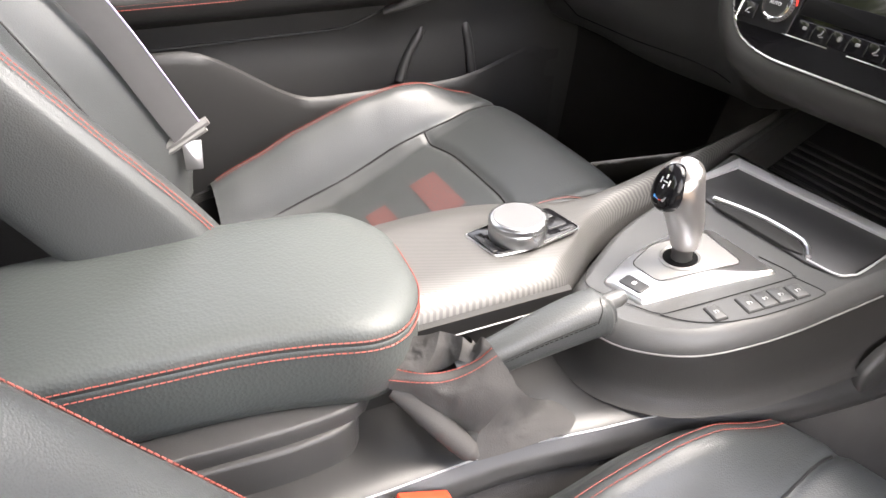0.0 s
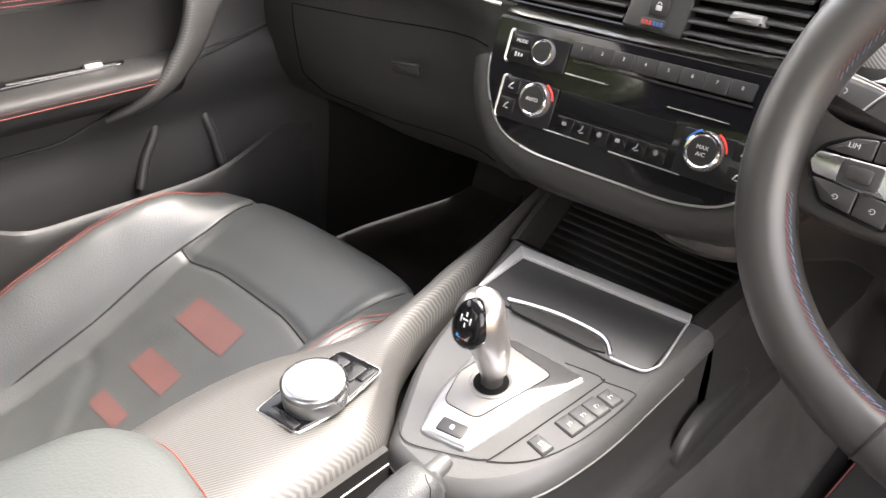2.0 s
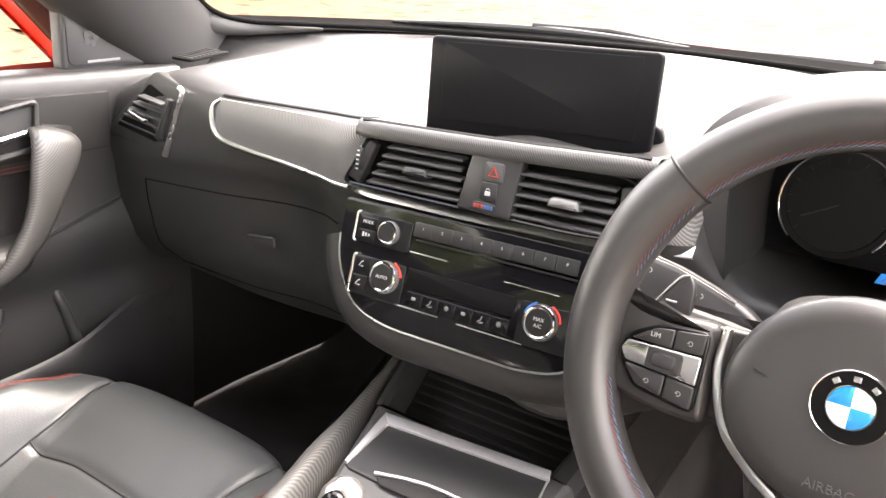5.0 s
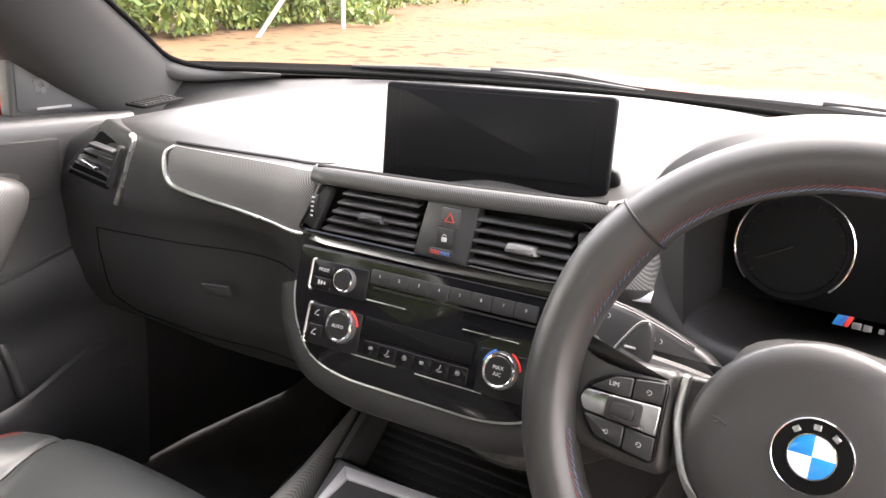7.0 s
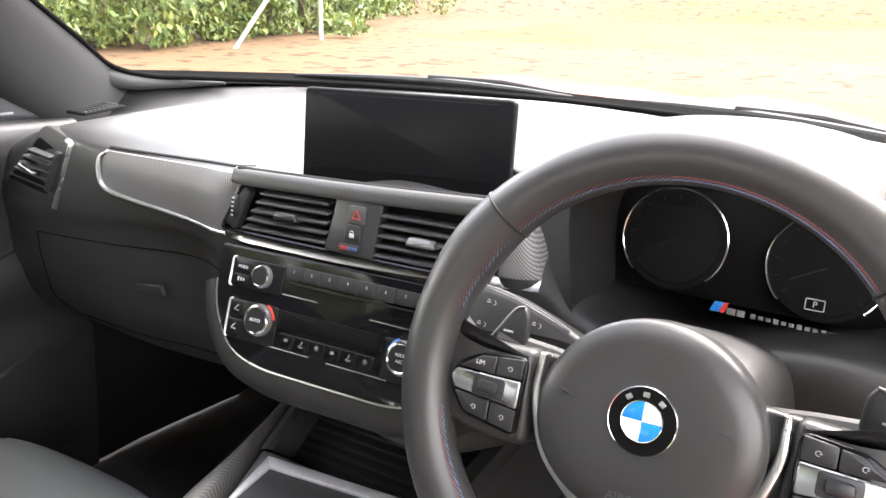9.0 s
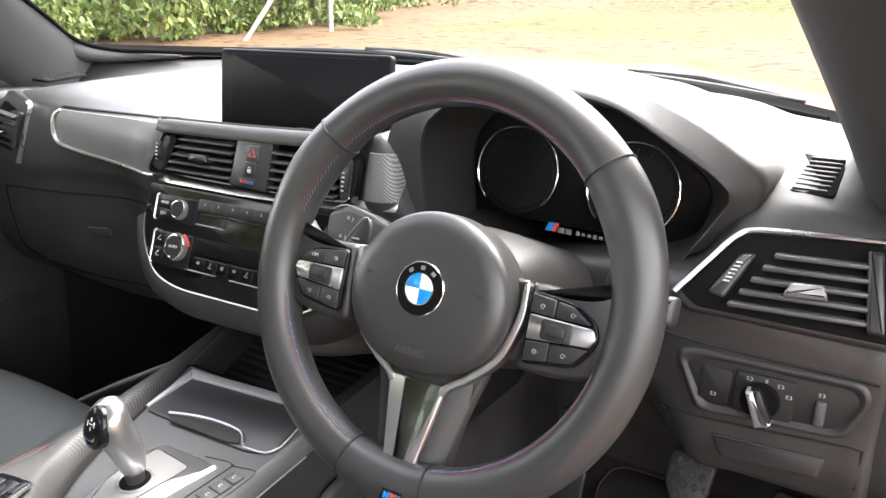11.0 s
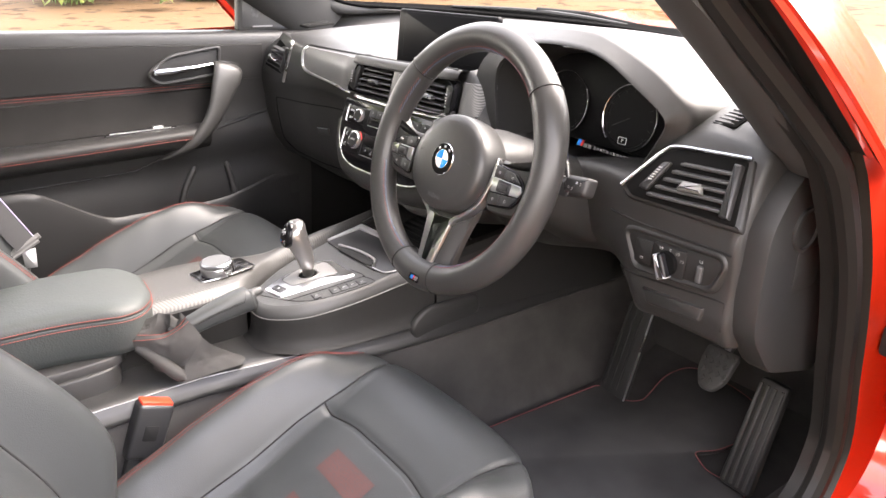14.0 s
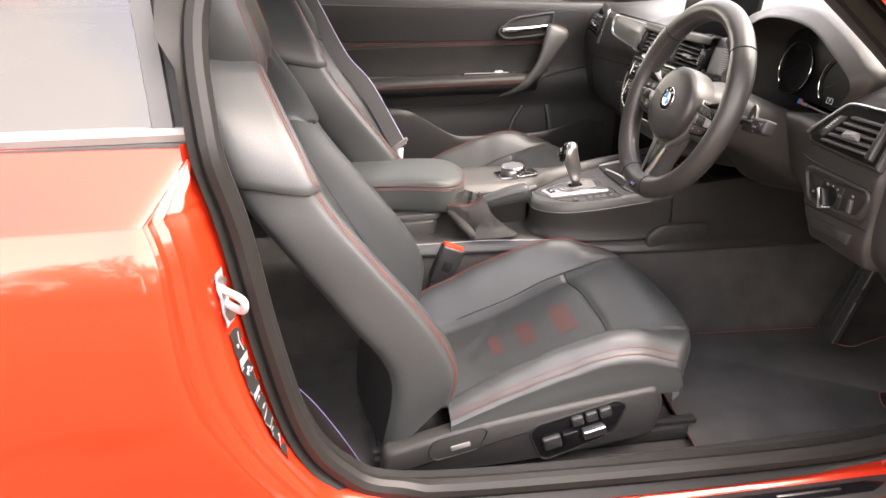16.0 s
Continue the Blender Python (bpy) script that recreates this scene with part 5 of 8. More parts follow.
g.lathe([(0.030, 0), (0.030, 0.004), (0.026, 0.005), (0.024, 0.002), (0.0, 0.0015)], 32, pose(0.7465, 0.285, 0.770, 0, 90, 0))
part("round_cover", g, PLASTIC_GREY, ec)

# screen demister grille
for side in (1, -1):
    dm = thing("demister_grille", "small slatted side window demister in the dash top", "grille", pose(side * (0.620 if side > 0 else 0.630), 0.305 if side > 0 else 0.335, 0.8925 if side > 0 else 0.9045, 18 if side > 0 else 4, -side * 4, 0), "demister grilles")
    # near-black plate under the slats paints the shade in the slots
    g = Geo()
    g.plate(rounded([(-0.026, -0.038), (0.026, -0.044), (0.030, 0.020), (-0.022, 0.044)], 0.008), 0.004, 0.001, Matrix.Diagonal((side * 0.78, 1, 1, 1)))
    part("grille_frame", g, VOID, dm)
    for k in range(8):
        g = Geo()
        g.box((0.031, 0.0026, 0.005), (side * 0.003, -0.034 + 0.009 * k, 0.0035), 0.0008, pose(0, 0, 0, 0, 0, side * -8))
        part("grille_slat", g, PLASTIC, dm)

# instruments
CLM = pose(0.39, 0.297, 0.875, 80)
ins = thing("instrument_cluster", "dark instruments with two silver-ringed dials", "instruments", CLM)
for cx, cy in ((-0.082, -0.014), (0.056, -0.018)):
    g = Geo()
    g.tube([(cx + 0.051 * math.cos(radians(a)), cy + 0.051 * math.sin(radians(a)), 0.006) for a in np.linspace(-45, 225, 60)], 0.0011, 6)
    dl = part("dial_ring", g, CHROME, ins, "thin silver dial ring")
    g = Geo()
    g.lathe([(0.050, 0.001), (0.050, 0.004), (0.045, 0.0042), (0.044, 0.0025), (0.0, 0.002)], 48, Matrix.Translation((cx, cy, 0)))
    part("dial_face", g, SCREEN, dl)
    g = Geo()
    for k in range(13):
        a = radians(-40 + 260 * k / 12)
        g.box((0.005, 0.0007, 0.0004), (0.042, 0, 0.0045), 0.0001, Matrix.Translation((cx, cy, 0)) @ pose(0, 0, 0, 0, 0, math.degrees(a)))
    part("dial_ticks", g, BLACK, dl)
    g = Geo()
    g.box((0.034, 0.0012, 0.0012), (0.016, 0, 0.006), 0.0004, Matrix.Translation((cx, cy, 0)) @ pose(0, 0, 0, 0, 0, 208))
    part("needle", g, BLACK, dl)
g = Geo()
g.tube([(*p, 0.006) for p in rect(0.016, 0.010, 0.001, 0.052, -0.053)], 0.0005, 5, True)
part("gear_box_mark", g, WHITE, ins)
words("P", 0.008, WHITE, ins, Matrix.Translation((0.052, -0.053, 0.006)))
for k, mt in enumerate((SKYBLUE, BLUEMARK, REDMARK)):
    g = Geo()
    x = -0.038 + 0.0045 * k
    g.plate([(x, -0.078), (x + 0.0045, -0.078), (x + 0.0085, -0.068), (x + 0.004, -0.068)], 0.001, 0.0002, Matrix.Translation((0, 0.001, 0.006)))
    part("stripe_mark", g, mt, ins)
g = Geo()
for k, (w, h) in enumerate([(0.008, 0.010), (0.007, 0.010)] + [(0.0045, 0.006 + 0.002 * (i % 3 == 0)) for i in range(11)]):
    x = [-0.018, -0.009][k] if k < 2 else 0.002 + 0.0068 * (k - 2)
    g.box((w, h * 0.62, 0.0006), (x, -0.0745 - 0.0002 * k, 0.0065), 0.0004)
part("badge_marks", g, DIMPRINT, ins, "white badge drawn as plain marks")

# steering column cover and stalks
col = thing("steering_column", "black plastic steering column cover with stalks", "steering column", pose(0.364, 0.023, 0.816, 70.2))
g = Geo()
rows = []
for z, w, h, c in ((-0.016, 0.060, 0.052, 0.0), (-0.04, 0.066, 0.060, 0.002), (-0.075, 0.070, 0.068, 0.006), (-0.13, 0.072, 0.066, 0.006), (-0.20, 0.080, 0.07, 0.0), (-0.27, 0.085, 0.075, -0.01)):
    rows.append(spline([(-w, c, z), (-w * .8, c + h * .6, z), (0, c + h * .78, z), (w * .8, c + h * .6, z), (w, c, z), (w * .85, c - h * .75, z), (0, c - h, z), (-w * .85, c - h * .75, z)], 36, True))
g.grid(rows, close=True)
part("cover", g, PLASTIC, col, angle=60)
for side in (-1, 1):
    g = Geo()
    g.tube([(side * 0.06, 0.004, -0.075), (side * 0.10, 0.010, -0.075), (side * 0.150, 0.014, -0.070)], [0.009, 0.0085, 0.009], 10)
    st = part("stalk", g, KEY, col, "black control stalk")
    g = Geo()
    g.plate(rounded([(0.148, -0.002), (0.186, 0.004), (0.186, 0.030), (0.142, 0.026)] if side > 0 else [(-0.070, 0.016), (-0.135, 0.016), (-0.150, 0.006), (-0.205, 0.004), (-0.207, 0.044), (-0.182, 0.055), (-0.150, 0.050), (-0.118, 0.040), (-0.090, 0.030)], 0.006), 0.020, 0.006, Matrix.Translation((0, 0, -0.083 if side > 0 else -0.114)))
    hd = part("stalk_head", g, KEY, st)
    if side < 0:
        g = Geo()
        g.tube([(x, y, -0.0955) for x, y in spline([(-0.200, 0.050), (-0.182, 0.055), (-0.150, 0.0495), (-0.118, 0.040), (-0.098, 0.032)], 18)], 0.0010, 6)
        part("stalk_edge", g, GREYKEY, hd)
    for mx, my in ((0.160, 0.010), (0.172, 0.018)) if side > 0 else ((-0.180, 0.020), (-0.174, 0.041), (-0.128, 0.030)):
        g = Geo()
        mz = -0.0626 if side > 0 else -0.0936
        g.box((0.004, 0.0009, 0.0006), (mx - 0.003, my, mz), 0.0002)
        g.box((0.003, 0.0009, 0.0006), (mx - 0.003, my + 0.002, mz), 0.0002)
        g.tube([(mx + 0.002 + 0.002 * math.cos(a), my + 0.002 * math.sin(a), mz) for a in np.linspace(-1.5, 1.5, 6)], 0.0004, 4)
        part("stalk_mark", g, GREYPRINT, hd)
g = Geo()
g.plate(rect(0.034, 0.014, 0.002, -0.153, -0.006), 0.02, 0.002, Matrix.Translation((0, 0, -0.192)))
sb = part("start_button", g, REDPLASTIC, col, "red start button")
words("STOP", 0.007, GREYPRINT, sb, Matrix.Translation((-0.153, -0.006, -0.1718)))


# ---- steering wheel ----
wheel = thing("steering_wheel", "three-spoke black leather sports steering wheel", "steering wheel", pose(0.364, 0.023, 0.825, 70.2))
R, RV = 0.1745, -0.007


def rim_r(a):
    d = lambda c: math.degrees(math.atan2(math.sin(a - radians(c)), math.cos(a - radians(c))))
    return 0.0205 * (1 + 0.10 * sum(math.exp(-(d(c) / 13) ** 2) for c in (30, 150))) + 0.003 * math.exp(-(d(268) / 13) ** 2)


def rim_point(a, b, k=1.0):
    r = rim_r(a) * k
    return Vector(((R + r * math.cos(b)) * math.cos(a), RV + (R + r * math.cos(b)) * math.sin(a), r * 1.04 * math.sin(b)))


g = Geo()
g.grid([[rim_point(2 * math.pi * k / 120, b) for b in np.linspace(0, 2 * math.pi, 18, endpoint=False)] for k in range(120)], close=True, loop=True)
rim = part("rim", g, LEATHER_SMOOTH, wheel, "smooth black leather rim")
for a in (41, 139, 253, 281):
    g = Geo()
    g.tube([rim_point(radians(a), b, 1.004) for b in np.linspace(0, 2 * math.pi, 24, endpoint=False)], 0.0011, 6, True)
    part("leather_joint", g, BLACK, rim)
for off, mt, ph in ((0.0, RIMTHREAD, 0.0), (0.14, BLUETHREAD, 0.5)):
    g = Geo()
    for a0, a1 in ((41, 139), (142, 166), (194, 252), (283, 345)):
        P = [rim_point(radians(a), radians(142) + off, 1.012) for a in np.linspace(a0, a1, 60)]
        Q = [rim_point(radians(a), radians(142) + off + 0.10, 1.012) for a in np.linspace(a0, a1, 60)]
        zig = []
        n = int((a1 - a0) * 0.62)
        for k in range(n):
            zig += [P[int(k / n * 59)].lerp(Q[int(k / n * 59)], 0), P[min(59, int((k + 0.55) / n * 59) + 1)].lerp(Q[min(59, int((k + 0.55) / n * 59) + 1)], 1)]
        for u, v in zip(zig[::2], zig[1::2]):
            g.tube([u, v], 0.00032, 4)
    tagged(part("stitching", g, mt, rim), kind="stuff")
g = Geo()
hub = [Vector((0.0765 * math.cos(a), -0.0195 + (0.0695 + 0.004 * math.sin(a)) * math.sin(a))) for a in np.linspace(0, 2 * math.pi, 64, endpoint=False)]
rows = []
for s, z in ((0.96, -0.03), (1.0, -0.012), (1.0, 0.008), (0.985, 0.0155), (0.93, 0.0205), (0.76, 0.0235), (0.5, 0.025), (0.25, 0.0255)):
    rows.append([(p.x * s, -0.014 + (p.y + 0.014) * s, z) for p in hub])
g.grid(rows, close=True)
g.add(rows[-1], [tuple(range(len(hub)))])
air = part("airbag_cover", g, LEATHER_SMOOTH, wheel, "smooth black airbag cover", angle=60)
EM = Matrix.Translation((0, -0.0125, 0.0250))
g = Geo()
g.lathe([(0.0230, -0.001), (0.0230, 0.0012), (0.0224, 0.0020), (0.0218, 0.0016)], 48, EM)
em = part("emblem", g, CHROME, air, "round emblem with blue and white quarters")
g = Geo()
g.lathe([(0.0219, 0.0), (0.0219, 0.0018), (0.0, 0.0019)], 48, EM)
part("emblem_ring", g, VOID, em)
for q in range(4):
    g = Geo()
    g.plate([(0, 0)] + [(0.0132 * math.cos(radians(90 * q + 7.5 * k)), 0.0132 * math.sin(radians(90 * q + 7.5 * k))) for k in range(13)], 0.0006, 0.0001, EM @ Matrix.Translation((0, 0, 0.0019)))
    part("emblem_quarter", g, SKYBLUE if q % 2 else ENAMEL, em)
g = Geo()
g.tube([(0.0134 * math.cos(a), -0.0125 + 0.0134 * math.sin(a), 0.0273) for a in np.linspace(0, 6.283, 40, endpoint=False)], 0.0006, 5, True)
part("emblem_line", g, CHROME, em)
g = Geo()
for a in (52, 90, 128):
    g.box((0.0042, 0.0034, 0.0005), (0, 0, 0), 0.0003, pose(0.0176 * math.cos(radians(a)), -0.0125 + 0.0176 * math.sin(radians(a)), 0.0272, 0, 0, a - 90))
part("emblem_marks", g, SILVER, em)
words("AIRBAG", 0.0085, SLAT, air, Matrix.Translation((0, -0.066, 0.0240)))
for side in (-1, 1):
    g = Geo()
    g.tube([(side * 0.052 - 0.006, -0.006, 0.0237), (side * 0.052 + 0.001, -0.008, 0.0240), (side * 0.052 + 0.006, -0.011, 0.0232)], 0.0007, 5)
    g.tube([(side * 0.052 - 0.005, -0.009, 0.0237), (side * 0.052 + 0.003, -0.0065, 0.0237)], 0.0006, 5)
    part("horn_mark", g, KEY, air)
    S = Matrix.Diagonal((side, 1, 1, 1))
    # side spoke with its keys
    g = Geo()
    g.plate(rounded([(0.089, 0.012), (0.125, 0.010), (0.148, 0.014), (0.166, 0.032), (0.172, -0.004), (0.164, -0.048), (0.146, -0.056), (0.118, -0.060), (0.083, -0.060)], [0.006, 0.03, 0.02, 0.006, 0.02, 0.02, 0.02, 0.02, 0.01]), 0.022, 0.006, S @ Matrix.Translation((0, 0, -0.020)))
    g.plate(rounded([(0.060, 0.012), (0.100, 0.010), (0.100, -0.052), (0.060, -0.060)], 0.006), 0.012, 0.003, S @ Matrix.Translation((0, 0, -0.022)))
    sp = part("side_spoke", g, LEATHER_SMOOTH, wheel)
    K = S @ Matrix(((1.07, 0, 0, 0.0000), (0, 1, 0, -0.0030), (0, 0, 1, 0.0030), (0, 0, 0, 1)))
    g = Geo()
    g.plate(rounded([(0.085, 0.009), (0.120, 0.005), (0.137, -0.006), (0.141, -0.018), (0.138, -0.028), (0.127, -0.044), (0.085, -0.050)], 0.007), 0.004, 0.001, K @ Matrix.Translation((0, 0, 0.0005)))
    pod = part("key_pod", g, GLOSS, sp, "black key pod")
    for o, mt, nm in (([(0.087, 0.007), (0.106, 0.0045), (0.106, -0.009), (0.087, -0.008)], KEY, "upper_key"), ([(0.107, 0.0043), (0.119, 0.0025), (0.134, -0.0085), (0.107, -0.009)], KEY, "upper_key"),
                      ([(0.087, -0.0095), (0.136, -0.0110), (0.1395, -0.018), (0.135, -0.0255), (0.087, -0.0295)], SILVER, "silver_band"),
                      ([(0.087, -0.031), (0.106, -0.029), (0.106, -0.044), (0.087, -0.047)], KEY, "lower_key"), ([(0.107, -0.029), (0.135, -0.0275), (0.125, -0.0405), (0.107, -0.044)], KEY, "lower_key")):
        g = Geo()
        g.plate(rounded(o, 0.0015, 2), 0.0028, 0.0008, K @ Matrix.Translation((0, 0, 0.0040)))
        part(nm, g, mt, pod)
    g = Geo()
    g.plate(rect(0.024, 0.016, 0.003, 0.1095, -0.0190), 0.0016, 0.0006, K @ Matrix.Translation((0, 0, 0.0062)))
    g.box((0.016, 0.010, 0.008), (0.1095, -0.019, 0.0070), 0.003, K)
    part("roller", g, KEY, pod)
    for cx, cy in ((0.096, -0.002), (0.120, -0.004), (0.096, -0.038), (0.118, -0.036)):
        if side < 0 and cx > 0.119:
            continue
        g = Geo()
        g.tube([(cx + 0.0016 * math.cos(a), cy + 0.0016 * math.sin(a), 0.0069) for a in np.linspace(0.5, 5.2, 9)], 0.0003, 4, m=K)
        g.box((0.0016, 0.0005, 0.0004), (cx + 0.0012, cy, 0.0069), 0.0001, K)
        part("key_mark", g, GREYPRINT, pod)
    # silver arm between hub and spoke, and paddle
    g = Geo()
    g.plate(ribbon([(0.0825, 0.012), (0.0832, 0.002), (0.082, -0.022), (0.069, -0.056), (0.047, -0.078), (0.031, -0.089), (0.024, -0.098)], (0.0022, 0.0028, 0.0034, 0.0040, 0.0036, 0.0036, 0.0036)), 0.014, 0.0014, S @ Matrix.Translation((0, 0, -0.0115)))
    part("silver_arm", g, SILVER, wheel, "satin silver spoke trim")
    g = Geo()
    PAD = [(0.122, -0.014), (0.155, -0.012), (0.159, -0.002), (0.151, 0.014), (0.1380, 0.034), (0.1305, 0.0375), (0.125, 0.030)]
    g.plate(rounded(PAD, [0.003, 0.006, 0.01, 0.02, 0.005, 0.003, 0.01]), 0.006, 0.0022, S @ Matrix.Translation((0, 0, -0.073)))
    pd = part("shift_paddle", g, KEY, wheel, "black shift paddle with a pale edge")
    g = Geo()
    g.tube([(side * x, y, -0.0675) for x, y in spline([(0.158, -0.008), (0.1585, 0.0), (0.151, 0.014), (0.1385, 0.0335), (0.1305, 0.0372)], 20)], 0.0010, 6)
    part("paddle_edge", g, GREYKEY, pd)
    g = Geo()
    g.box((0.009, 0.0018, 0.001), (side * 0.141, 0.014, -0.0668), 0.0003)
    if side > 0:
        g.box((0.0018, 0.009, 0.001), (side * 0.141, 0.014, -0.0668), 0.0003)
    part("paddle_mark", g, GREYPRINT, pd)
words("LIM", 0.0048, GREYPRINT, wheel, Matrix.Translation((-0.127, -0.0055, 0.0101)), "key_lettering")
g = Geo()
g.grid([[(x * w, y, zt - 0.012 * abs(x) ** 3) for x in np.linspace(-1, 1, 13)] for y, w, zt in ((-0.060, 0.058, -0.008), (-0.090, 0.051, -0.0045), (-0.115, 0.043, -0.001), (-0.145, 0.037, 0.001), (-0.172, 0.034, 0.003))])
g.plate(rounded([(-0.060, -0.062), (0.060, -0.062), (0.044, -0.115), (0.034, -0.172), (-0.034, -0.172), (-0.044, -0.115)], 0.012), 0.010, 0.003, Matrix.Translation((0, 0, -0.0235)))
ls = part("lower_spoke", g, LEATHER_SMOOTH, wheel, "leather-covered lower spoke")
g = Geo()
g.plate([(-0.012, -0.094), (0.012, -0.094), (0.004, -0.172), (-0.004, -0.172)], 0.003, 0.0005, pose(0, 0, -0.0100, -5.0, 0, 0))
part("spoke_slot", g, BLACK, ls)
g = Geo()
g.plate(rounded([(-0.029, -0.090), (-0.010, -0.092), (-0.003, -0.168), (0.003, -0.168), (0.010, -0.092), (0.029, -0.090), (0.013, -0.181), (-0.013, -0.181)], [0.003, 0.001, 0.002, 0.002, 0.001, 0.003, 0.004, 0.004], 3), 0.005, 0.0018, pose(0, 0, -0.0112, -5.0, 0, 0))
part("silver_fork", g, SILVER, ls, "satin silver forked spoke trim")
g = Geo()
g.plate(rect(0.022, 0.011, 0.002, 0.009, -0.1865), 0.0015, 0.0005, Matrix.Translation((0, 0, 0.0225)))
bd = part("rim_badge", g, GLOSS, rim, "small badge with three coloured stripes")
for k, mt in enumerate((SKYBLUE, BLUEMARK, REDMARK, SILVER, SILVER)):
    g = Geo()
    x = 0.0005 + 0.0034 * k
    g.plate([(x, -0.1895), (x + 0.0028, -0.1895), (x + 0.0046, -0.1835), (x + 0.0018, -0.1835)], 0.0006, 0.0001, Matrix.Translation((0, 0, 0.0238)))
    part("badge_stripe", g, mt, bd)

# ---- centre console ----
con = thing("centre_console", "dark plastic centre console with carbon panel", "centre console")


def pod_z(x, y):
    return 0.520 + 0.125 * (y + 0.10)


def carb_z(x, y):
    return 0.533 + 0.10 * max(0, y + 0.08) + 0.004 * (x + 0.07) / 0.06 * (y < -0.05)


def slab(outline, zf, base, inset=0.004, drop=0.010):
    g = Geo()
    o = outline
    n = len(o)
    c = sum((Vector(p) for p in o), Vector((0, 0))) / n
    inn = []
    for i in range(n):
        t = (Vector(o[(i + 1) % n]) - Vector(o[i - 1]))
        nn = Vector((-t.y, t.x)).normalized()
        if sum(Vector(o[j]).x * Vector(o[j - 1]).y - Vector(o[j - 1]).x * Vector(o[j]).y for j in range(n)) > 0:
            nn = -nn
        inn.append(nn)
    rows = [[(p[0], p[1], base if base else zf(p[0], p[1]) - 0.021) for p in o], [(p[0], p[1], zf(p[0], p[1]) - drop) for p in o]]
    for f, d in ((0.3, 0.45), (0.7, 0.12), (1.0, 0.0)):
        rows.append([(p[0] + q.x * inset * f, p[1] + q.y * inset * f, zf(p[0], p[1]) - drop * d) for p, q in zip(o, inn)])
    g.grid(rows, close=True)
    g.add(rows[-1], [tuple(range(n))])
    return g


POD = rounded([(-0.012, -0.166), (0.056, -0.172), (0.112, -0.120), (0.132, -0.035), (0.137, 0.10), (0.139, 0.158), (-0.134, 0.158), (-0.106, 0.058), (-0.074, -0.064), (-0.036, -0.128)], [0.015, 0.05, 0.06, 0.06, 0.05, 0.01, 0.01, 0.05, 0.04, 0.03], 5)
part("selector_surround", slab(POD, pod_z, None, 0.012, 0.016), SURROUND, con, "dark grey plastic surround")
g = Geo()
g.tube([(p.x * 1.005, p.y * 1.003, pod_z(p.x, p.y) - 0.0215) for p in POD[2:27]], 0.0009, 6)
part("chrome_line", g, GREYKEY, con, "thin bright line round the surround")
g = Geo()
skirt = [(p.x, p.y) for p in POD]
rows = []
for k, dz in ((0.965, -0.019), (0.975, -0.022), (0.978, -0.035)):
    rows.append([(x * k + 0.001, y * k, pod_z(x, y) + dz) for x, y in skirt])
for k, h in ((0.980, 0.040), (0.985, 0.024), (1.0, 0.012), (1.035, 0.004), (1.09, 0.000)):
    rows.append([(x * k + 0.001, y * k, 0.434 + h) for x, y in skirt])
g.grid(rows, close=True)
part("surround_skirt", g, DOORPAD, con, "black leather-look skirt")

CARB_OUT = curve1([-0.44, -0.167, -0.136, -0.094, -0.044, -0.006, 0.049, 0.114, 0.182, 0.227, 0.28], [-0.150, -0.155, -0.143, -0.132, -0.131, -0.135, -0.145, -0.151, -0.162, -0.170, -0.181])
CARB_IN = curve1([-0.44, -0.30, -0.20, -0.172, -0.136, -0.095, -0.054, 0.0, 0.06, 0.127, 0.226, 0.28], [-0.006, -0.006, -0.006, -0.010, -0.034, -0.068, -0.088, -0.100, -0.112, -0.127, -0.156, -0.172])
CARB_BEVEL = curve1([-0.44, -0.15, 0.0, 0.12, 0.20, 0.28], [0.021, 0.021, 0.017, 0.012, 0.008, 0.006])
g = Geo()
rows = []
for y in list(np.linspace(-0.44, -0.21, 8)) + list(np.linspace(-0.20, -0.02, 26)) + list(np.linspace(0.0, 0.28, 20)):
    a, b, c, z = CARB_OUT(y), CARB_IN(y), CARB_BEVEL(y), carb_z(-0.08, y)
    rows.append([(a - 0.002, y, z - 0.040), (a, y, z - 0.008), (a + 0.0015, y, z - 0.003), (a + 0.005, y, z)] + [(a + 0.005 + (b - c - 0.006 - a) * t, y, z + 0.001 * math.sin(math.pi * t)) for t in (0.2, 0.4, 0.6, 0.8)]
                + [(b - c - 0.001, y, z - 0.0005), (b - c + 0.003, y, z - 0.003), (b - 0.35 * c, y, z - 0.011), (b - 0.002, y, z - 0.018), (b, y, z - 0.022), (b, y, z - 0.045)])
g.grid(rows)
part("carbon_panel", g, CARBON, con, "matt carbon-fibre console panel", angle=50)
g = Geo()
side = [(-0.006, y) for y in np.linspace(-0.42, -0.17, 10)]
g.grid([[(-0.0065, y, 0.43) for _, y in side], [(-0.0015, y, carb_z(0, y) - 0.040) for _, y in side], [(-0.0015, y, carb_z(0, y) - 0.0235) for _, y in side], [(-0.0070, y, carb_z(0, y) - 0.0215) for _, y in side]])
part("panel_side", g, BLACK, con)
g = Geo()
g.tube([(-0.0012, y, carb_z(0, y) - 0.040) for _, y in side], 0.0009, 6)
part("side_line", g, FRAME, con)
g = Geo()
g.grid([[(-0.13 - 0.02 * k + 0.0 * y, y, 0.52 - 0.16 * k) for k in (0, .3, .7, 1)] for y in np.linspace(-0.45, 0.0, 8)] + [[(-0.13 - 0.02 * k - 0.28 * max(0, y), y, 0.54 - 0.18 * k) for k in (0, .3, .7, 1)] for y in np.linspace(0.05, 0.27, 5)])
part("left_flank", g, PLASTIC, con)
g = Geo()
rows = []
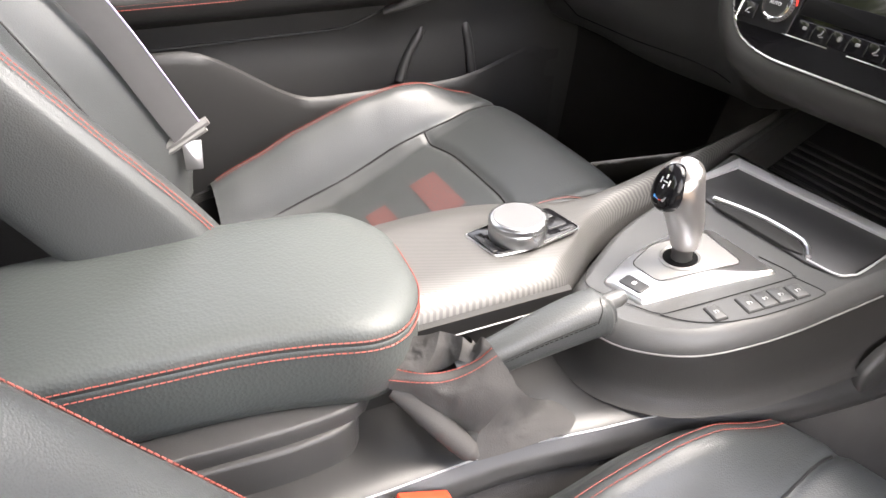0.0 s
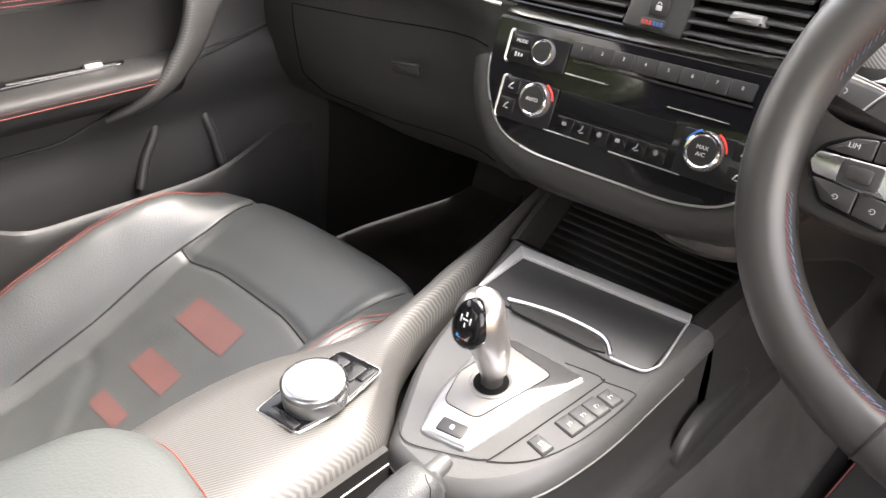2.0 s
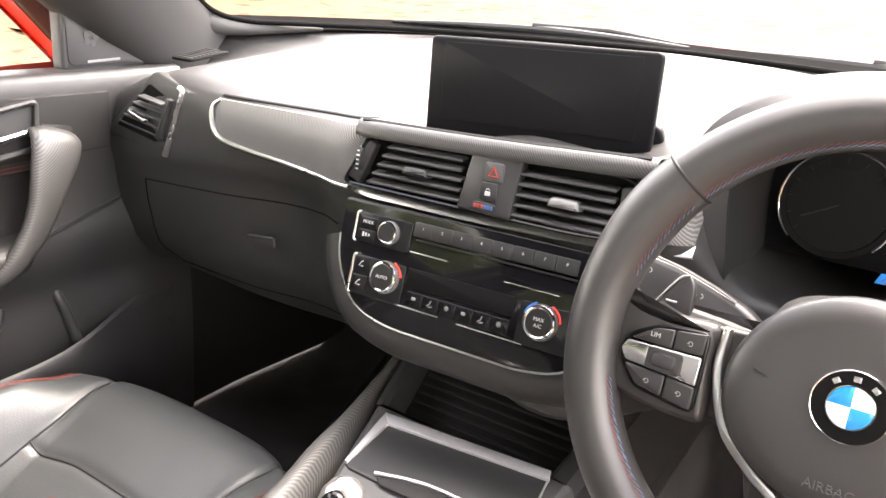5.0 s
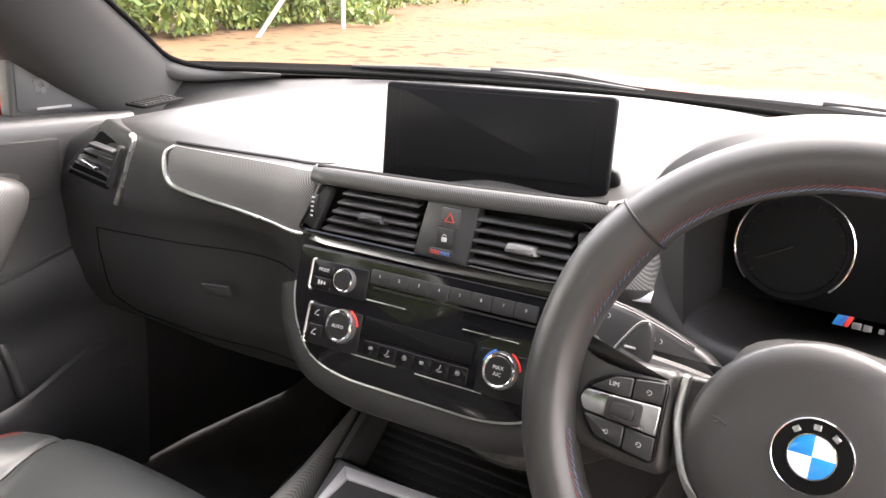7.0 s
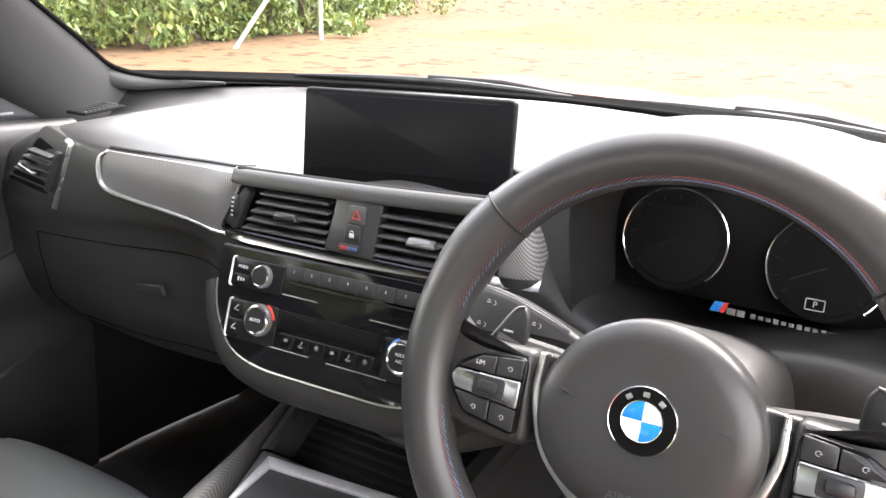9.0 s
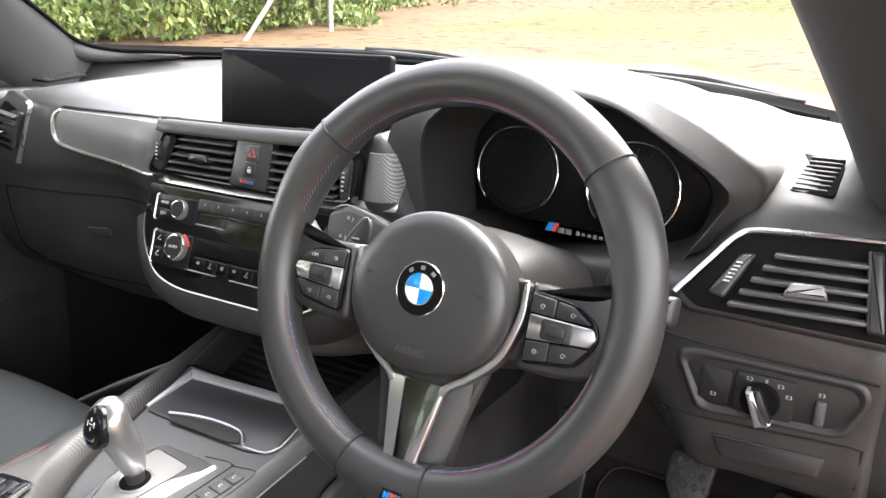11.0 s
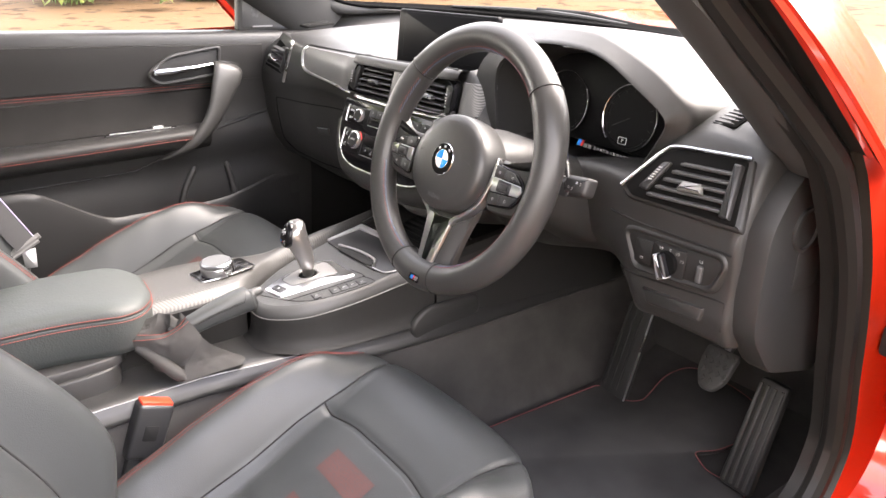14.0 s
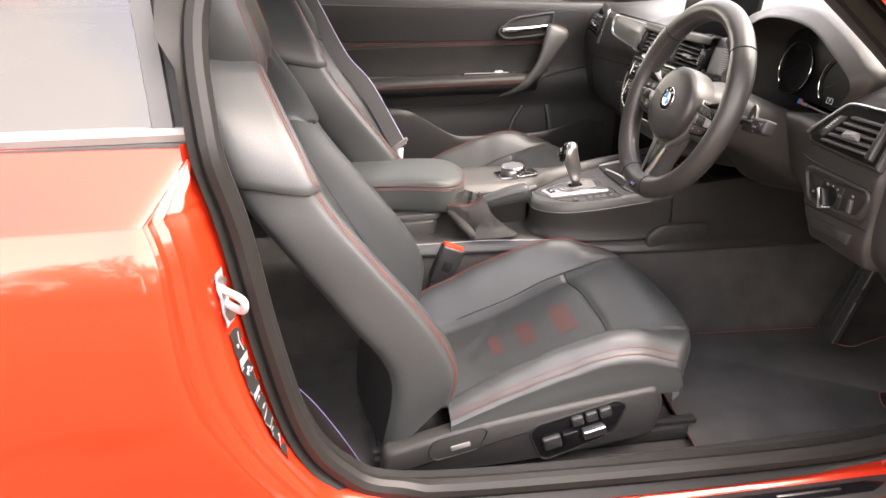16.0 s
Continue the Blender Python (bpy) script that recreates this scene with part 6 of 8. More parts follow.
for y in np.linspace(-0.70, 0.76, 44):
    w = CONSOLE_W(y)
    zt = 0.433
    rows.append(spline([(-0.17, y, 0.26), (-0.155, y, 0.38), (-0.14, y, zt - 0.01), (-0.12, y, zt), (w - 0.05, y, zt), (w - 0.012, y, zt - 0.003), (w, y, zt - 0.012), (w + 0.006, y, 0.412), (w + 0.008, y, 0.398), (w - 0.02, y, 0.385)], 34))
g.grid(rows)
part("lower_body", g, CONSOLE, con, "black lower console body")
g = Geo()
g.tube([max((Vector(p) for p in r if p[0] > 0), key=lambda p: p.x + p.z) for r in rows if r[0][1] < -0.10], 0.0010, 6)
part("edge_line", g, FRAME, con, "pale edge of the console")
# open bin ahead of the lid, between two rails
def bin_left(y):
    return -0.130 - 0.292 * (y - 0.142)


def bin_right(y):
    return 0.139 + 0.06 * (y - 0.142)


for name, prof, y1, mt, lb in (
        ("bin_rail", lambda y, z: [(bin_right(y) - 0.040, z - 0.055), (bin_right(y) - 0.034, z - 0.006), (bin_right(y) - 0.028, z), (bin_right(y) - 0.012, z - 0.002), (bin_right(y) - 0.001, z - 0.014), (bin_right(y) + 0.003, z - 0.05), (bin_right(y) + 0.006, 0.45), (bin_right(y) + 0.008, 0.398)], 0.62, CONSOLE, "dark rail and side of the console"),
        ("bin_rail", lambda y, z: [(bin_left(y) + 0.024, z - 0.055), (bin_left(y) + 0.018, z - 0.005), (bin_left(y) + 0.012, z), (bin_left(y) + 0.002, z - 0.003), (bin_left(y) - 0.002, z - 0.03)], 0.42, PLASTIC, "dark inner rail of the bin")):
    g = Geo()
    g.grid([[(x, y, z) for x, z in prof(y, pod_z(0, min(y, 0.34)))] for y in np.linspace(0.150, y1, 24)])
    part(name, g, mt, con, lb)
g = Geo()
g.grid([[(x, y, pod_z(0, y) - 0.050) for x in np.linspace(bin_left(y), bin_right(y) - 0.03, 6)] for y in np.linspace(0.150, 0.42, 10)] + [[(x, 0.42, pod_z(0, 0.42) + dz) for x in np.linspace(bin_left(0.42), bin_right(0.42), 6)] for dz in (0.03, 0.12)])
bf = part("bin_floor", g, BLACK, con, "black floor of the open bin")
for k in range(9):
    g = Geo()
    y = 0.178 + 0.018 * k
    g.box((bin_right(y) - bin_left(y) - 0.070, 0.006, 0.004), ((bin_right(y) + bin_left(y)) / 2 - 0.008, y, pod_z(0, y) - 0.048), 0.0015)
    part("bin_rib", g, RUBBER, bf)
# knee pad on the tunnel side
g = Geo()
g.plate(rounded([(0.07, 0.402), (0.21, 0.404), (0.235, 0.432), (0.225, 0.465), (0.10, 0.466), (0.065, 0.44)], 0.022, 6), 0.012, 0.006, Matrix(((0, 0, 1, 0.144), (1, 0, 0, 0.02), (0, 1, 0, 0), (0, 0, 0, 1))) @ pose(0, 0, 0, 0, 0, 0))
part("knee_pad", g, PLASTIC_GREY, con, "padded knee rest")


def on_pod(x, y, lift=0.0, turn=0.0):
    return Matrix.Translation((x, y, pod_z(x, y) + lift)) @ pose(0, 0, 0, math.degrees(math.atan(0.125)), 0, turn)


# selector gate
gate = thing("selector_gate", "silver triangular gear selector plate", "selector plate", on_pod(0.012, -0.05, -0.002))
g = Geo()
g.plate(rounded([(-0.010, -0.087), (0.037, -0.077), (0.052, 0.010), (0.067, 0.064), (-0.022, 0.062), (-0.041, 0.032), (-0.031, -0.043)], [0.006, 0.006, 0.03, 0.006, 0.008, 0.012, 0.03]), 0.0055, 0.0045)
part("plate", g, PALE, gate, "pale satin silver plate")
g = Geo()
g.plate(rounded([(-0.016, -0.048), (0.021, -0.044), (0.040, 0.044), (-0.022, 0.050), (-0.031, -0.010)], 0.008), 0.002, 0.0008, Matrix.Translation((0, 0, 0.0040)))
part("inlay", g, GREYPLATE, gate, "grey inlay")
g = Geo()
g.tube([(*p, 0.0058) for p in rounded([(-0.016, -0.048), (0.021, -0.044), (0.040, 0.044), (-0.022, 0.050), (-0.031, -0.010)], 0.008)], 0.0006, 5, True)
part("inlay_gap", g, BLACK, gate)
g = Geo()
g.plate(rect(0.027, 0.016, 0.003), 0.0025, 0.001, Matrix.Translation((0.012, -0.066, 0.0045)) @ pose(0, 0, 0, 0, 0, 12))
lb = part("rocker_button", g, KEY, gate, "black rocker button")
g = Geo()
g.plate(rect(0.004, 0.005, 0.001), 0.0006, 0.0002, Matrix.Translation((0.012, -0.066, 0.0070)) @ pose(0, 0, 0, 0, 0, 12))
part("button_mark", g, WHITE, lb)
# gear selector
lever = thing("gear_selector", "satin silver gear selector with a gloss black cap", "gear selector", on_pod(0.019, -0.052, 0.004))
g = Geo()
g.lathe([(0.0215, -0.001), (0.0215, 0.0010), (0.0195, 0.0022), (0.0175, 0.0010), (0.0170, -0.002)], 36, Matrix.Translation((-0.005, 0.0, 0.0)))
part("collar", g, GREYKEY, lever, "grey collar round the shaft")
# flat near-black disc paints the shade of the hole round the shaft
g = Geo()
g.lathe([(0.0172, 0.0), (0.0172, 0.0008), (0.0, 0.0009)], 32, Matrix.Translation((-0.005, 0.0, 0.0)))
part("hole_shade_disc", g, VOID, lever)
g = Geo()
rows = []
for x, y, z, rx, ry in ((-.005, 0.001, -0.004, .0105, .0105), (-.0045, 0.0015, 0.013, .0105, .0105), (-.004, 0.0015, .0145, .0128, .0122), (-.003, 0.001, .018, .0140, .0132), (-.003, 0.0, .032, .0165, .0155), (-.003, -0.003, .050, .0195, .0180), (-.004, -0.007, .066, .0215, .020), (-.006, -0.010, .080, .0235, .022), (-.007, -0.010, .092, .0235, .021), (-.007, -0.007, .101, .021, .018), (-.007, -0.004, .107, .016, .013), (-.007, -0.002, .110, .008, .007)):
    rows.append([(x + rx * math.cos(a), y + ry * math.sin(a), z) for a in np.linspace(0, 6.283, 28, endpoint=False)])
g.grid(rows, close=True)
g.add(rows[-1], [tuple(range(28))])
part("knob", g, SHIFT, lever, "satin silver knob", angle=70)
CAPM = Matrix.Translation((-0.006, -0.0265, 0.0875)) @ pose(0, 0, 0, 66, 0, 0)
g = Geo()
rows = []
for s, z in ((1.0, -0.006), (1.0, 0.0), (0.92, 0.003), (0.7, 0.0055), (0.35, 0.0068)):
    rows.append([(0.0178 * s * math.cos(a), (0.0235 + 0.003 * math.sin(a)) * s * math.sin(a), z) for a in np.linspace(0, 6.283, 28, endpoint=False)])
g.grid(rows, close=True)
g.add(rows[-1], [tuple(range(28))])
cp = part("cap", g, GLOSS, lever, "gloss black cap with white shift pattern", angle=70)
g = Geo()
for x, y, w, h in ((0, 0.008, 0.006, 0.0015), (-0.005, 0.008, 0.0015, 0.006), (0.005, 0.008, 0.0015, 0.006), (0, 0.013, 0.0015, 0.004), (0, 0.003, 0.0015, 0.004)):
    g.box((w, h, 0.0008), (x, y, 0.0066), 0.0002)
part("shift_pattern", g, WHITE, cp)
for k, mt in enumerate((SKYBLUE, BLUEMARK, REDMARK, SILVER)):
    g = Geo()
    x = -0.007 + 0.0035 * k
    g.plate([(x, -0.010), (x + 0.003, -0.010), (x + 0.0045, -0.0045), (x + 0.0015, -0.0045)], 0.0012, 0.0001, Matrix.Translation((0, 0, 0.0052)))
    part("cap_stripe", g, mt, cp)
cp.matrix_local = CAPM
# keys beside the selector
for x, y, w, h in ((0.0925, -0.0765, 0.0185, 0.0120), (0.0985, -0.0425, 0.0205, 0.0150), (0.1012, -0.0262, 0.0205, 0.0150), (0.1040, -0.0099, 0.0205, 0.0150), (0.1075, 0.0075, 0.0180, 0.0135)):
    kb = thing("console_button", "small square grey console button", "button", on_pod(x, y, -0.0018, -9), "console buttons")
    g = Geo()
    g.plate(rect(w, h, 0.0015), 0.0030, 0.0007)
    part("cap", g, SURROUND, kb)
    g = Geo()
    g.plate(rect(w + 0.0026, h + 0.0020, 0.0015, 0.0004, -0.0004), 0.0021, 0.0002)
    part("gap", g, BLACK, kb)
    g = Geo()
    g.box((0.0042, 0.0008, 0.0004), (0, -0.0012, 0.0031), 0.0001)
    g.tube([(0.0016 * math.cos(a), 0.0012 + 0.0016 * math.sin(a), 0.0031) for a in np.linspace(0.4, 5, 9)], 0.0003, 4)
    part("button_mark", g, GREYPRINT, kb)
for line in ([(-0.020, -0.140), (-0.006, -0.150), (0.011, -0.149), (0.052, -0.130), (0.066, -0.121), (0.072, -0.105), (0.090, 0.012), (0.088, 0.022), (0.080, 0.024), (0.049, 0.018)],
             [(0.069, -0.121), (0.088, -0.106), (0.104, -0.084), (0.116, -0.050), (0.122, -0.010), (0.124, 0.018), (0.120, 0.027), (0.091, 0.021)]):
    g = Geo()
    g.tube([(p.x, p.y, pod_z(p.x, p.y) + 0.0001) for p in spline([(x, y, 0) for x, y in line], 50)], 0.0006, 5)
    part("panel_seam", g, BLACK, con, "fine gap between console panels")

# storage lid and bin
tray = thing("storage_lid", "dark sliding storage lid with a silver frame", "storage lid", on_pod(0.012, 0.095, -0.001))
g = Geo()
lid = rounded([(-0.101, -0.050), (0.078, -0.050), (0.106, -0.036), (0.098, 0.052), (-0.112, 0.036)], [0.008, 0.03, 0.012, 0.004, 0.004])
g.plate(lid, 0.004, 0.001)
part("lid", g, KEY, tray, "smooth dark lid")
g = Geo()
g.plate([(-0.115, 0.042), (0.097, 0.058), (0.101, 0.045), (-0.100, 0.027)], 0.005, 0.0012, Matrix.Translation((0, 0, 0.003)))
g.plate([(-0.115, 0.042), (-0.100, 0.027), (-0.1005, -0.046), (-0.1045, -0.046)], 0.005, 0.0008, Matrix.Translation((0, 0, 0.0025)))
g.tube([(*p, 0.004) for p in spline([(0.099, 0.046), (0.108, -0.016), (0.107, -0.030), (0.098, -0.042), (0.067, -0.046)], 30)], 0.0012, 6)
part("silver_frame", g, FRAME, tray, "satin silver lid frame")
g = Geo()
slot = rounded([(-0.060, -0.046), (-0.030, -0.036), (0.0, -0.030), (0.036, -0.029), (0.052, -0.034), (0.062, -0.045), (0.046, -0.050), (-0.050, -0.054)], 0.004)
g.plate(slot, 0.003, 0.001, Matrix.Translation((0, 0, 0.0035)))
hs = part("handle_slot", g, BLACK, tray)
g = Geo()
g.tube([(*p, 0.006) for p in spline([(-0.064, -0.043), (-0.030, -0.033), (0.0, -0.0275), (0.036, -0.0265), (0.053, -0.031), (0.067, -0.044)], 30)], 0.0026, 8)
part("handle_edge", g, SILVER, hs, "bright handle edge")
# rotary controller
SHIFT_TOP = mat("pale_touch_pad", (0.10, 0.103, 0.106), 0.45, metal=0.2, vary=0.04)
knob = thing("rotary_controller", "silver-topped rotary controller with black keys", "rotary controller", Matrix.Translation((-0.078, -0.188, 0.534)) @ pose(0, 0, 0, 3, 0, 0))
g = Geo()
g.plate(rounded([(-0.026, -0.046), (0.022, -0.037), (0.027, 0.0), (0.016, 0.066), (-0.033, 0.058), (-0.034, 0.0)], [0.004, 0.004, 0.02, 0.006, 0.006, 0.02]), 0.004, 0.0015)
bp = part("base_plate", g, GLOSS, knob, "gloss black base")
g = Geo()
g.tube([(*p, 0.0015) for p in rounded([(-0.026, -0.046), (0.022, -0.037), (0.027, 0.0), (0.016, 0.066), (-0.033, 0.058), (-0.034, 0.0)], [0.004, 0.004, 0.02, 0.006, 0.006, 0.02])], 0.0014, 6, True)
part("base_edge", g, SILVER, bp)
g = Geo()
g.lathe([(0.0290, 0.003), (0.0300, 0.004), (0.0300, 0.016), (0.0290, 0.0180), (0.0300, 0.0190), (0.0300, 0.0235), (0.0285, 0.0255), (0.0265, 0.0262)], 56)
kn2 = part("knob_body", g, SATIN, knob, "brushed silver knob")
g = Geo()
g.lathe([(0.0262, 0.0258), (0.0255, 0.0266), (0.012, 0.0264), (0.0, 0.0263)], 56)
part("touch_top", g, SHIFT_TOP, kn2, "pale touch surface")
for (cx, cy, w, h) in ((-0.017, 0.042, 0.017, 0.022), (0.002, 0.044, 0.017, 0.024), (0.0145, 0.050, 0.008, 0.020), (-0.002, -0.036, 0.036, 0.010)):
    g = Geo()
    g.plate(rect(w, h, 0.002, cx, cy), 0.0016, 0.0006, Matrix.Translation((0, 0, 0.0038)) @ pose(0, 0, 0, 0, 0, 4))
    part("menu_key", g, GLOSSKEY, knob)

# ---- armrest ----
arm = thing("armrest", "padded black leather centre armrest with red stitching", "armrest", pose(-0.066, -0.52, 0.535))
AO = rounded([(-0.104, -0.16), (0.070, -0.16), (0.084, 0.05), (0.114, 0.148), (0.055, 0.196), (-0.045, 0.206), (-0.092, 0.178), (-0.108, 0.02)], [0.03, 0.03, 0.10, 0.045, 0.06, 0.05, 0.05, 0.1], 7)


def arm_ring(s, z):
    return [(p.x * s, 0.02 + (p.y - 0.02) * s, z + 0.012 * smooth_arm(0.02 + (p.y - 0.02) * s)) for p in AO]


def smooth_arm(y):
    return -max(0.0, (y - 0.10) / 0.1) ** 2 * 0.7


g = Geo()
rows = [arm_ring(s, z) for s, z in ((0.86, -0.052), (0.94, -0.048), (0.985, -0.036), (1.0, -0.015), (1.0, 0.012), (0.998, 0.0145), (0.990, 0.0150), (0.998, 0.0158), (0.996, 0.020), (0.98, 0.0255), (0.94, 0.030), (0.86, 0.033), (0.70, 0.0352), (0.45, 0.0366), (0.25, 0.0370), (0.10, 0.0372), (0.02, 0.0373))]
g.grid(rows, close=True)
g.add(rows[-1], [tuple(range(len(AO)))])
pad = part("pad", g, ARM_LEATHER, arm, "black grained leather pad", angle=70)
g = Geo()
for z, s in ((0.0095, 1.004), (0.0195, 1.001)):
    P = arm_ring(s, z)
    g.dashes([Vector(p) for p in P[8:-8]], 0.0008, 0.0050, 0.78)
part("stitching", g, REDTHREAD, pad)
g = Geo()
g.plate(rounded([(-0.10, -0.17), (0.095, -0.17), (0.105, 0.06), (0.10, 0.13), (-0.08, 0.165), (-0.11, 0.10)], 0.03), 0.016, 0.003, Matrix.Translation((0, 0, -0.066)))
part("box_lid", g, PLASTIC, arm, "dark lid edge under the pad")
g = Geo()
g.plate(rounded([(-0.10, -0.17), (0.10, -0.17), (0.112, 0.06), (0.105, 0.118), (-0.08, 0.15), (-0.11, 0.10)], 0.03), 0.06, 0.004, Matrix.Translation((0, 0, -0.126)))
part("storage_box", g, PLASTIC_GREY, arm)

# ---- handbrake ----
hb = thing("handbrake", "leather handbrake lever with a suede gaiter", "handbrake")


def grip_ring(s, grow=0.0):
    """One section of the grip, s from its foot to its tip."""
    c = spline([(0.046, -0.325, 0.502), (0.054, -0.295, 0.512), (0.059, -0.25, 0.527), (0.062, -0.21, 0.536), (0.064, -0.180, 0.539)], 41)[int(round(s * 40))]
    w = (0.0125 + 0.0065 * smooth_step(0.05, 0.75, s)) * (1 - 0.35 * smooth_step(0.93, 1.0, s)) + grow
    h = (0.0155 + 0.0055 * smooth_step(0.05, 0.8, s)) * (1 - 0.35 * smooth_step(0.93, 1.0, s)) + grow
    out = []
    for b in np.linspace(0, 2 * math.pi, 28, endpoint=False):
        cb, sb = math.cos(b), math.sin(b)
        out.append(Vector((c.x + w * math.copysign(abs(cb) ** 0.75, cb), c.y - 0.30 * h * sb * smooth_step(0.6, 1.0, s), c.z + h * math.copysign(abs(sb) ** 0.75, sb))))
    return out


g = Geo()
rows = [grip_ring(s) for s in (0, 0.1, 0.2, 0.3, 0.4, 0.5, 0.6, 0.7, 0.8, 0.88, 0.93, 0.96, 0.985, 1.0)]
g.grid(rows, close=True)
g.add(rows[-1], [tuple(range(28))])
part("grip", g, LEATHER, hb, "black leather grip", angle=60)
g = Geo()
g.tube([(0.0635, -0.186, 0.545), (0.0642, -0.172, 0.548), (0.0645, -0.166, 0.549)], [0.0085, 0.0080, 0.006], 14)
part("release_button", g, SURROUND, hb, "grey release button")
seam = [grip_ring(s, 0.0003)[1] for s in np.linspace(0.25, 0.80, 24)] + [grip_ring(0.80 + 0.10 * f, 0.0003)[1 + int(round(5 * f))] for f in (0.25, 0.5, 0.75, 1.0)]
g = Geo()
g.tube(seam, 0.00045, 5)
part("grip_seam", g, BLACK, hb)
g = Geo()
g.dashes([p + Vector((0.0002, 0, -0.0022)) for p in seam], 0.0004, 0.0045)
part("grip_stitching", g, VOID, hb)

# crumpled gaiter: sheets of suede that meet along their folds
FRONT = (
    ((0.031, -0.375, 0.512), (0.049, -0.354, 0.513), (0.053, -0.331, 0.511), (0.061, -0.311, 0.521), (0.067, -0.299, 0.536)),
    ((0.031, -0.386, 0.504), (0.053, -0.356, 0.507), (0.061, -0.335, 0.508), (0.067, -0.315, 0.517), (0.071, -0.296, 0.530)),
    ((0.040, -0.374, 0.493), (0.050, -0.358, 0.495), (0.066, -0.338, 0.495), (0.076, -0.313, 0.506), (0.083, -0.283, 0.503)),
    ((0.046, -0.364, 0.489), (0.052, -0.357, 0.485), (0.065, -0.338, 0.474), (0.079, -0.318, 0.480), (0.085, -0.294, 0.486)),
    ((0.044, -0.358, 0.482), (0.049, -0.351, 0.475), (0.060, -0.335, 0.462), (0.070, -0.322, 0.456), (0.083, -0.315, 0.460)),
)
SIDE = (
    ((0.083, -0.283, 0.503), (0.083, -0.266, 0.482), (0.056, -0.221, 0.4385)),
    ((0.085, -0.294, 0.486), (0.083, -0.272, 0.464), (0.067, -0.218, 0.441)),
    ((0.083, -0.315, 0.460), (0.088, -0.283, 0.453), (0.086, -0.215, 0.441)),
    ((0.091, -0.319, 0.436), (0.095, -0.280, 0.4375), (0.096, -0.227, 0.4375)),
)
SHOULDER = (
    ((0.019, -0.350, 0.529), (0.029, -0.341, 0.535), (0.039, -0.334, 0.544)),
    ((0.024, -0.363, 0.520), (0.036, -0.353, 0.524), (0.045, -0.341, 0.529)),
    ((0.031, -0.375, 0.512), (0.041, -0.364, 0.514), (0.049, -0.354, 0.513)),
)
FOLD = (
    ((0.039, -0.334, 0.544), (0.042, -0.324, 0.540), (0.050, -0.318, 0.541)),
    ((0.045, -0.341, 0.529), (0.043, -0.326, 0.523), (0.053, -0.320, 0.532)),
    ((0.049, -0.354, 0.513), (0.043, -0.332, 0.505), (0.054, -0.323, 0.521)),
)
LAPEL = (
    ((0.050, -0.318, 0.541), (0.053, -0.320, 0.532), (0.054, -0.323, 0.521)),
    ((0.047, -0.305, 0.526), (0.053, -0.310, 0.524), (0.058, -0.316, 0.519)),
    ((0.059, -0.306, 0.544), (0.062, -0.307, 0.533), (0.061, -0.311, 0.521)),
    ((0.063, -0.302, 0.541), (0.065, -0.300, 0.538), (0.067, -0.299, 0.536)),
)


def sheet(net, n=26):
    """A soft cloth surface through a small net of points, with fine creases."""
    cols = [spline(r, n) for r in net]
    rows = list(zip(*[spline([c[k] for c in cols], n) for k in range(n)]))
    out = []
    for i, r in enumerate(rows):
        line = []
        for k, p in enumerate(r):
            inner = math.sin(math.pi * i / (n - 1)) * math.sin(math.pi * k / (n - 1))
            line.append(Vector(p) + Vector((0.6, -0.5, 0.6)) * inner * (0.0034 * noise.noise(Vector(p) * 80) + 0.0022 * abs(noise.noise(Vector(p) * 170))))
        out.append(line)
    return out


g = Geo()
for net in (FRONT, SIDE, SHOULDER, FOLD, LAPEL):
    g.grid(sheet(net))
core = [[(0.024 + a * math.cos(q), -0.310 + b * math.sin(q), z) for q in np.linspace(0, 2 * math.pi, 24, endpoint=False)] for a, b, z in ((0.030, 0.040, 0.437), (0.024, 0.030, 0.470), (0.016, 0.024, 0.500), (0.010, 0.016, 0.512))]
g.grid(core, close=True)
gaiter = part("gaiter", g, SUEDE, hb, "crumpled dark suede gaiter", angle=40)
g = Geo()
g.tube(spline([(0.034, -0.373, 0.490), (0.047, -0.360, 0.481), (0.068, -0.340, 0.461), (0.082, -0.326, 0.446), (0.089, -0.319, 0.438)], 22), [0.0075 + 0.0035 * math.sin(math.pi * k / 21) - 0.004 * max(0, k - 17) / 4 for k in range(22)], 12)
part("rolled_hem", g, SUEDE, gaiter, "rolled suede hem")
g = Geo()
for r in FRONT[:2]:
    g.dashes([p + Vector((0.0008, -0.0006, 0.0010)) for p in spline(r, 60)], 0.0006, 0.0040, 0.8)
part("stitching", g, REDTHREAD, gaiter)


# ---- seats ----
ZC = curve1([-.50, -.40, -.264, -.176, -.115, -.06, -.02, .02, .05], [.262, .272, .318, .362, .388, .410, .417, .408, .385])
ZP = curve1([-.50, -.433, -.312, -.22, -.158, -.09, -.04, 0.0, .05], [.318, .348, .404, .436, .450, .446, .432, .414, .385])
ZS = curve1([-.50, -.37, -.266, -.18, -.05, .05], [.308, .362, .398, .422, .410, .375])


def smooth(a, b, x):
    t = min(1, max(0, (x - a) / (b - a)))
    return t * t * (3 - 2 * t)


def front_y(x):
    return 0.035 - 0.085 * (abs(x) / 0.25) ** 2.6


def cushion_z(x, y):
    ax = abs(x)
    e = smooth(-0.12, 0.0, y)
    up = smooth(0.130, 0.210, ax) * (1 - 0.6 * e)
    z = ZC(y) + (ZP(y) - ZC(y)) * up + 0.004 * (1 - (ax / 0.15) ** 2 if ax < 0.15 else 0)
    z -= (ZP(y) - ZS(y) + 0.006) * smooth(0.212, 0.25, ax) ** 1.5
    return z + 0.0025 * noise.noise((x * 22, y * 22, 3.1)) * smooth(-0.14, -0.22, y)


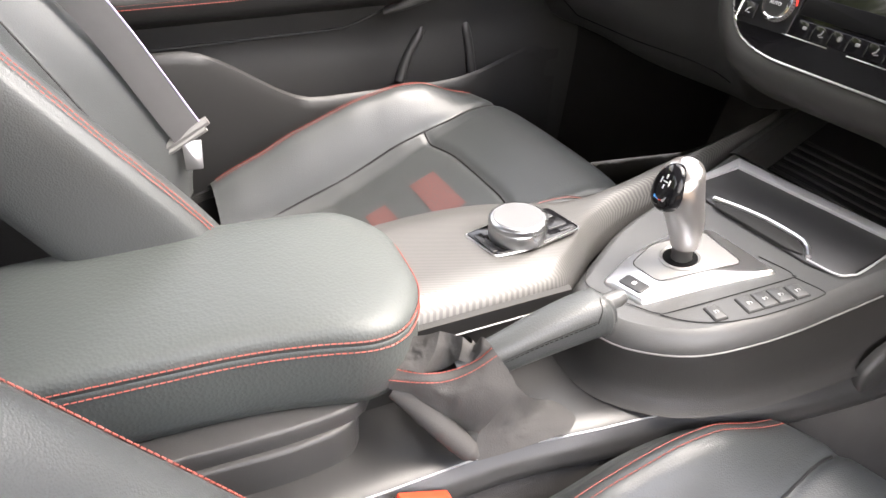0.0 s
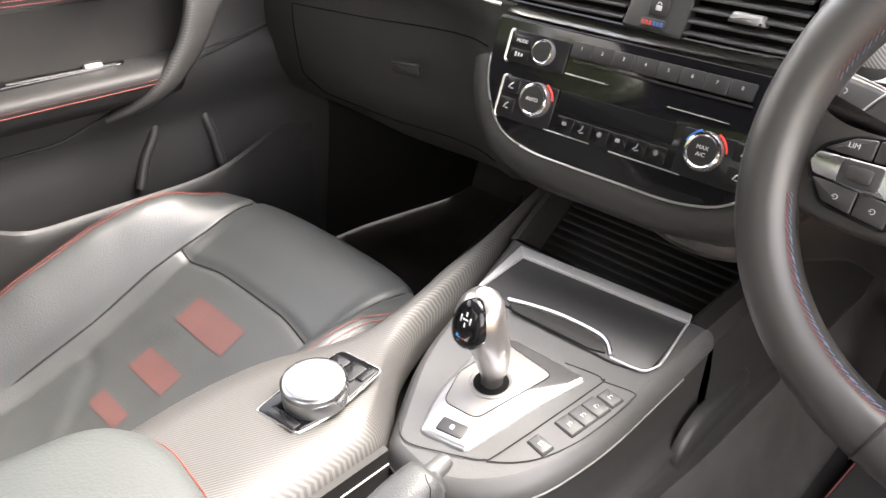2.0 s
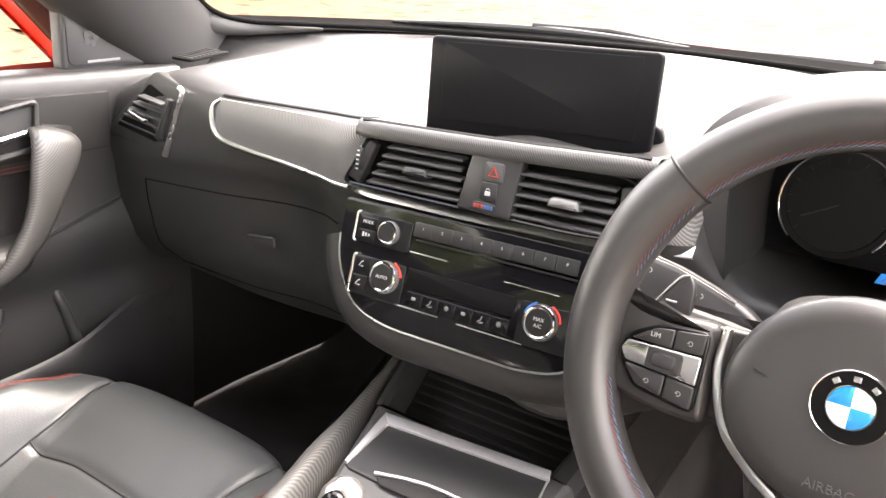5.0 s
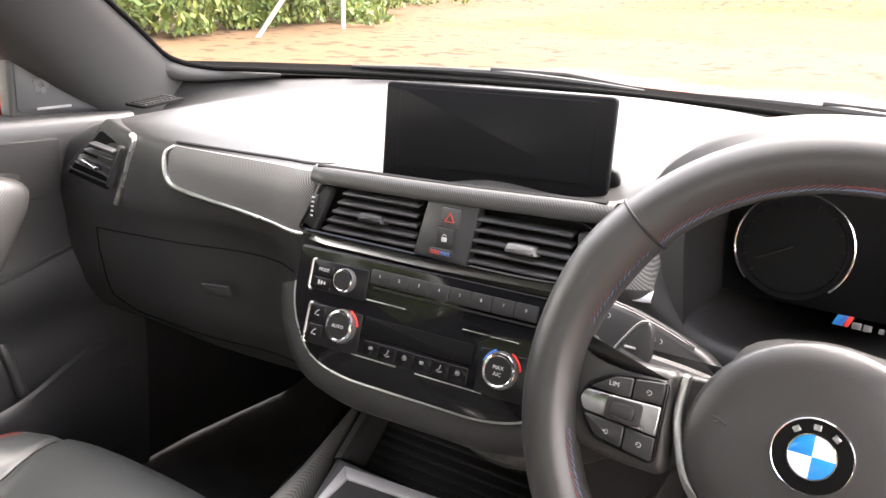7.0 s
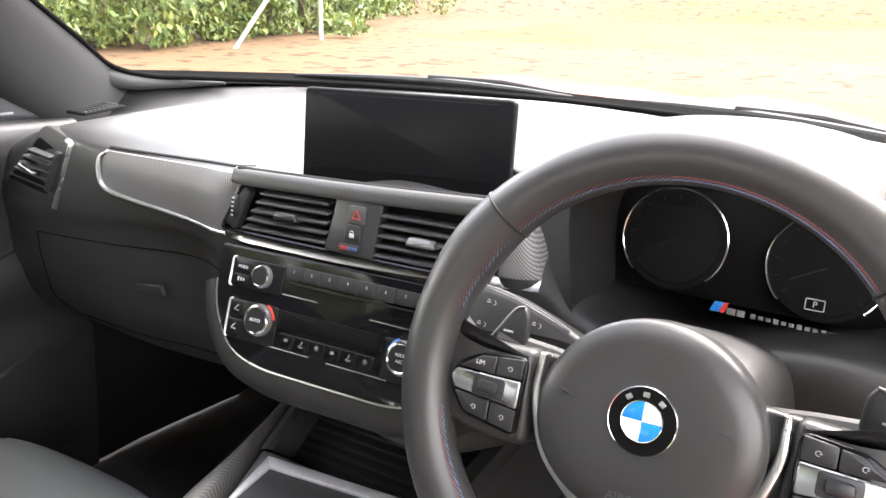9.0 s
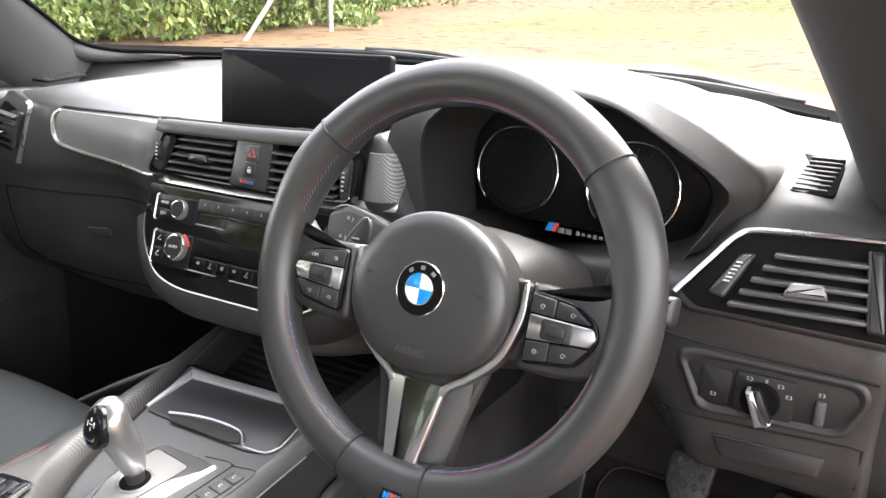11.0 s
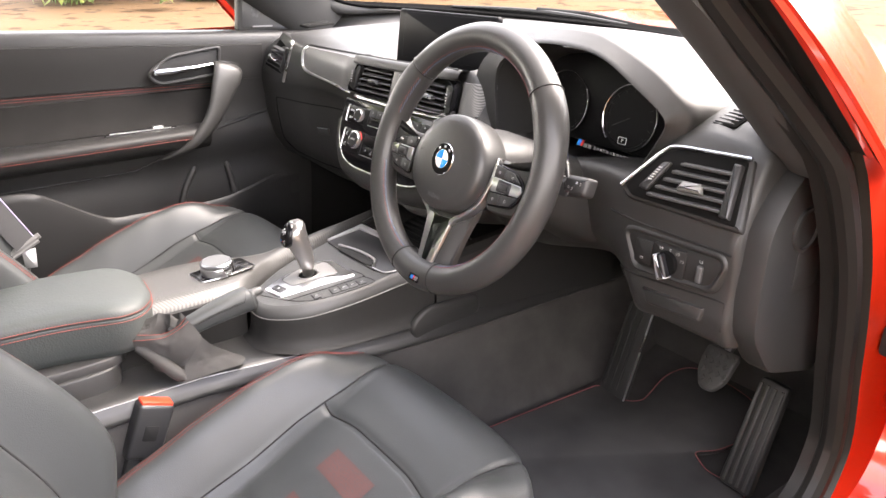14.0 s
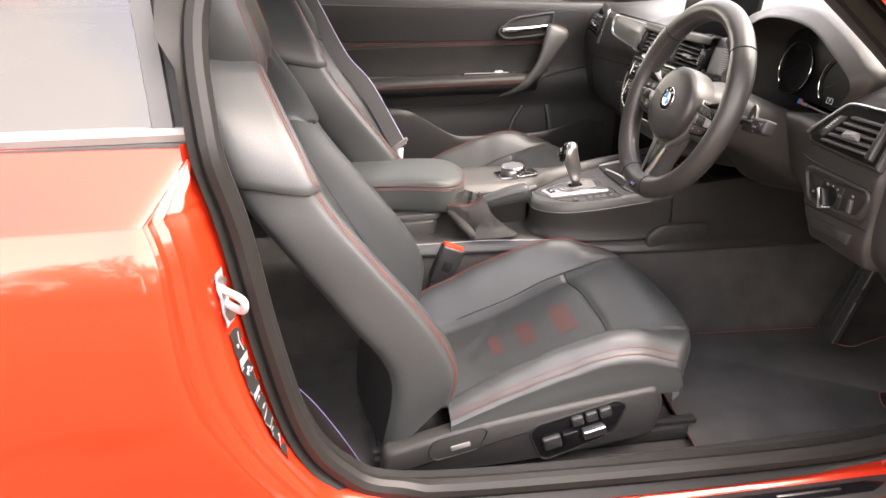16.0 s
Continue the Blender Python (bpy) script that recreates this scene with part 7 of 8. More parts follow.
def thigh_seam(ax):
    return -0.123 - 0.012 * smooth(0.06, 0.16, ax)


def side_line(y):
    return 0.155 + 0.014 * smooth(-0.10, 0.0, y)


def groove(x, y):
    """Depth of the sewn seams on the cushion."""
    ax = abs(x)
    d = 0.0050 * math.exp(-((ax - side_line(y)) / 0.0062) ** 2)
    d += 0.0055 * math.exp(-((y - thigh_seam(ax)) / 0.0068) ** 2) * smooth(0.164, 0.140, ax)
    ys = -0.30 - 0.09 * smooth(0.12, 0.0, ax)
    d += 0.0045 * math.exp(-((y - ys) / 0.0080) ** 2) * smooth(0.152, 0.125, ax)
    return d


def cushion_point(x, v, up=0.0):
    y = -0.47 + (front_y(x) + 0.47) * v
    return Vector((x, y, cushion_z(x, y) - groove(x, y) + up))


XS = [-0.25, -0.247, -0.242, -0.236, -0.23, -0.223, -0.216, -0.208] + [-0.2 + 0.004 * k for k in range(20)] + [-0.115 + 0.0115 * k for k in range(10)]
XS = XS + [0] + [-x for x in reversed(XS)]
VS = list(np.linspace(0, 0.55, 34)) + list(np.linspace(0.562, 0.86, 44)) + list(np.linspace(0.875, 1, 12))
FRONT = [(-.462, .33), (-.455, .42), (-.497, .51), (-.585, .63), (-.66, .735), (-.705, .83), (-.755, .93)]
BF = spline([(0, y, z) for y, z in FRONT], 72)
BM = spline([(0, y, z) for y, z in [(-.525, .30), (-.55, .41), (-.605, .52), (-.67, .64), (-.725, .75), (-.757, .85), (-.78, .935)]], 72)
BR = spline([(0, y, z) for y, z in [(-.57, .25), (-.552, .41), (-.622, .53), (-.71, .66), (-.768, .75), (-.80, .85), (-.83, .935)]], 72)
BACKW = curve1([.25, .36, .42, .55, .73, .80, .86, .905, .94], [.225, .245, .250, .252, .247, .235, .200, .158, .125])


def back_row(k, grow=0.0):
    f, c, b = BF[k], BM[k], BR[k]
    w = BACKW((f.z + b.z) / 2) + grow
    half = [(0, c.y, c.z), (0.32 * w, c.y + 0.001, c.z), (0.53 * w, c.y + 0.006, c.z), (0.60 * w, c.y + 0.004, c.z), (0.645 * w, c.y + 0.020, c.z), (0.78 * w, f.y - 0.010 + grow, f.z), (0.89 * w, f.y + grow, f.z), (0.965 * w, f.y - 0.010 + grow, f.z), (1.0 * w, f.y - 0.028, f.z), (1.0 * w, b.y, b.z), (0.95 * w, b.y - 0.022, b.z)]
    h = spline(half, 44)
    return [Vector((-p.x, p.y, p.z)) for p in h[::-1]][:-1] + h


def seat(name, m, label, outer, recline=0.0):
    ob = thing(name, label, "car seat", m, "front seats")
    g = Geo()
    rows = []
    for x in XS:
        top = [cushion_point(x, v) for v in VS]
        fy, fz = top[-1].y, top[-1].z
        top += [Vector((x, fy + 0.009, fz - 0.010)), Vector((x, fy + 0.014, fz - 0.032)), Vector((x, fy + 0.010, fz - 0.065)), Vector((x, fy - 0.004, fz - 0.095))]
        rows.append(top)

    def flank(s):
        out = []
        for dx, k in ((0.003, 0.10), (0.005, 0.14), (0.004, 0.18), (0.009, 0.5), (0.006, 1.0)):
            out.append([Vector((s * (0.25 + dx), p.y, p.z + (0.275 + 0.06 * smooth(-.5, -.2, p.y) - p.z) * k)) for p in rows[0]])
        return out
    g.grid(list(reversed(flank(-1))) + rows + flank(1))
    cu = part("cushion", g, LEATHER, ob, "black leather cushion with sewn panels", angle=70)
    for s in (-1, 1):
        for off in (0.238, 0.246) if s > 0 and outer > 0 else (0.212, 0.221):
            g = Geo()
            g.dashes([cushion_point(s * off, v, 0.0012) + Vector((s * 0.0006, 0, 0)) for v in np.linspace(0.02, 0.995, 90)], 0.0006, 0.0050, 0.76)
            part("stitching", g, REDTHREAD, cu, "red stitching")
    for s in (-1, 1):
        g = Geo()
        g.tube([(s * side_line(y), y, cushion_z(side_line(y), y) - 0.0046) for y in np.linspace(-0.45, -0.005, 50)], 0.0016, 6)
        part("side_seam", g, BLACK, cu)
    g = Geo()
    g.tube([(x, thigh_seam(abs(x)), cushion_z(x, thigh_seam(abs(x))) - 0.0050) for x in np.linspace(-0.156, 0.156, 50)], 0.0017, 6)
    part("thigh_line", g, BLACK, cu)
    for y0, y1, x0, x1 in ((-0.206, -0.166, -0.058, 0.050), (-0.278, -0.246, -0.056, 0.026), (-0.337, -0.314, -0.052, 0.014)):
        g = Geo()
        g.grid([[(x, y, cushion_z(x, y) - groove(x, y) + 0.0012) for x in np.linspace(x0, x1, 12)] for y in np.linspace(y0, y1, 8)])
        part("red_panel", g, PERF, cu, "red perforated accent")
    # backrest: bolstered lower part and broader shoulder part
    cut = 50
    g = Geo()
    g.grid([back_row(k) for k in range(cut + 1)])
    bk = part("backrest", g, LEATHER, ob, "black leather backrest with side bolsters", angle=70)
    g = Geo()
    top = [back_row(cut, 0.004)] + [back_row(k, 0.007) for k in range(cut + 1, 72)]
    g.grid([[p * 1.0 for p in back_row(cut)]] + top + [[p + Vector((0, -0.02, 0.012)) - Vector((p.x * 0.15, 0, 0)) for p in top[-1]]])
    sh = part("shoulder_rest", g, LEATHER, ob, "black leather shoulder support", angle=70)
    g = Geo()
    rows = []
    for k in range(0, 72, 3):
        b = BR[k]
        w = BACKW((BF[k].z + b.z) / 2)
        rows.append([(x * w * 0.955, b.y - 0.020 - 0.035 * (1 - x * x), b.z) for x in np.linspace(-1, 1, 15)])
    g.grid(rows)
    shell_ = part("back_shell", g, BLACK, ob, "black plastic back shell", angle=70)
    n = len(back_row(0))
    for s in (0, 1):
        for off in (14, 13) if outer > 0 else (15, 14):
            g = Geo()
            P = []
            for k in range(3, 72):
                row = back_row(k, 0.007 if k > cut else 0)
                P.append((row[off] if not s else row[n - 1 - off]) + Vector((0, 0.0015, 0.0008)))
            g.dashes(P, 0.0006, 0.0050, 0.76)
            part("back_stitching", g, REDTHREAD, bk, "red stitching")
    g = Geo()
    for s in (-1, 1):
        g.tube([Vector((s * 0.60 * BACKW(BM[k].z), BM[k].y + 0.004, BM[k].z)) for k in range(2, 60, 2)], 0.002, 6)
        g.tube([back_row(cut)[j] + Vector((0, 0.001, 0)) for j in (range(0, 22) if s < 0 else range(n - 22, n))], 0.0022, 6)
    part("seams", g, BLACK, bk)
    g = Geo()
    g.grid([[(x, c.y + 0.0035, c.z) for x in np.linspace(-0.036, 0.036, 6)] for c in BM[52:61]])
    part("red_panel", g, PERF, sh, "red perforated accent")
    g = Geo()
    rows = []
    for z, w, y0, y1 in ((.912, .112, -.752, -.85), (.93, .121, -.750, -.862), (.96, .127, -.755, -.87), (1.0, .130, -.768, -.88), (1.05, .125, -.782, -.885), (1.09, .11, -.80, -.885), (1.112, .085, -.82, -.875), (1.118, .04, -.84, -.86)):
        rows.append(spline([(-w, (y0 + y1) / 2, z), (-w * .85, y0 + 0.006, z), (0, y0 - 0.006, z), (w * .85, y0 + 0.006, z), (w, (y0 + y1) / 2, z), (w * .8, y1, z), (0, y1 - .005, z), (-w * .8, y1, z)], 40, True))
    g.grid(rows, close=True)
    g.add(rows[-1], [tuple(range(40))])
    hr = part("headrest", g, LEATHER, ob, "integrated leather headrest", angle=70)
    for j in (4, 6, 14, 16):
        g = Geo()
        g.dashes([Vector(r[j]) + Vector((0, 0.0012, 0)) for r in rows[:-2]], 0.0006, 0.0050, 0.76)
        part("head_stitching", g, REDTHREAD, hr, "red stitching")
    for ob_ in (bk, sh, hr, shell_):
        ob_.location.y -= recline
    # base and side trim
    s = outer
    SM = Matrix(((0, 0, s, s * 0.232), (1, 0, 0, 0), (0, 1, 0, 0), (0, 0, 0, 1)))
    g = Geo()
    g.plate(rounded([(-0.60, 0.212), (-0.595, 0.268), (-0.42, 0.312), (-0.20, 0.343), (-0.088, 0.356), (-0.070, 0.32), (-0.085, 0.245), (-0.34, 0.214)], [0.01, 0.02, 0.06, 0.1, 0.012, 0.02, 0.03, 0.1], 6), 0.034, 0.010, SM)
    tr = part("side_trim", g, PLASTIC_GREY, ob, "dark grey plastic side trim")
    g = Geo()
    pan = rounded([(-0.328, 0.282), (-0.315, 0.300), (-0.165, 0.338), (-0.146, 0.325), (-0.165, 0.272), (-0.185, 0.258), (-0.29, 0.222), (-0.305, 0.226)], 0.008)
    g.tube([(*p, 0.0345) for p in pan], 0.0022, 6, True, SM)
    part("panel_edge", g, BLACK, tr)
    g = Geo()
    g.plate(pan, 0.003, 0.001, SM @ Matrix.Translation((0, 0, 0.032)))
    cp_ = part("switch_recess", g, GLOSS, tr)
    for y, z, w, h, mt in ((-0.240, 0.305, 0.022, 0.020, KEY), (-0.214, 0.312, 0.022, 0.020, KEY), (-0.188, 0.318, 0.022, 0.020, KEY), (-0.205, 0.275, 0.044, 0.018, SILVER), (-0.250, 0.268, 0.030, 0.030, GLOSS), (-0.285, 0.262, 0.034, 0.026, KEY)):
        g = Geo()
        g.plate(rect(w, h, 0.004), 0.010, 0.003, SM @ Matrix.Translation((y, z, 0.034)) @ pose(0, 0, 0, 0, 0, 14))
        part("seat_switch", g, mt, cp_, "")
    g = Geo()
    g.tube([(*p, 0.0345) for p in rounded([(-0.505, 0.288), (-0.415, 0.308), (-0.405, 0.30), (-0.42, 0.262), (-0.50, 0.245), (-0.515, 0.26)], 0.01)], 0.0015, 6, True, SM)
    part("cover_gap", g, BLACK, tr)
    g = Geo()
    g.plate(rect(0.036, 0.010, 0.003), 0.002, 0.0006, SM @ Matrix.Translation((-0.455, 0.272, 0.034)) @ pose(0, 0, 0, 0, 0, 12))
    part("cover_mark", g, GREYKEY, tr)
    g = Geo()
    g.plate(rounded([(-0.60, 0.205), (-0.09, 0.225), (-0.09, 0.285), (-0.30, 0.255), (-0.60, 0.225)], 0.01), 0.46, 0.01, Matrix(((0, 0, 1, -0.23), (1, 0, 0, 0), (0, 1, 0, 0), (0, 0, 0, 1))))
    part("seat_frame", g, BLACK, ob)
    for x in (-0.21, 0.205):
        g = Geo()
        g.box((0.042, 0.62, 0.030), (x, -0.30, 0.212), 0.006)
        g.box((0.020, 0.64, 0.012), (x, -0.29, 0.230), 0.003)
        part("seat_rail", g, RUBBER, ob, "black seat runner")
    return ob


seat("driver_seat", pose(0.372, 0, 0), "black leather driver's sports seat with red stitching", 1)
seat("passenger_seat", pose(-0.392, 0.065, 0.052), "black leather passenger sports seat with red stitching", -1, 0.036)

# ---- belts ----
WIDE = 0.046
LILAC = mat("lilac_edge", (0.42, 0.38, 0.55), 0.6)


# the lilac edge again, with the shade behind the driver's seat in its colour
SHADELILAC = mat("shaded_lilac_edge", (0.05, 0.045, 0.10), 0.7, vary=0.1)


def strap(name, pts, side_vec, label, edge=LILAC):
    sb_ = thing(name, label, "seat belt")
    g = Geo()
    sv = Vector(side_vec).normalized() * WIDE / 2
    P = spline(pts, 30)
    g.grid([[p - sv, p - sv * 0.3 + Vector((0.001, 0, 0)), p + sv * 0.3 + Vector((0.001, 0, 0)), p + sv] for p in P])
    g.grid([[p - sv - Vector((0.0016, 0, 0)), p + sv - Vector((0.0016, 0, 0))] for p in P])
    w = part("webbing", g, WEB, sb_, "grey woven webbing")
    g = Geo()
    g.tube([p + sv for p in P], 0.0013, 5)
    part("webbing_edge", g, edge, w)
    return sb_


pb = strap("seat_belt", [(-0.62, -0.76, 1.06), (-0.60, -0.68, 0.925), (-0.585, -0.595, 0.755), (-0.575, -0.525, 0.668), (-0.570, -0.432, 0.488)], (-0.064, 0.853, 0.487), "grey passenger seat belt hanging beside its seat")
g = Geo()
g.tube([(-0.572, -0.402, 0.503), (-0.575, -0.437, 0.484), (-0.578, -0.464, 0.468)], [0.0065, 0.0075, 0.0065], 8)
g.tube([(-0.570, -0.406, 0.492), (-0.576, -0.462, 0.460)], 0.005, 8)
tg = part("tongue", g, GREYKEY, pb, "grey plastic belt tongue")
g = Geo()
g.plate(rounded([(-0.014, 0), (0.014, 0), (0.012, -0.042), (-0.012, -0.042)], 0.003), 0.003, 0.001, Matrix.Translation((-0.572, -0.428, 0.476)) @ pose(0, 0, 0, 70, 0, 80))
part("metal_tongue", g, STEEL, tg)
strap("seat_belt", [(-0.585, -0.445, 0.47), (-0.66, -0.55, 0.30), (-0.68, -0.62, 0.215)], (0.2, 0.9, -0.4), "lower strap of the passenger seat belt")
strap("seat_belt", [(0.735, -0.76, 0.52), (0.722, -0.71, 0.44), (0.715, -0.645, 0.305), (0.70, -0.62, 0.21)], (0.5, 0.8, 0.1), "dark driver seat belt beside the door pillar", SHADELILAC)
for nm, M in (("seat_belt_buckle", pose(0.106, -0.405, 0.349, -22, 0, 0)), ("seat_belt_buckle", pose(-0.150, -0.34, 0.37, -14, -4, 0))):
    bu = thing(nm, "black seat belt buckle with a red release button", "buckle", M, "belt buckles")
    g = Geo()
    g.box((0.030, 0.056, 0.095), (0, 0, 0.035), 0.006, None, 3)
    part("case", g, KEY, bu)
    g = Geo()
    g.box((0.022, 0.050, 0.008), (0, 0, 0.083), 0.002)
    part("release", g, REDPLASTIC, bu, "red release button")
    g = Geo()
    g.box((0.020, 0.036, 0.12), (0, -0.004, -0.060), 0.004)
    part("stem", g, RUBBER, bu)
    g = Geo()
    g.plate(rect(0.022, 0.026, 0.003), 0.001, 0.0003, Matrix(((0, 0, 1, 0.0148), (1, 0, 0, 0), (0, 1, 0, 0.035), (0, 0, 0, 1))))
    part("embossing", g, BLACK, bu)

# ---- passenger door ----
door = thing("passenger_door", "closed black passenger door with carbon pull handle", "car door")


def belt_z(y):
    return 0.900 - 0.045 * y


def door_x(y, z):
    """Inner face of the door trim."""
    prof = curve1([0.20, 0.30, 0.42, 0.50, 0.565, 0.60, 0.64, 0.70, 0.76, 0.80, 0.87, 0.90], [-0.755, -0.742, -0.728, -0.722, -0.722, -0.708, -0.700, -0.712, -0.708, -0.700, -0.690, -0.692])
    return prof(z - 0.5 * (belt_z(y) - 0.90) * smooth(0.6, 0.9, z))


def door_patch(f_lo, f_hi, y0, y1, out, n=8, m=40):
    rows = []
    for y in np.linspace(y0, y1, m):
        lo, hi = f_lo(y), f_hi(y)
        row = [(door_x(y, lo), y, lo)] + [(door_x(y, lo + (hi - lo) * t) + out, y, lo + (hi - lo) * t) for t in np.linspace(0.02, 0.98, n)] + [(door_x(y, hi), y, hi)]
        rows.append(row)
    return Geo().grid(rows)


g = Geo()
rows = []
for y in np.linspace(-0.85, 0.34, 44):
    top = belt_z(y)
    row = [(door_x(y, z), y, z) for z in np.linspace(0.20, top - 0.012, 44)]
    row += [(door_x(y, top) - 0.004, y, top - 0.003), (-0.705, y, top), (-0.75, y, top)]
    rows.append(row)
g.grid(rows)
part("trim_panel", g, PLASTIC, door, "black moulded door trim", angle=50)
g = Geo()
g.grid([[(-half_width(z), y, z) for z in list(np.linspace(0.2, 0.74, 8)) + [0.768, 0.80, 0.8240, 0.8247, 0.85, 0.897]] for y in np.linspace(-0.90, 0.46, 12)])
part("outer_skin", g, PAINT, door, "orange outer door skin")
part("upper_pad", door_patch(lambda y: 0.775 - 0.01 * y, lambda y: belt_z(y) - 0.03, -0.80, 0.20, 0.006), DOORPAD, door, "smooth black upper door pad", angle=50)
part("front_insert", door_patch(lambda y: 0.664 + 0.19 * (y - 0.08), lambda y: 0.776, 0.092, 0.222, 0.005), DOORPAD, door, "smooth black insert ahead of the pull", angle=50)
part("suede_insert", door_patch(lambda y: 0.672, lambda y: 0.760, -0.75, 0.085, 0.004), DOORCLOTH, door, "dark suede door insert", angle=50)
g = Geo()
for dz in (0.0, -0.006):
    g.dashes([(door_x(y, 0.770) + 0.0075, y, 0.771 + dz - 0.012 * y) for y in np.linspace(-0.74, 0.085, 40)], 0.0006, 0.0050, 0.76)
part("upper_stitching", g, REDTHREAD, door, "red stitching")
g = Geo()
rows = []
for y in np.linspace(-0.72, 0.045, 40):
    e = smooth(0.05, -0.02, y)
    zt = 0.668 + 0.012 * (y + 0.2)
    rows.append([(-0.725, y, zt + 0.004), (-0.700 + 0.02 * e, y, zt + 0.004), (-0.682 + 0.028 * e, y, zt), (-0.676 + 0.032 * e, y, zt - 0.010), (-0.680 + 0.032 * e, y, zt - 0.026), (-0.690 + 0.026 * e, y, zt - 0.045), (-0.715, y, zt - 0.068)])
g.grid([spline(r, 24) for r in rows])
ar = part("door_armrest", g, DOORPAD, door, "padded door armrest", angle=60)
g = Geo()
for dz, dx in ((-0.014, 0.0012), (-0.020, 0.0012)):
    g.dashes([(-0.679 + 0.0335 * smooth(0.05, -0.02, y) + dx, y, 0.668 + 0.012 * (y + 0.2) + dz) for y in np.linspace(-0.70, 0.03, 60)], 0.0006, 0.0050, 0.76)
part("armrest_stitching", g, REDTHREAD, ar, "red stitching")
g = Geo()
g.plate(rounded([(-0.215, 0.012), (-0.045, 0.006), (-0.035, -0.010), (-0.20, -0.016)], 0.006), 0.005, 0.002, Matrix(((0, 1, 0, -0.690), (1, 0, 0, 0), (0, 0, 1, 0.671), (0, 0, 0, 1))))
ws_ = part("switch_plate", g, GLOSS, ar, "gloss black window switch plate")
g = Geo()
g.box((0.012, 0.026, 0.008), (-0.691, -0.085, 0.679), 0.003)
part("window_switch", g, SILVER, ws_)
g = Geo()
g.tube([(-0.684, y, 0.677) for y in np.linspace(-0.20, -0.055, 8)], 0.0012, 5)
part("switch_line", g, SILVER, ws_)
# handle recess and lever
g = Geo()
bz = rounded([(-0.098, 0.806), (-0.046, 0.846), (0.086, 0.862), (0.076, 0.796), (-0.070, 0.783)], [0.02, 0.03, 0.01, 0.012, 0.02], 6)
DM = Matrix(((0, 0, 1, -0.685), (1, 0, 0, 0), (0, 1, 0, 0), (0, 0, 0, 1)))
g.tube([(*p, 0.004) for p in bz], 0.0045, 8, True, DM)
hz_ = part("handle_bezel", g, PLASTIC_GREY, door, "dark handle bezel")
g = Geo()
g.plate(bz, 0.003, 0.001, DM @ Matrix.Translation((0, 0, -0.0005)))
part("handle_cup", g, BLACK, hz_)
g = Geo()
g.tube([(-0.676, -0.082, 0.812), (-0.669, -0.04, 0.814), (-0.669, 0.02, 0.818), (-0.677, 0.066, 0.822)], [0.008, 0.0085, 0.006, 0.004], 10)
part("release_lever", g, CHROME, hz_, "bright door release lever")
# carbon pull
g = Geo()
rows = []
for y, z, w, x in ((0.100, 0.813, 0.070, -0.692), (0.0985, 0.809, 0.078, -0.668), (0.090, 0.790, 0.074, -0.658), (0.0785, 0.770, 0.066, -0.653), (0.066, 0.745, 0.055, -0.649), (0.053, 0.719, 0.046, -0.647), (0.030, 0.683, 0.038, -0.646), (-0.010, 0.642, 0.028, -0.650), (-0.048, 0.617, 0.017, -0.668), (-0.082, 0.601, 0.008, -0.688)):
    rows.append((Vector((x, y, z)), w))
cen = spline([r[0] for r in rows], 36)
wid = [np.interp(k / 35 * 9, range(10), [r[1] for r in rows]) for k in range(36)]
sec = []
for k in range(36):
    d = (cen[min(35, k + 1)] - cen[max(0, k - 1)]).normalized()
    sv = d.cross(Vector((1, 0, 0))).normalized() if d.cross(Vector((1, 0, 0))).length > 0.1 else Vector((0, 1, 0))
    nx = sv.cross(d).normalized()
    if nx.x < 0:
        nx = -nx
    w = wid[k] / 2
    sec.append([cen[k] + sv * a * w + nx * b * 0.011 for a, b in ((-1, 0), (-0.92, 0.5), (-0.6, 0.85), (0, 1), (0.6, 0.85), (0.92, 0.5), (1, 0), (0.85, -0.7), (0, -1), (-0.85, -0.7))])
g.grid(sec, close=True)
g.add(sec[0], [tuple(range(10))])
g.add(sec[-1], [tuple(range(10))])
part("pull_handle", g, SHADEWEAVE, door, "curved carbon-fibre pull handle", angle=70)
# lower pocket
g = Geo()
rows = []
for y in np.linspace(-0.62, 0.30, 40):
    z = 0.472 + 0.10 * smooth(-0.20, -0.42, y) + 0.035 * smooth(0.0, 0.30, y)
    x = -0.672 - 0.05 * smooth(0.05, 0.28, y) - 0.045 * smooth(-0.45, -0.62, y)
    rows.append([(x - 0.055, y, 0.22), (x - 0.012, y, 0.30), (x - 0.004, y, z - 0.06), (x, y, z - 0.02), (x - 0.002, y, z - 0.004), (x - 0.008, y, z), (x - 0.016, y, z - 0.006), (x - 0.02, y, z - 0.06)])
g.grid(rows)
pk = part("door_pocket", g, PLASTIC_GREY, door, "dark lower door pocket", angle=50)
for y, lean in ((-0.0415, 0.040), (0.104, -0.012)):
    g = Geo()
    g.tube(spline([(-0.740, y + lean * 1.3, 0.57), (-0.725, y + lean, 0.545), (-0.720, y + lean * 0.45, 0.512), (-0.714, y, 0.468)], 14), 0.0085, 12)
    part("pocket_divider", g, PLASTIC_GREY, pk)
g = Geo()
g.tube([(door_x(y, z) + 0.002, y, z) for y, z in [(y, np.interp(y, [-0.75, -0.14, 0.04], [0.556, 0.570, 0.646])) for y in np.linspace(-0.75, 0.04, 40)]], 0.0024, 6)
part("trim_gap", g, BLACK, door)
g = Geo()
g.tube([(door_x(y, z) + 0.001, y, z) for y, z in ((0.04, 0.646), (0.08, 0.657), (0.12, 0.665), (0.16, 0.673), (0.20, 0.681), (0.24, 0.689))], 0.0024, 6)
part("front_gap", g, BLACK, door)
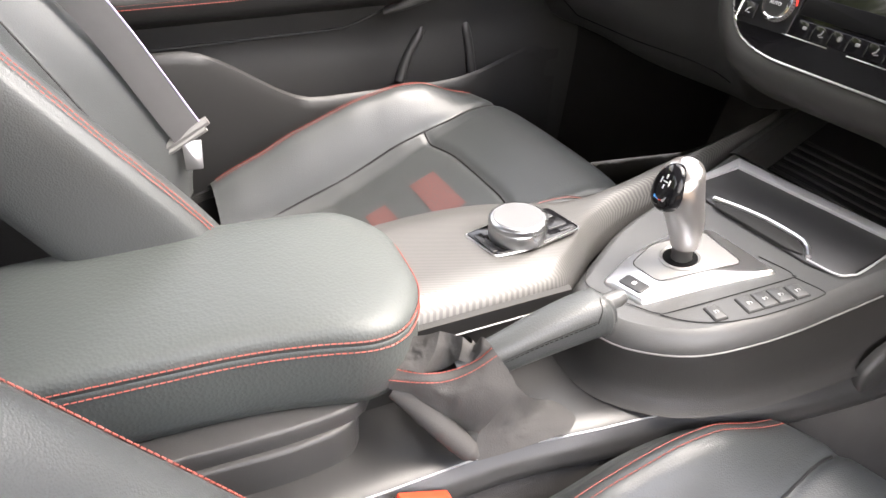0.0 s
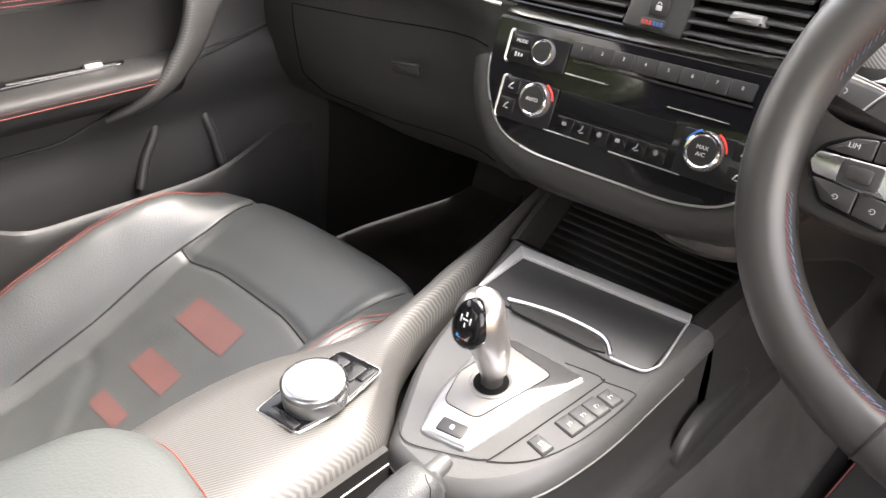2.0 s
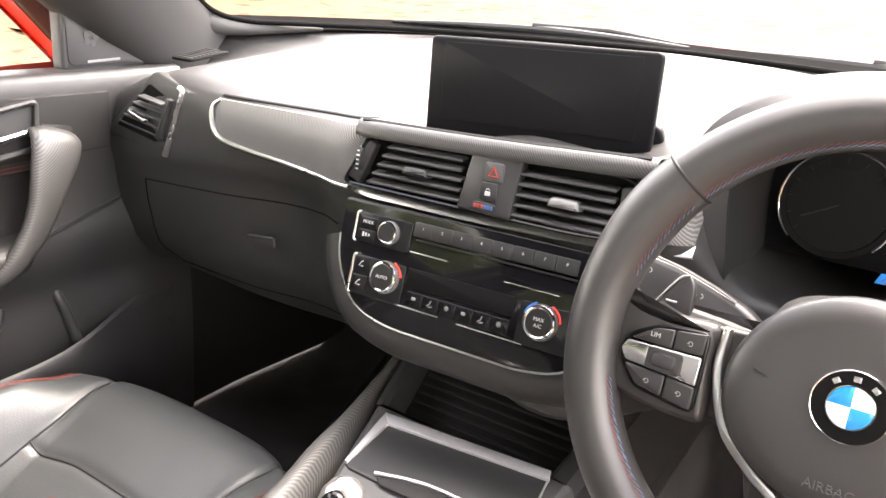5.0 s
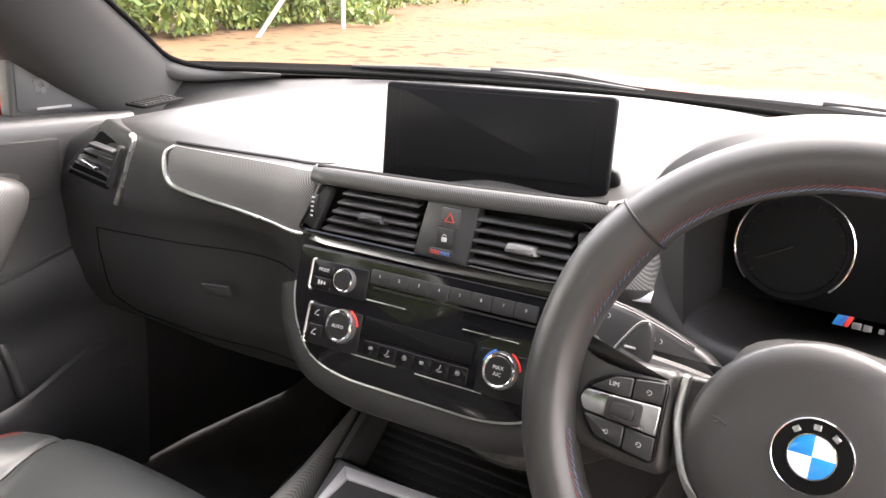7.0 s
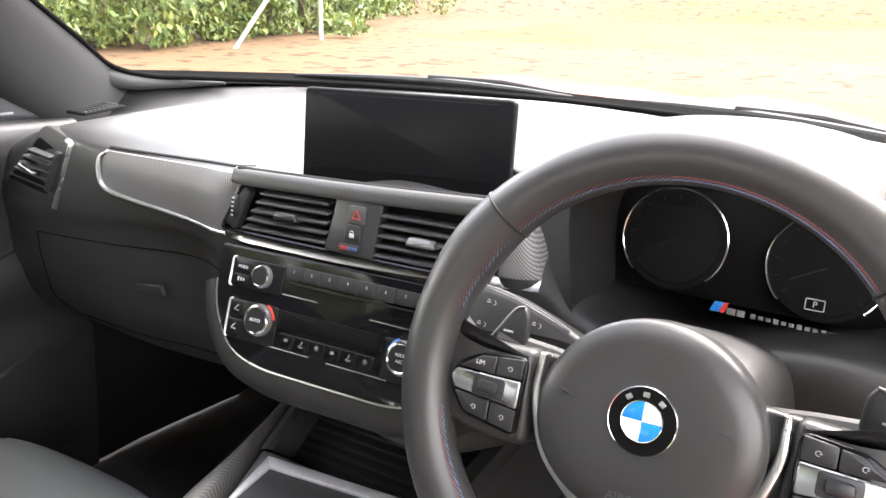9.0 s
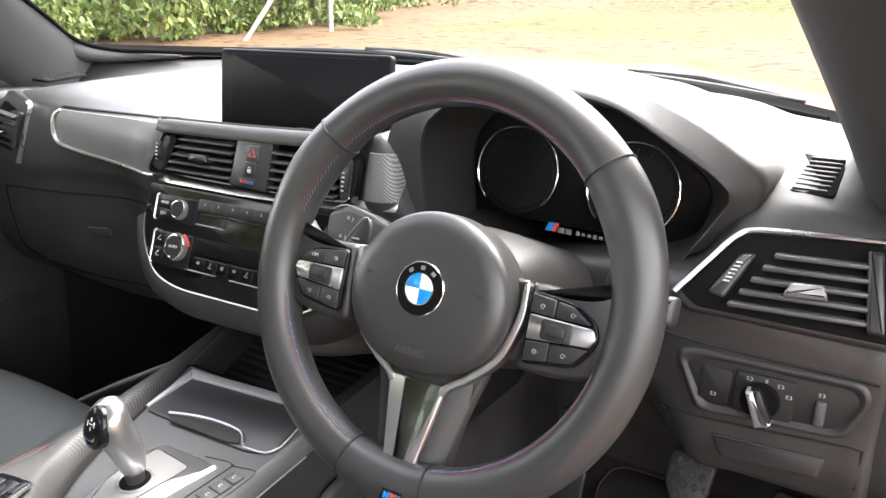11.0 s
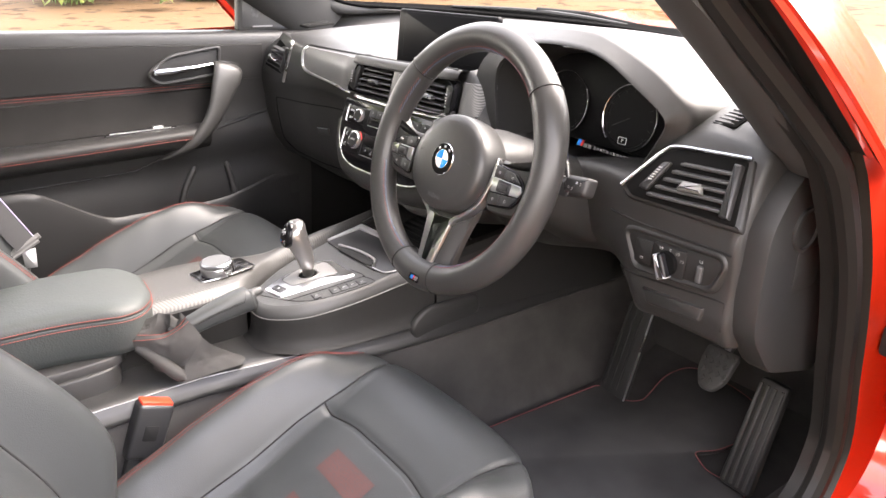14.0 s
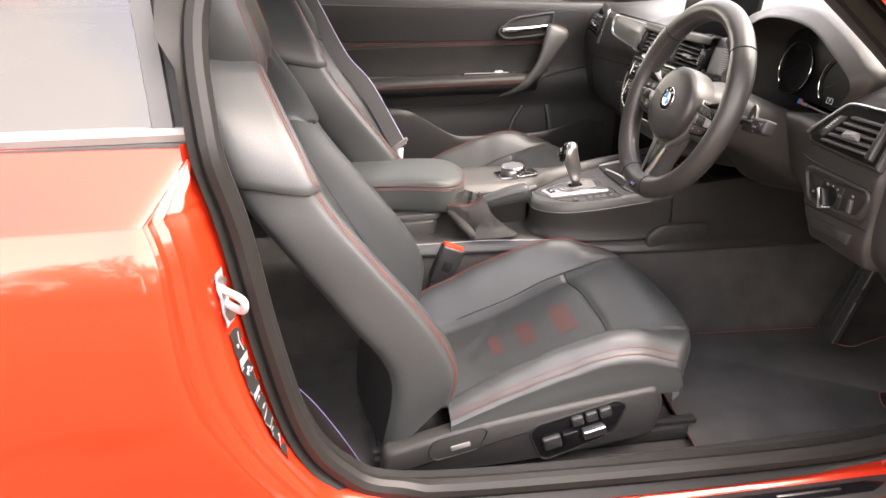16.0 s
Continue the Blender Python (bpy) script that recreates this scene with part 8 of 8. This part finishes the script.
# door glass, sail panel and speaker
g = Geo()
g.grid([[(-0.742 + 0.36 * (z - 0.90), y, z) for z in np.linspace(0.89, 1.27, 6)] for y in np.linspace(-0.84, 0.30 - 0.0, 8)])
dg = part("door_glass", g, GLASS, door, "clear door window")
dg.visible_shadow = False
g = Geo()
g.plate(rounded([(0.155, 0.888), (0.36, 0.872), (0.33, 0.905), (0.20, 1.005), (0.165, 1.01)], [0.01, 0.01, 0.03, 0.02, 0.01]), 0.024, 0.006, Matrix(((0, 0, 1, -0.745), (1, 0, 0, 0), (0, 1, 0, 0), (0, 0, 0, 1))))
sl = part("sail_panel", g, PLASTIC, door, "black mirror sail panel with tweeter grille")
g = Geo()
g.plate(rounded([(0.165, 0.897), (0.30, 0.889), (0.27, 0.92), (0.20, 0.985), (0.17, 0.99)], 0.012), 0.003, 0.001, Matrix(((0, 0, 1, -0.7225), (1, 0, 0, 0), (0, 1, 0, 0), (0, 0, 0, 1))))
gr = part("speaker_grille", g, KEY, sl, "fine speaker grille")
g = Geo()
for k in range(5):
    a = k * 2 * math.pi / 5
    g.lathe([(0.005, 0), (0.005, 0.001), (0.0, 0.0012)], 14, pose(-0.7195, 0.205 + 0.008 * math.cos(a), 0.935 + 0.008 * math.sin(a), 0, 90, 0))
part("tweeter", g, SLAT, gr)
g = Geo()
g.box((0.002, 0.055, 0.004), (-0.7195, 0.222, 0.9005), 0.0006)
part("speaker_badge", g, GREYKEY, gr, "small silver badge strip")
# outside mirror
mr = thing("door_mirror", "black-cased passenger door mirror", "door mirror", pose(-0.90, 0.24, 0.985))
g = Geo()
rows = []
for y, w, h in ((-0.035, .085, .058), (-0.03, .092, .063), (0.0, .092, .064), (0.035, .08, .052), (0.055, .05, .03)):
    rows.append([(w * math.copysign(abs(math.cos(a)) ** 0.7, math.cos(a)), y, h * math.copysign(abs(math.sin(a)) ** 0.7, math.sin(a))) for a in np.linspace(0, 6.283, 28, endpoint=False)])
g.grid(rows, close=True)
g.add(rows[-1], [tuple(range(28))])
part("mirror_case", g, GLOSS, mr)
g = Geo()
g.plate(rounded([(-.08, -.053), (.08, -.053), (.08, .053), (-.08, .053)], 0.025), 0.004, 0.001, pose(0, -0.031, 0, 90, 0, 0))
part("mirror_glass", g, mat("mirror_silver", (0.9, 0.9, 0.9), 0.02, metal=1.0, vary=0.0), mr)
g = Geo()
g.tube([(0.08, 0.0, -0.03), (0.13, 0.01, -0.05), (0.17, 0.02, -0.07)], 0.02, 10)
part("mirror_arm", g, GLOSS, mr)

# ---- driver's door, open ----
dd = thing("driver_door", "open driver's door with black trim and orange edge", "car door", pose(0.875, 0.435, 0.30, 0, 0, -22))
g = Geo()
g.plate(rounded([(0.0, 0.02), (1.05, 0.06), (1.08, 0.40), (1.0, 0.60), (0.05, 0.58), (0.0, 0.30)], 0.06), 0.09, 0.03, Matrix(((1, 0, 0, 0), (0, 0, 1, 0), (0, 1, 0, 0), (0, 0, 0, 1))))
part("door_skin", g, PAINT, dd, "orange outer door skin")
g = Geo()
g.plate(rounded([(0.02, 0.04), (1.02, 0.08), (1.04, 0.40), (0.97, 0.58), (0.06, 0.56), (0.02, 0.30)], 0.06), 0.06, 0.03, Matrix(((1, 0, 0, 0), (0, 0, -1, 0.002), (0, 1, 0, 0), (0, 0, 0, 1))))
part("inner_trim", g, PLASTIC, dd, "black inner door trim")
ck = thing("door_check", "black door check strap on the hinge pillar", "door check", pose(0.835, 0.42, 0.604))
g = Geo()
g.box((0.05, 0.03, 0.045), (0.01, 0, 0), 0.006)
part("check_block", g, BLACK, ck)
g = Geo()
g.box((0.10, 0.010, 0.018), (0.05, -0.004, -0.004), 0.003)
part("check_arm", g, BLACK, ck)

# ---- foot controls and mats ----
mt_ = thing("floor_mat", "black velour driver's floor mat with red edging", "floor mat", pose(0, 0, 0.203))
MO = rounded([(0.235, 0.02), (0.241, 0.19), (0.250, 0.335), (0.262, 0.505), (0.291, 0.516), (0.338, 0.500), (0.362, 0.533), (0.322, 0.665), (0.335, 0.745), (0.43, 0.742), (0.505, 0.723), (0.551, 0.684), (0.570, 0.60), (0.555, 0.510), (0.530, 0.475), (0.58, 0.445), (0.65, 0.455), (0.69, 0.40), (0.685, 0.0), (0.45, 0.02)], [0.02, 0.05, 0.05, 0.015, 0.02, 0.02, 0.02, 0.06, 0.04, 0.05, 0.04, 0.04, 0.04, 0.02, 0.015, 0.02, 0.02, 0.03, 0.02, 0.02], 5)
g = Geo()
g.plate(MO, 0.009, 0.003)
part("mat_surface", g, MAT_PILE, mt_, "black velour pile")
g = Geo()
g.tube([(*p, 0.006) for p in MO], 0.0032, 6, True)
part("bound_edge", g, BLACK, mt_)
g = Geo()
g.dashes([(p.x, p.y, 0.0095) for p in MO] + [(MO[0].x, MO[0].y, 0.0095)], 0.0013, 0.006, 0.75)
part("edge_stitching", g, RIMTHREAD, mt_, "muted red stitching")
br = thing("brake_pedal", "black rubber brake pedal with a grip pattern", "pedal", pose(0.498, 0.565, 0.345, 58, 0, -4))
g = Geo()
PO = rounded([(-0.036, 0.040), (0.036, 0.042), (0.032, -0.020), (0.014, -0.046), (-0.014, -0.046), (-0.034, -0.012)], 0.012)
g.plate(PO, 0.012, 0.004)
pdl = part("pad", g, PEDAL, br)
for i in range(4):
    for j in range(4):
        g = Geo()
        x, y = -0.024 + 0.016 * i + (0.008 if j % 2 else 0) - 0.004, -0.026 + 0.018 * j
        if abs(x) > 0.028 or (y < -0.02 and abs(x) > 0.014):
            continue
        g.plate([(x - 0.006, y), (x, y - 0.007), (x + 0.006, y), (x, y + 0.007)], 0.003, 0.001, Matrix.Translation((0, 0, 0.0115)))
        part("grip", g, PEDAL, pdl)
g = Geo()
g.tube([(0.0, 0.01, 0.0), (0.0, 0.10, -0.02), (0.01, 0.22, -0.03)], 0.009, 8)
part("arm", g, STEEL, br)
th = thing("throttle_pedal", "tall ribbed black throttle pedal", "pedal", pose(0.645, 0.474, 0.314, 71, 0, -4))
g = Geo()
g.plate(rounded([(-0.030, -0.102), (0.032, -0.102), (0.028, 0.105), (-0.025, 0.105)], 0.010), 0.014, 0.004)
tp = part("pad", g, RUBBER, th)
for k in range(4):
    g = Geo()
    g.box((0.007, 0.190, 0.004), (-0.0195 + 0.0135 * k, 0.0, 0.015), 0.0015)
    part("rib", g, PEDAL, tp)
dp = thing("footrest", "black ribbed driver's footrest with a bright edge", "footrest", pose(0.303, 0.545, 0.312, 74, 0, -4))
g = Geo()
g.plate(rounded([(-0.036, -0.115), (0.036, -0.125), (0.040, 0.10), (-0.022, 0.10)], 0.008), 0.014, 0.004)
fp = part("pad", g, RUBBER, dp)
for k in range(3):
    g = Geo()
    g.box((0.006, 0.19, 0.004), (-0.020 + 0.017 * k, 0.0, 0.015), 0.0015, pose(0, 0, 0, 0, 0, -2))
    part("rib", g, RUBBER, fp)
g = Geo()
g.tube([(0.037, -0.122, 0.013), (0.041, 0.098, 0.013)], 0.0020, 6)
part("bright_edge", g, SILVER, fp)

# ---- door jamb of the driver's side ----
def jamb(z, f, out=0.0):
    k = min(range(len(APERTURE)), key=lambda i: abs(APERTURE[i].y - z) + (10 if APERTURE[i].x > -0.2 else 0))
    seal, edge, w = APERTURE[k].x - 0.03, edge_y(z), half_width(z)
    p = Vector((0.812, seal, z)).lerp(Vector((0.80 + (w - 0.80) * 0.45, seal + 0.014 + (edge - seal) * 0.40, z)), f)
    return p + Vector((0.76, 0.65, 0)) * out


sk = thing("door_striker", "pale steel door lock striker with a loop", "striker")
g = Geo()
g.grid([[jamb(z, f, 0.0035) for f in np.linspace(0.25, 0.85, 5)] for z in np.linspace(0.668, 0.742, 8)])
g.grid([[jamb(z, 0.25, o) for o in (0, 0.0035)] for z in np.linspace(0.668, 0.742, 8)])
part("striker_plate", g, FRAME, sk)
g = Geo()
c = jamb(0.705, 0.5)
o, u = Vector((0.76, 0.65, 0)), Vector((0.2, 0.1, 0.97))
g.tube(spline([c + u * 0.010, c + u * 0.010 + o * 0.030, c + u * 0.006 + o * 0.043, c - u * 0.006 + o * 0.043, c - u * 0.010 + o * 0.030, c - u * 0.010], 22), 0.0050, 10)
part("striker_loop", g, FRAME, sk)
for z in (0.682, 0.728):
    g = Geo()
    g.lathe([(0.008, 0), (0.008, 0.004), (0.004, 0.005), (0.0, 0.004)], 12, Matrix.Translation(jamb(z, 0.55, 0.003)) @ o.to_track_quat("Z", "Y").to_matrix().to_4x4())
    part("bolt", g, STEEL, sk)
lbl = thing("jamb_label", "black and white label strip on the door jamb", "label")
g = Geo()
g.grid([[jamb(z, 0.10 + f, 0.0012) for f in (0, .32, .64)] for z in np.linspace(0.445, 0.655, 24)])
part("label_base", g, BLACK, lbl)
rnd = random.Random(11)
g = Geo()


def label_mark(z0, z1, f0, f1):
    g.grid([[jamb(z, f, 0.0018) for f in np.linspace(f0, f1, 3)] for z in np.linspace(z0, z1, 3)])


label_mark(0.446, 0.654, 0.100, 0.112)
label_mark(0.622, 0.650, 0.30, 0.36)
for z0, z1 in ((0.604, 0.616), (0.553, 0.566), (0.505, 0.522)):
    label_mark(z0, z1, 0.12, 0.73)
for z0, z1, n in ((0.616, 0.648, 3), (0.585, 0.603, 9), (0.530, 0.552, 8), (0.468, 0.504, 13)):
    for _ in range(n):
        z, f = rnd.uniform(z0, z1 - 0.006), rnd.uniform(0.14, 0.55)
        label_mark(z, z + rnd.uniform(0.0025, 0.006), f, f + rnd.uniform(0.06, 0.20))
part("label_marks", g, FRAME, lbl)
# quarter window moulding
g = Geo()
rows = [[(0.77, y, 0.893), (0.792, y, 0.896), (0.794, y, 0.905), (0.785, y, 0.911), (0.768, y, 0.910)] for y in np.linspace(-1.9, -0.82, 12)]
g.grid(rows)
part("window_moulding", g, GREYKEY, shell, "dull grey window moulding")
g = Geo()
g.grid([[(0.786, y, 0.888), (0.7965, y, 0.890), (0.7965, y, 0.8945), (0.786, y, 0.8955)] for y in np.linspace(-1.9, -0.815, 12)])
part("moulding_band", g, SLAT, shell, "pale lower moulding band")
g = Geo()
rows = []
for f in np.linspace(0.05, 1, 9):
    y0, z0, x0 = -0.822 - 0.03 * f, 0.885 + 0.40 * f, 0.785 - 0.155 * f
    rows.append([(x0 + 0.001, y0 - 0.040 - 0.012 * f, z0), (x0 + 0.007, y0 - 0.038 - 0.012 * f, z0), (x0 + 0.009, y0 - 0.014 - 0.012 * f, z0), (x0 + 0.002, y0 - 0.012 - 0.012 * f, z0)])
g.grid(rows)
part("pillar_strip", g, SLAT, shell, "pale satin strip on the pillar")

# ---- cowl and wipers ----
g = Geo()
lo_ = spline([(p[0] * 0.98, p[1] - 0.03, p[2] - 0.006) for p in SCREEN_BASE], 41)
hi_ = spline([(p[0], p[1] + 0.005, p[2] + 0.012) for p in SCREEN_BASE], 41)
fr_ = spline([(p[0] * 1.02, p[1] + 0.10, p[2] - 0.012) for p in SCREEN_BASE], 41)
g.grid([lo_, hi_, fr_])
part("cowl", g, FRIT, shell, "black cowl below the windscreen")
for x0, y0, x1, y1, nm in ((-0.52, 0.69, 0.02, 0.80, "wiper"), (0.02, 0.815, 0.56, 0.70, "wiper")):
    wp = thing("windscreen_wiper", "black windscreen wiper resting at the cowl", "wiper", None, "windscreen wipers")
    g = Geo()
    P = [Vector((x0 + (x1 - x0) * t, y0 + (y1 - y0) * t + 0.03 * math.sin(math.pi * t), 0.934 + 0.006 * math.sin(math.pi * t) - 0.025 * (x0 + (x1 - x0) * t))) for t in np.linspace(0, 1, 14)]
    g.tube(P, [0.003 + 0.004 * math.sin(math.pi * k / 13) for k in range(14)], 8, flat=1.0)
    part("blade", g, RUBBER, wp)
    g = Geo()
    g.tube([P[6] + Vector((0, 0, 0.006)), P[9] + Vector((0, 0.03, 0.006)), P[12] + Vector((0, 0.06, -0.006))], 0.006, 8)
    part("arm", g, BLACK, wp)

# black band printed round the foot and side of the windscreen
g = Geo()
g.tube(spline([(-0.50, -0.04, 1.245), (-0.60, 0.19, 1.105), (-0.66, 0.335, 1.018), (-0.692, 0.415, 0.968), (-0.682, 0.485, 0.947), (-0.622, 0.552, 0.942), (-0.40, 0.70, 0.936), (0.0, 0.765, 0.931), (0.40, 0.705, 0.921), (0.60, 0.60, 0.910)], 70), 0.0045, 8)
part("screen_border", g, FRIT, shell, "black border of the windscreen")

# ---- outside posts ----
for a, b, r in (((-10.9, 10.9, -0.05), (-9.6, 11.9, 2.3), 0.045), ((-11.2, 14.0, -0.1), (-11.2, 14.0, 2.6), 0.05)):
    fp_ = thing("fence_post", "weathered pale fence post at the hedge", "fence post", None, "fence posts")
    z0 = ground_height(a[0], a[1])
    g = Geo()
    g.tube([Vector(a) + Vector((0, 0, z0)), Vector(b) + Vector((0, 0, z0))], r, 10)
    part("post", g, mat("weathered_wood", (0.42, 0.40, 0.37), 0.85, bump=0.5, scale=40, vary=0.25), fp_)
    g = Geo()
    g.lathe([(r * 1.05, 0), (r * 0.6, 0.03), (0, 0.035)], 10, Matrix.Translation(Vector(b) + Vector((0, 0, z0))))
    part("post_top", g, STEEL, fp_)
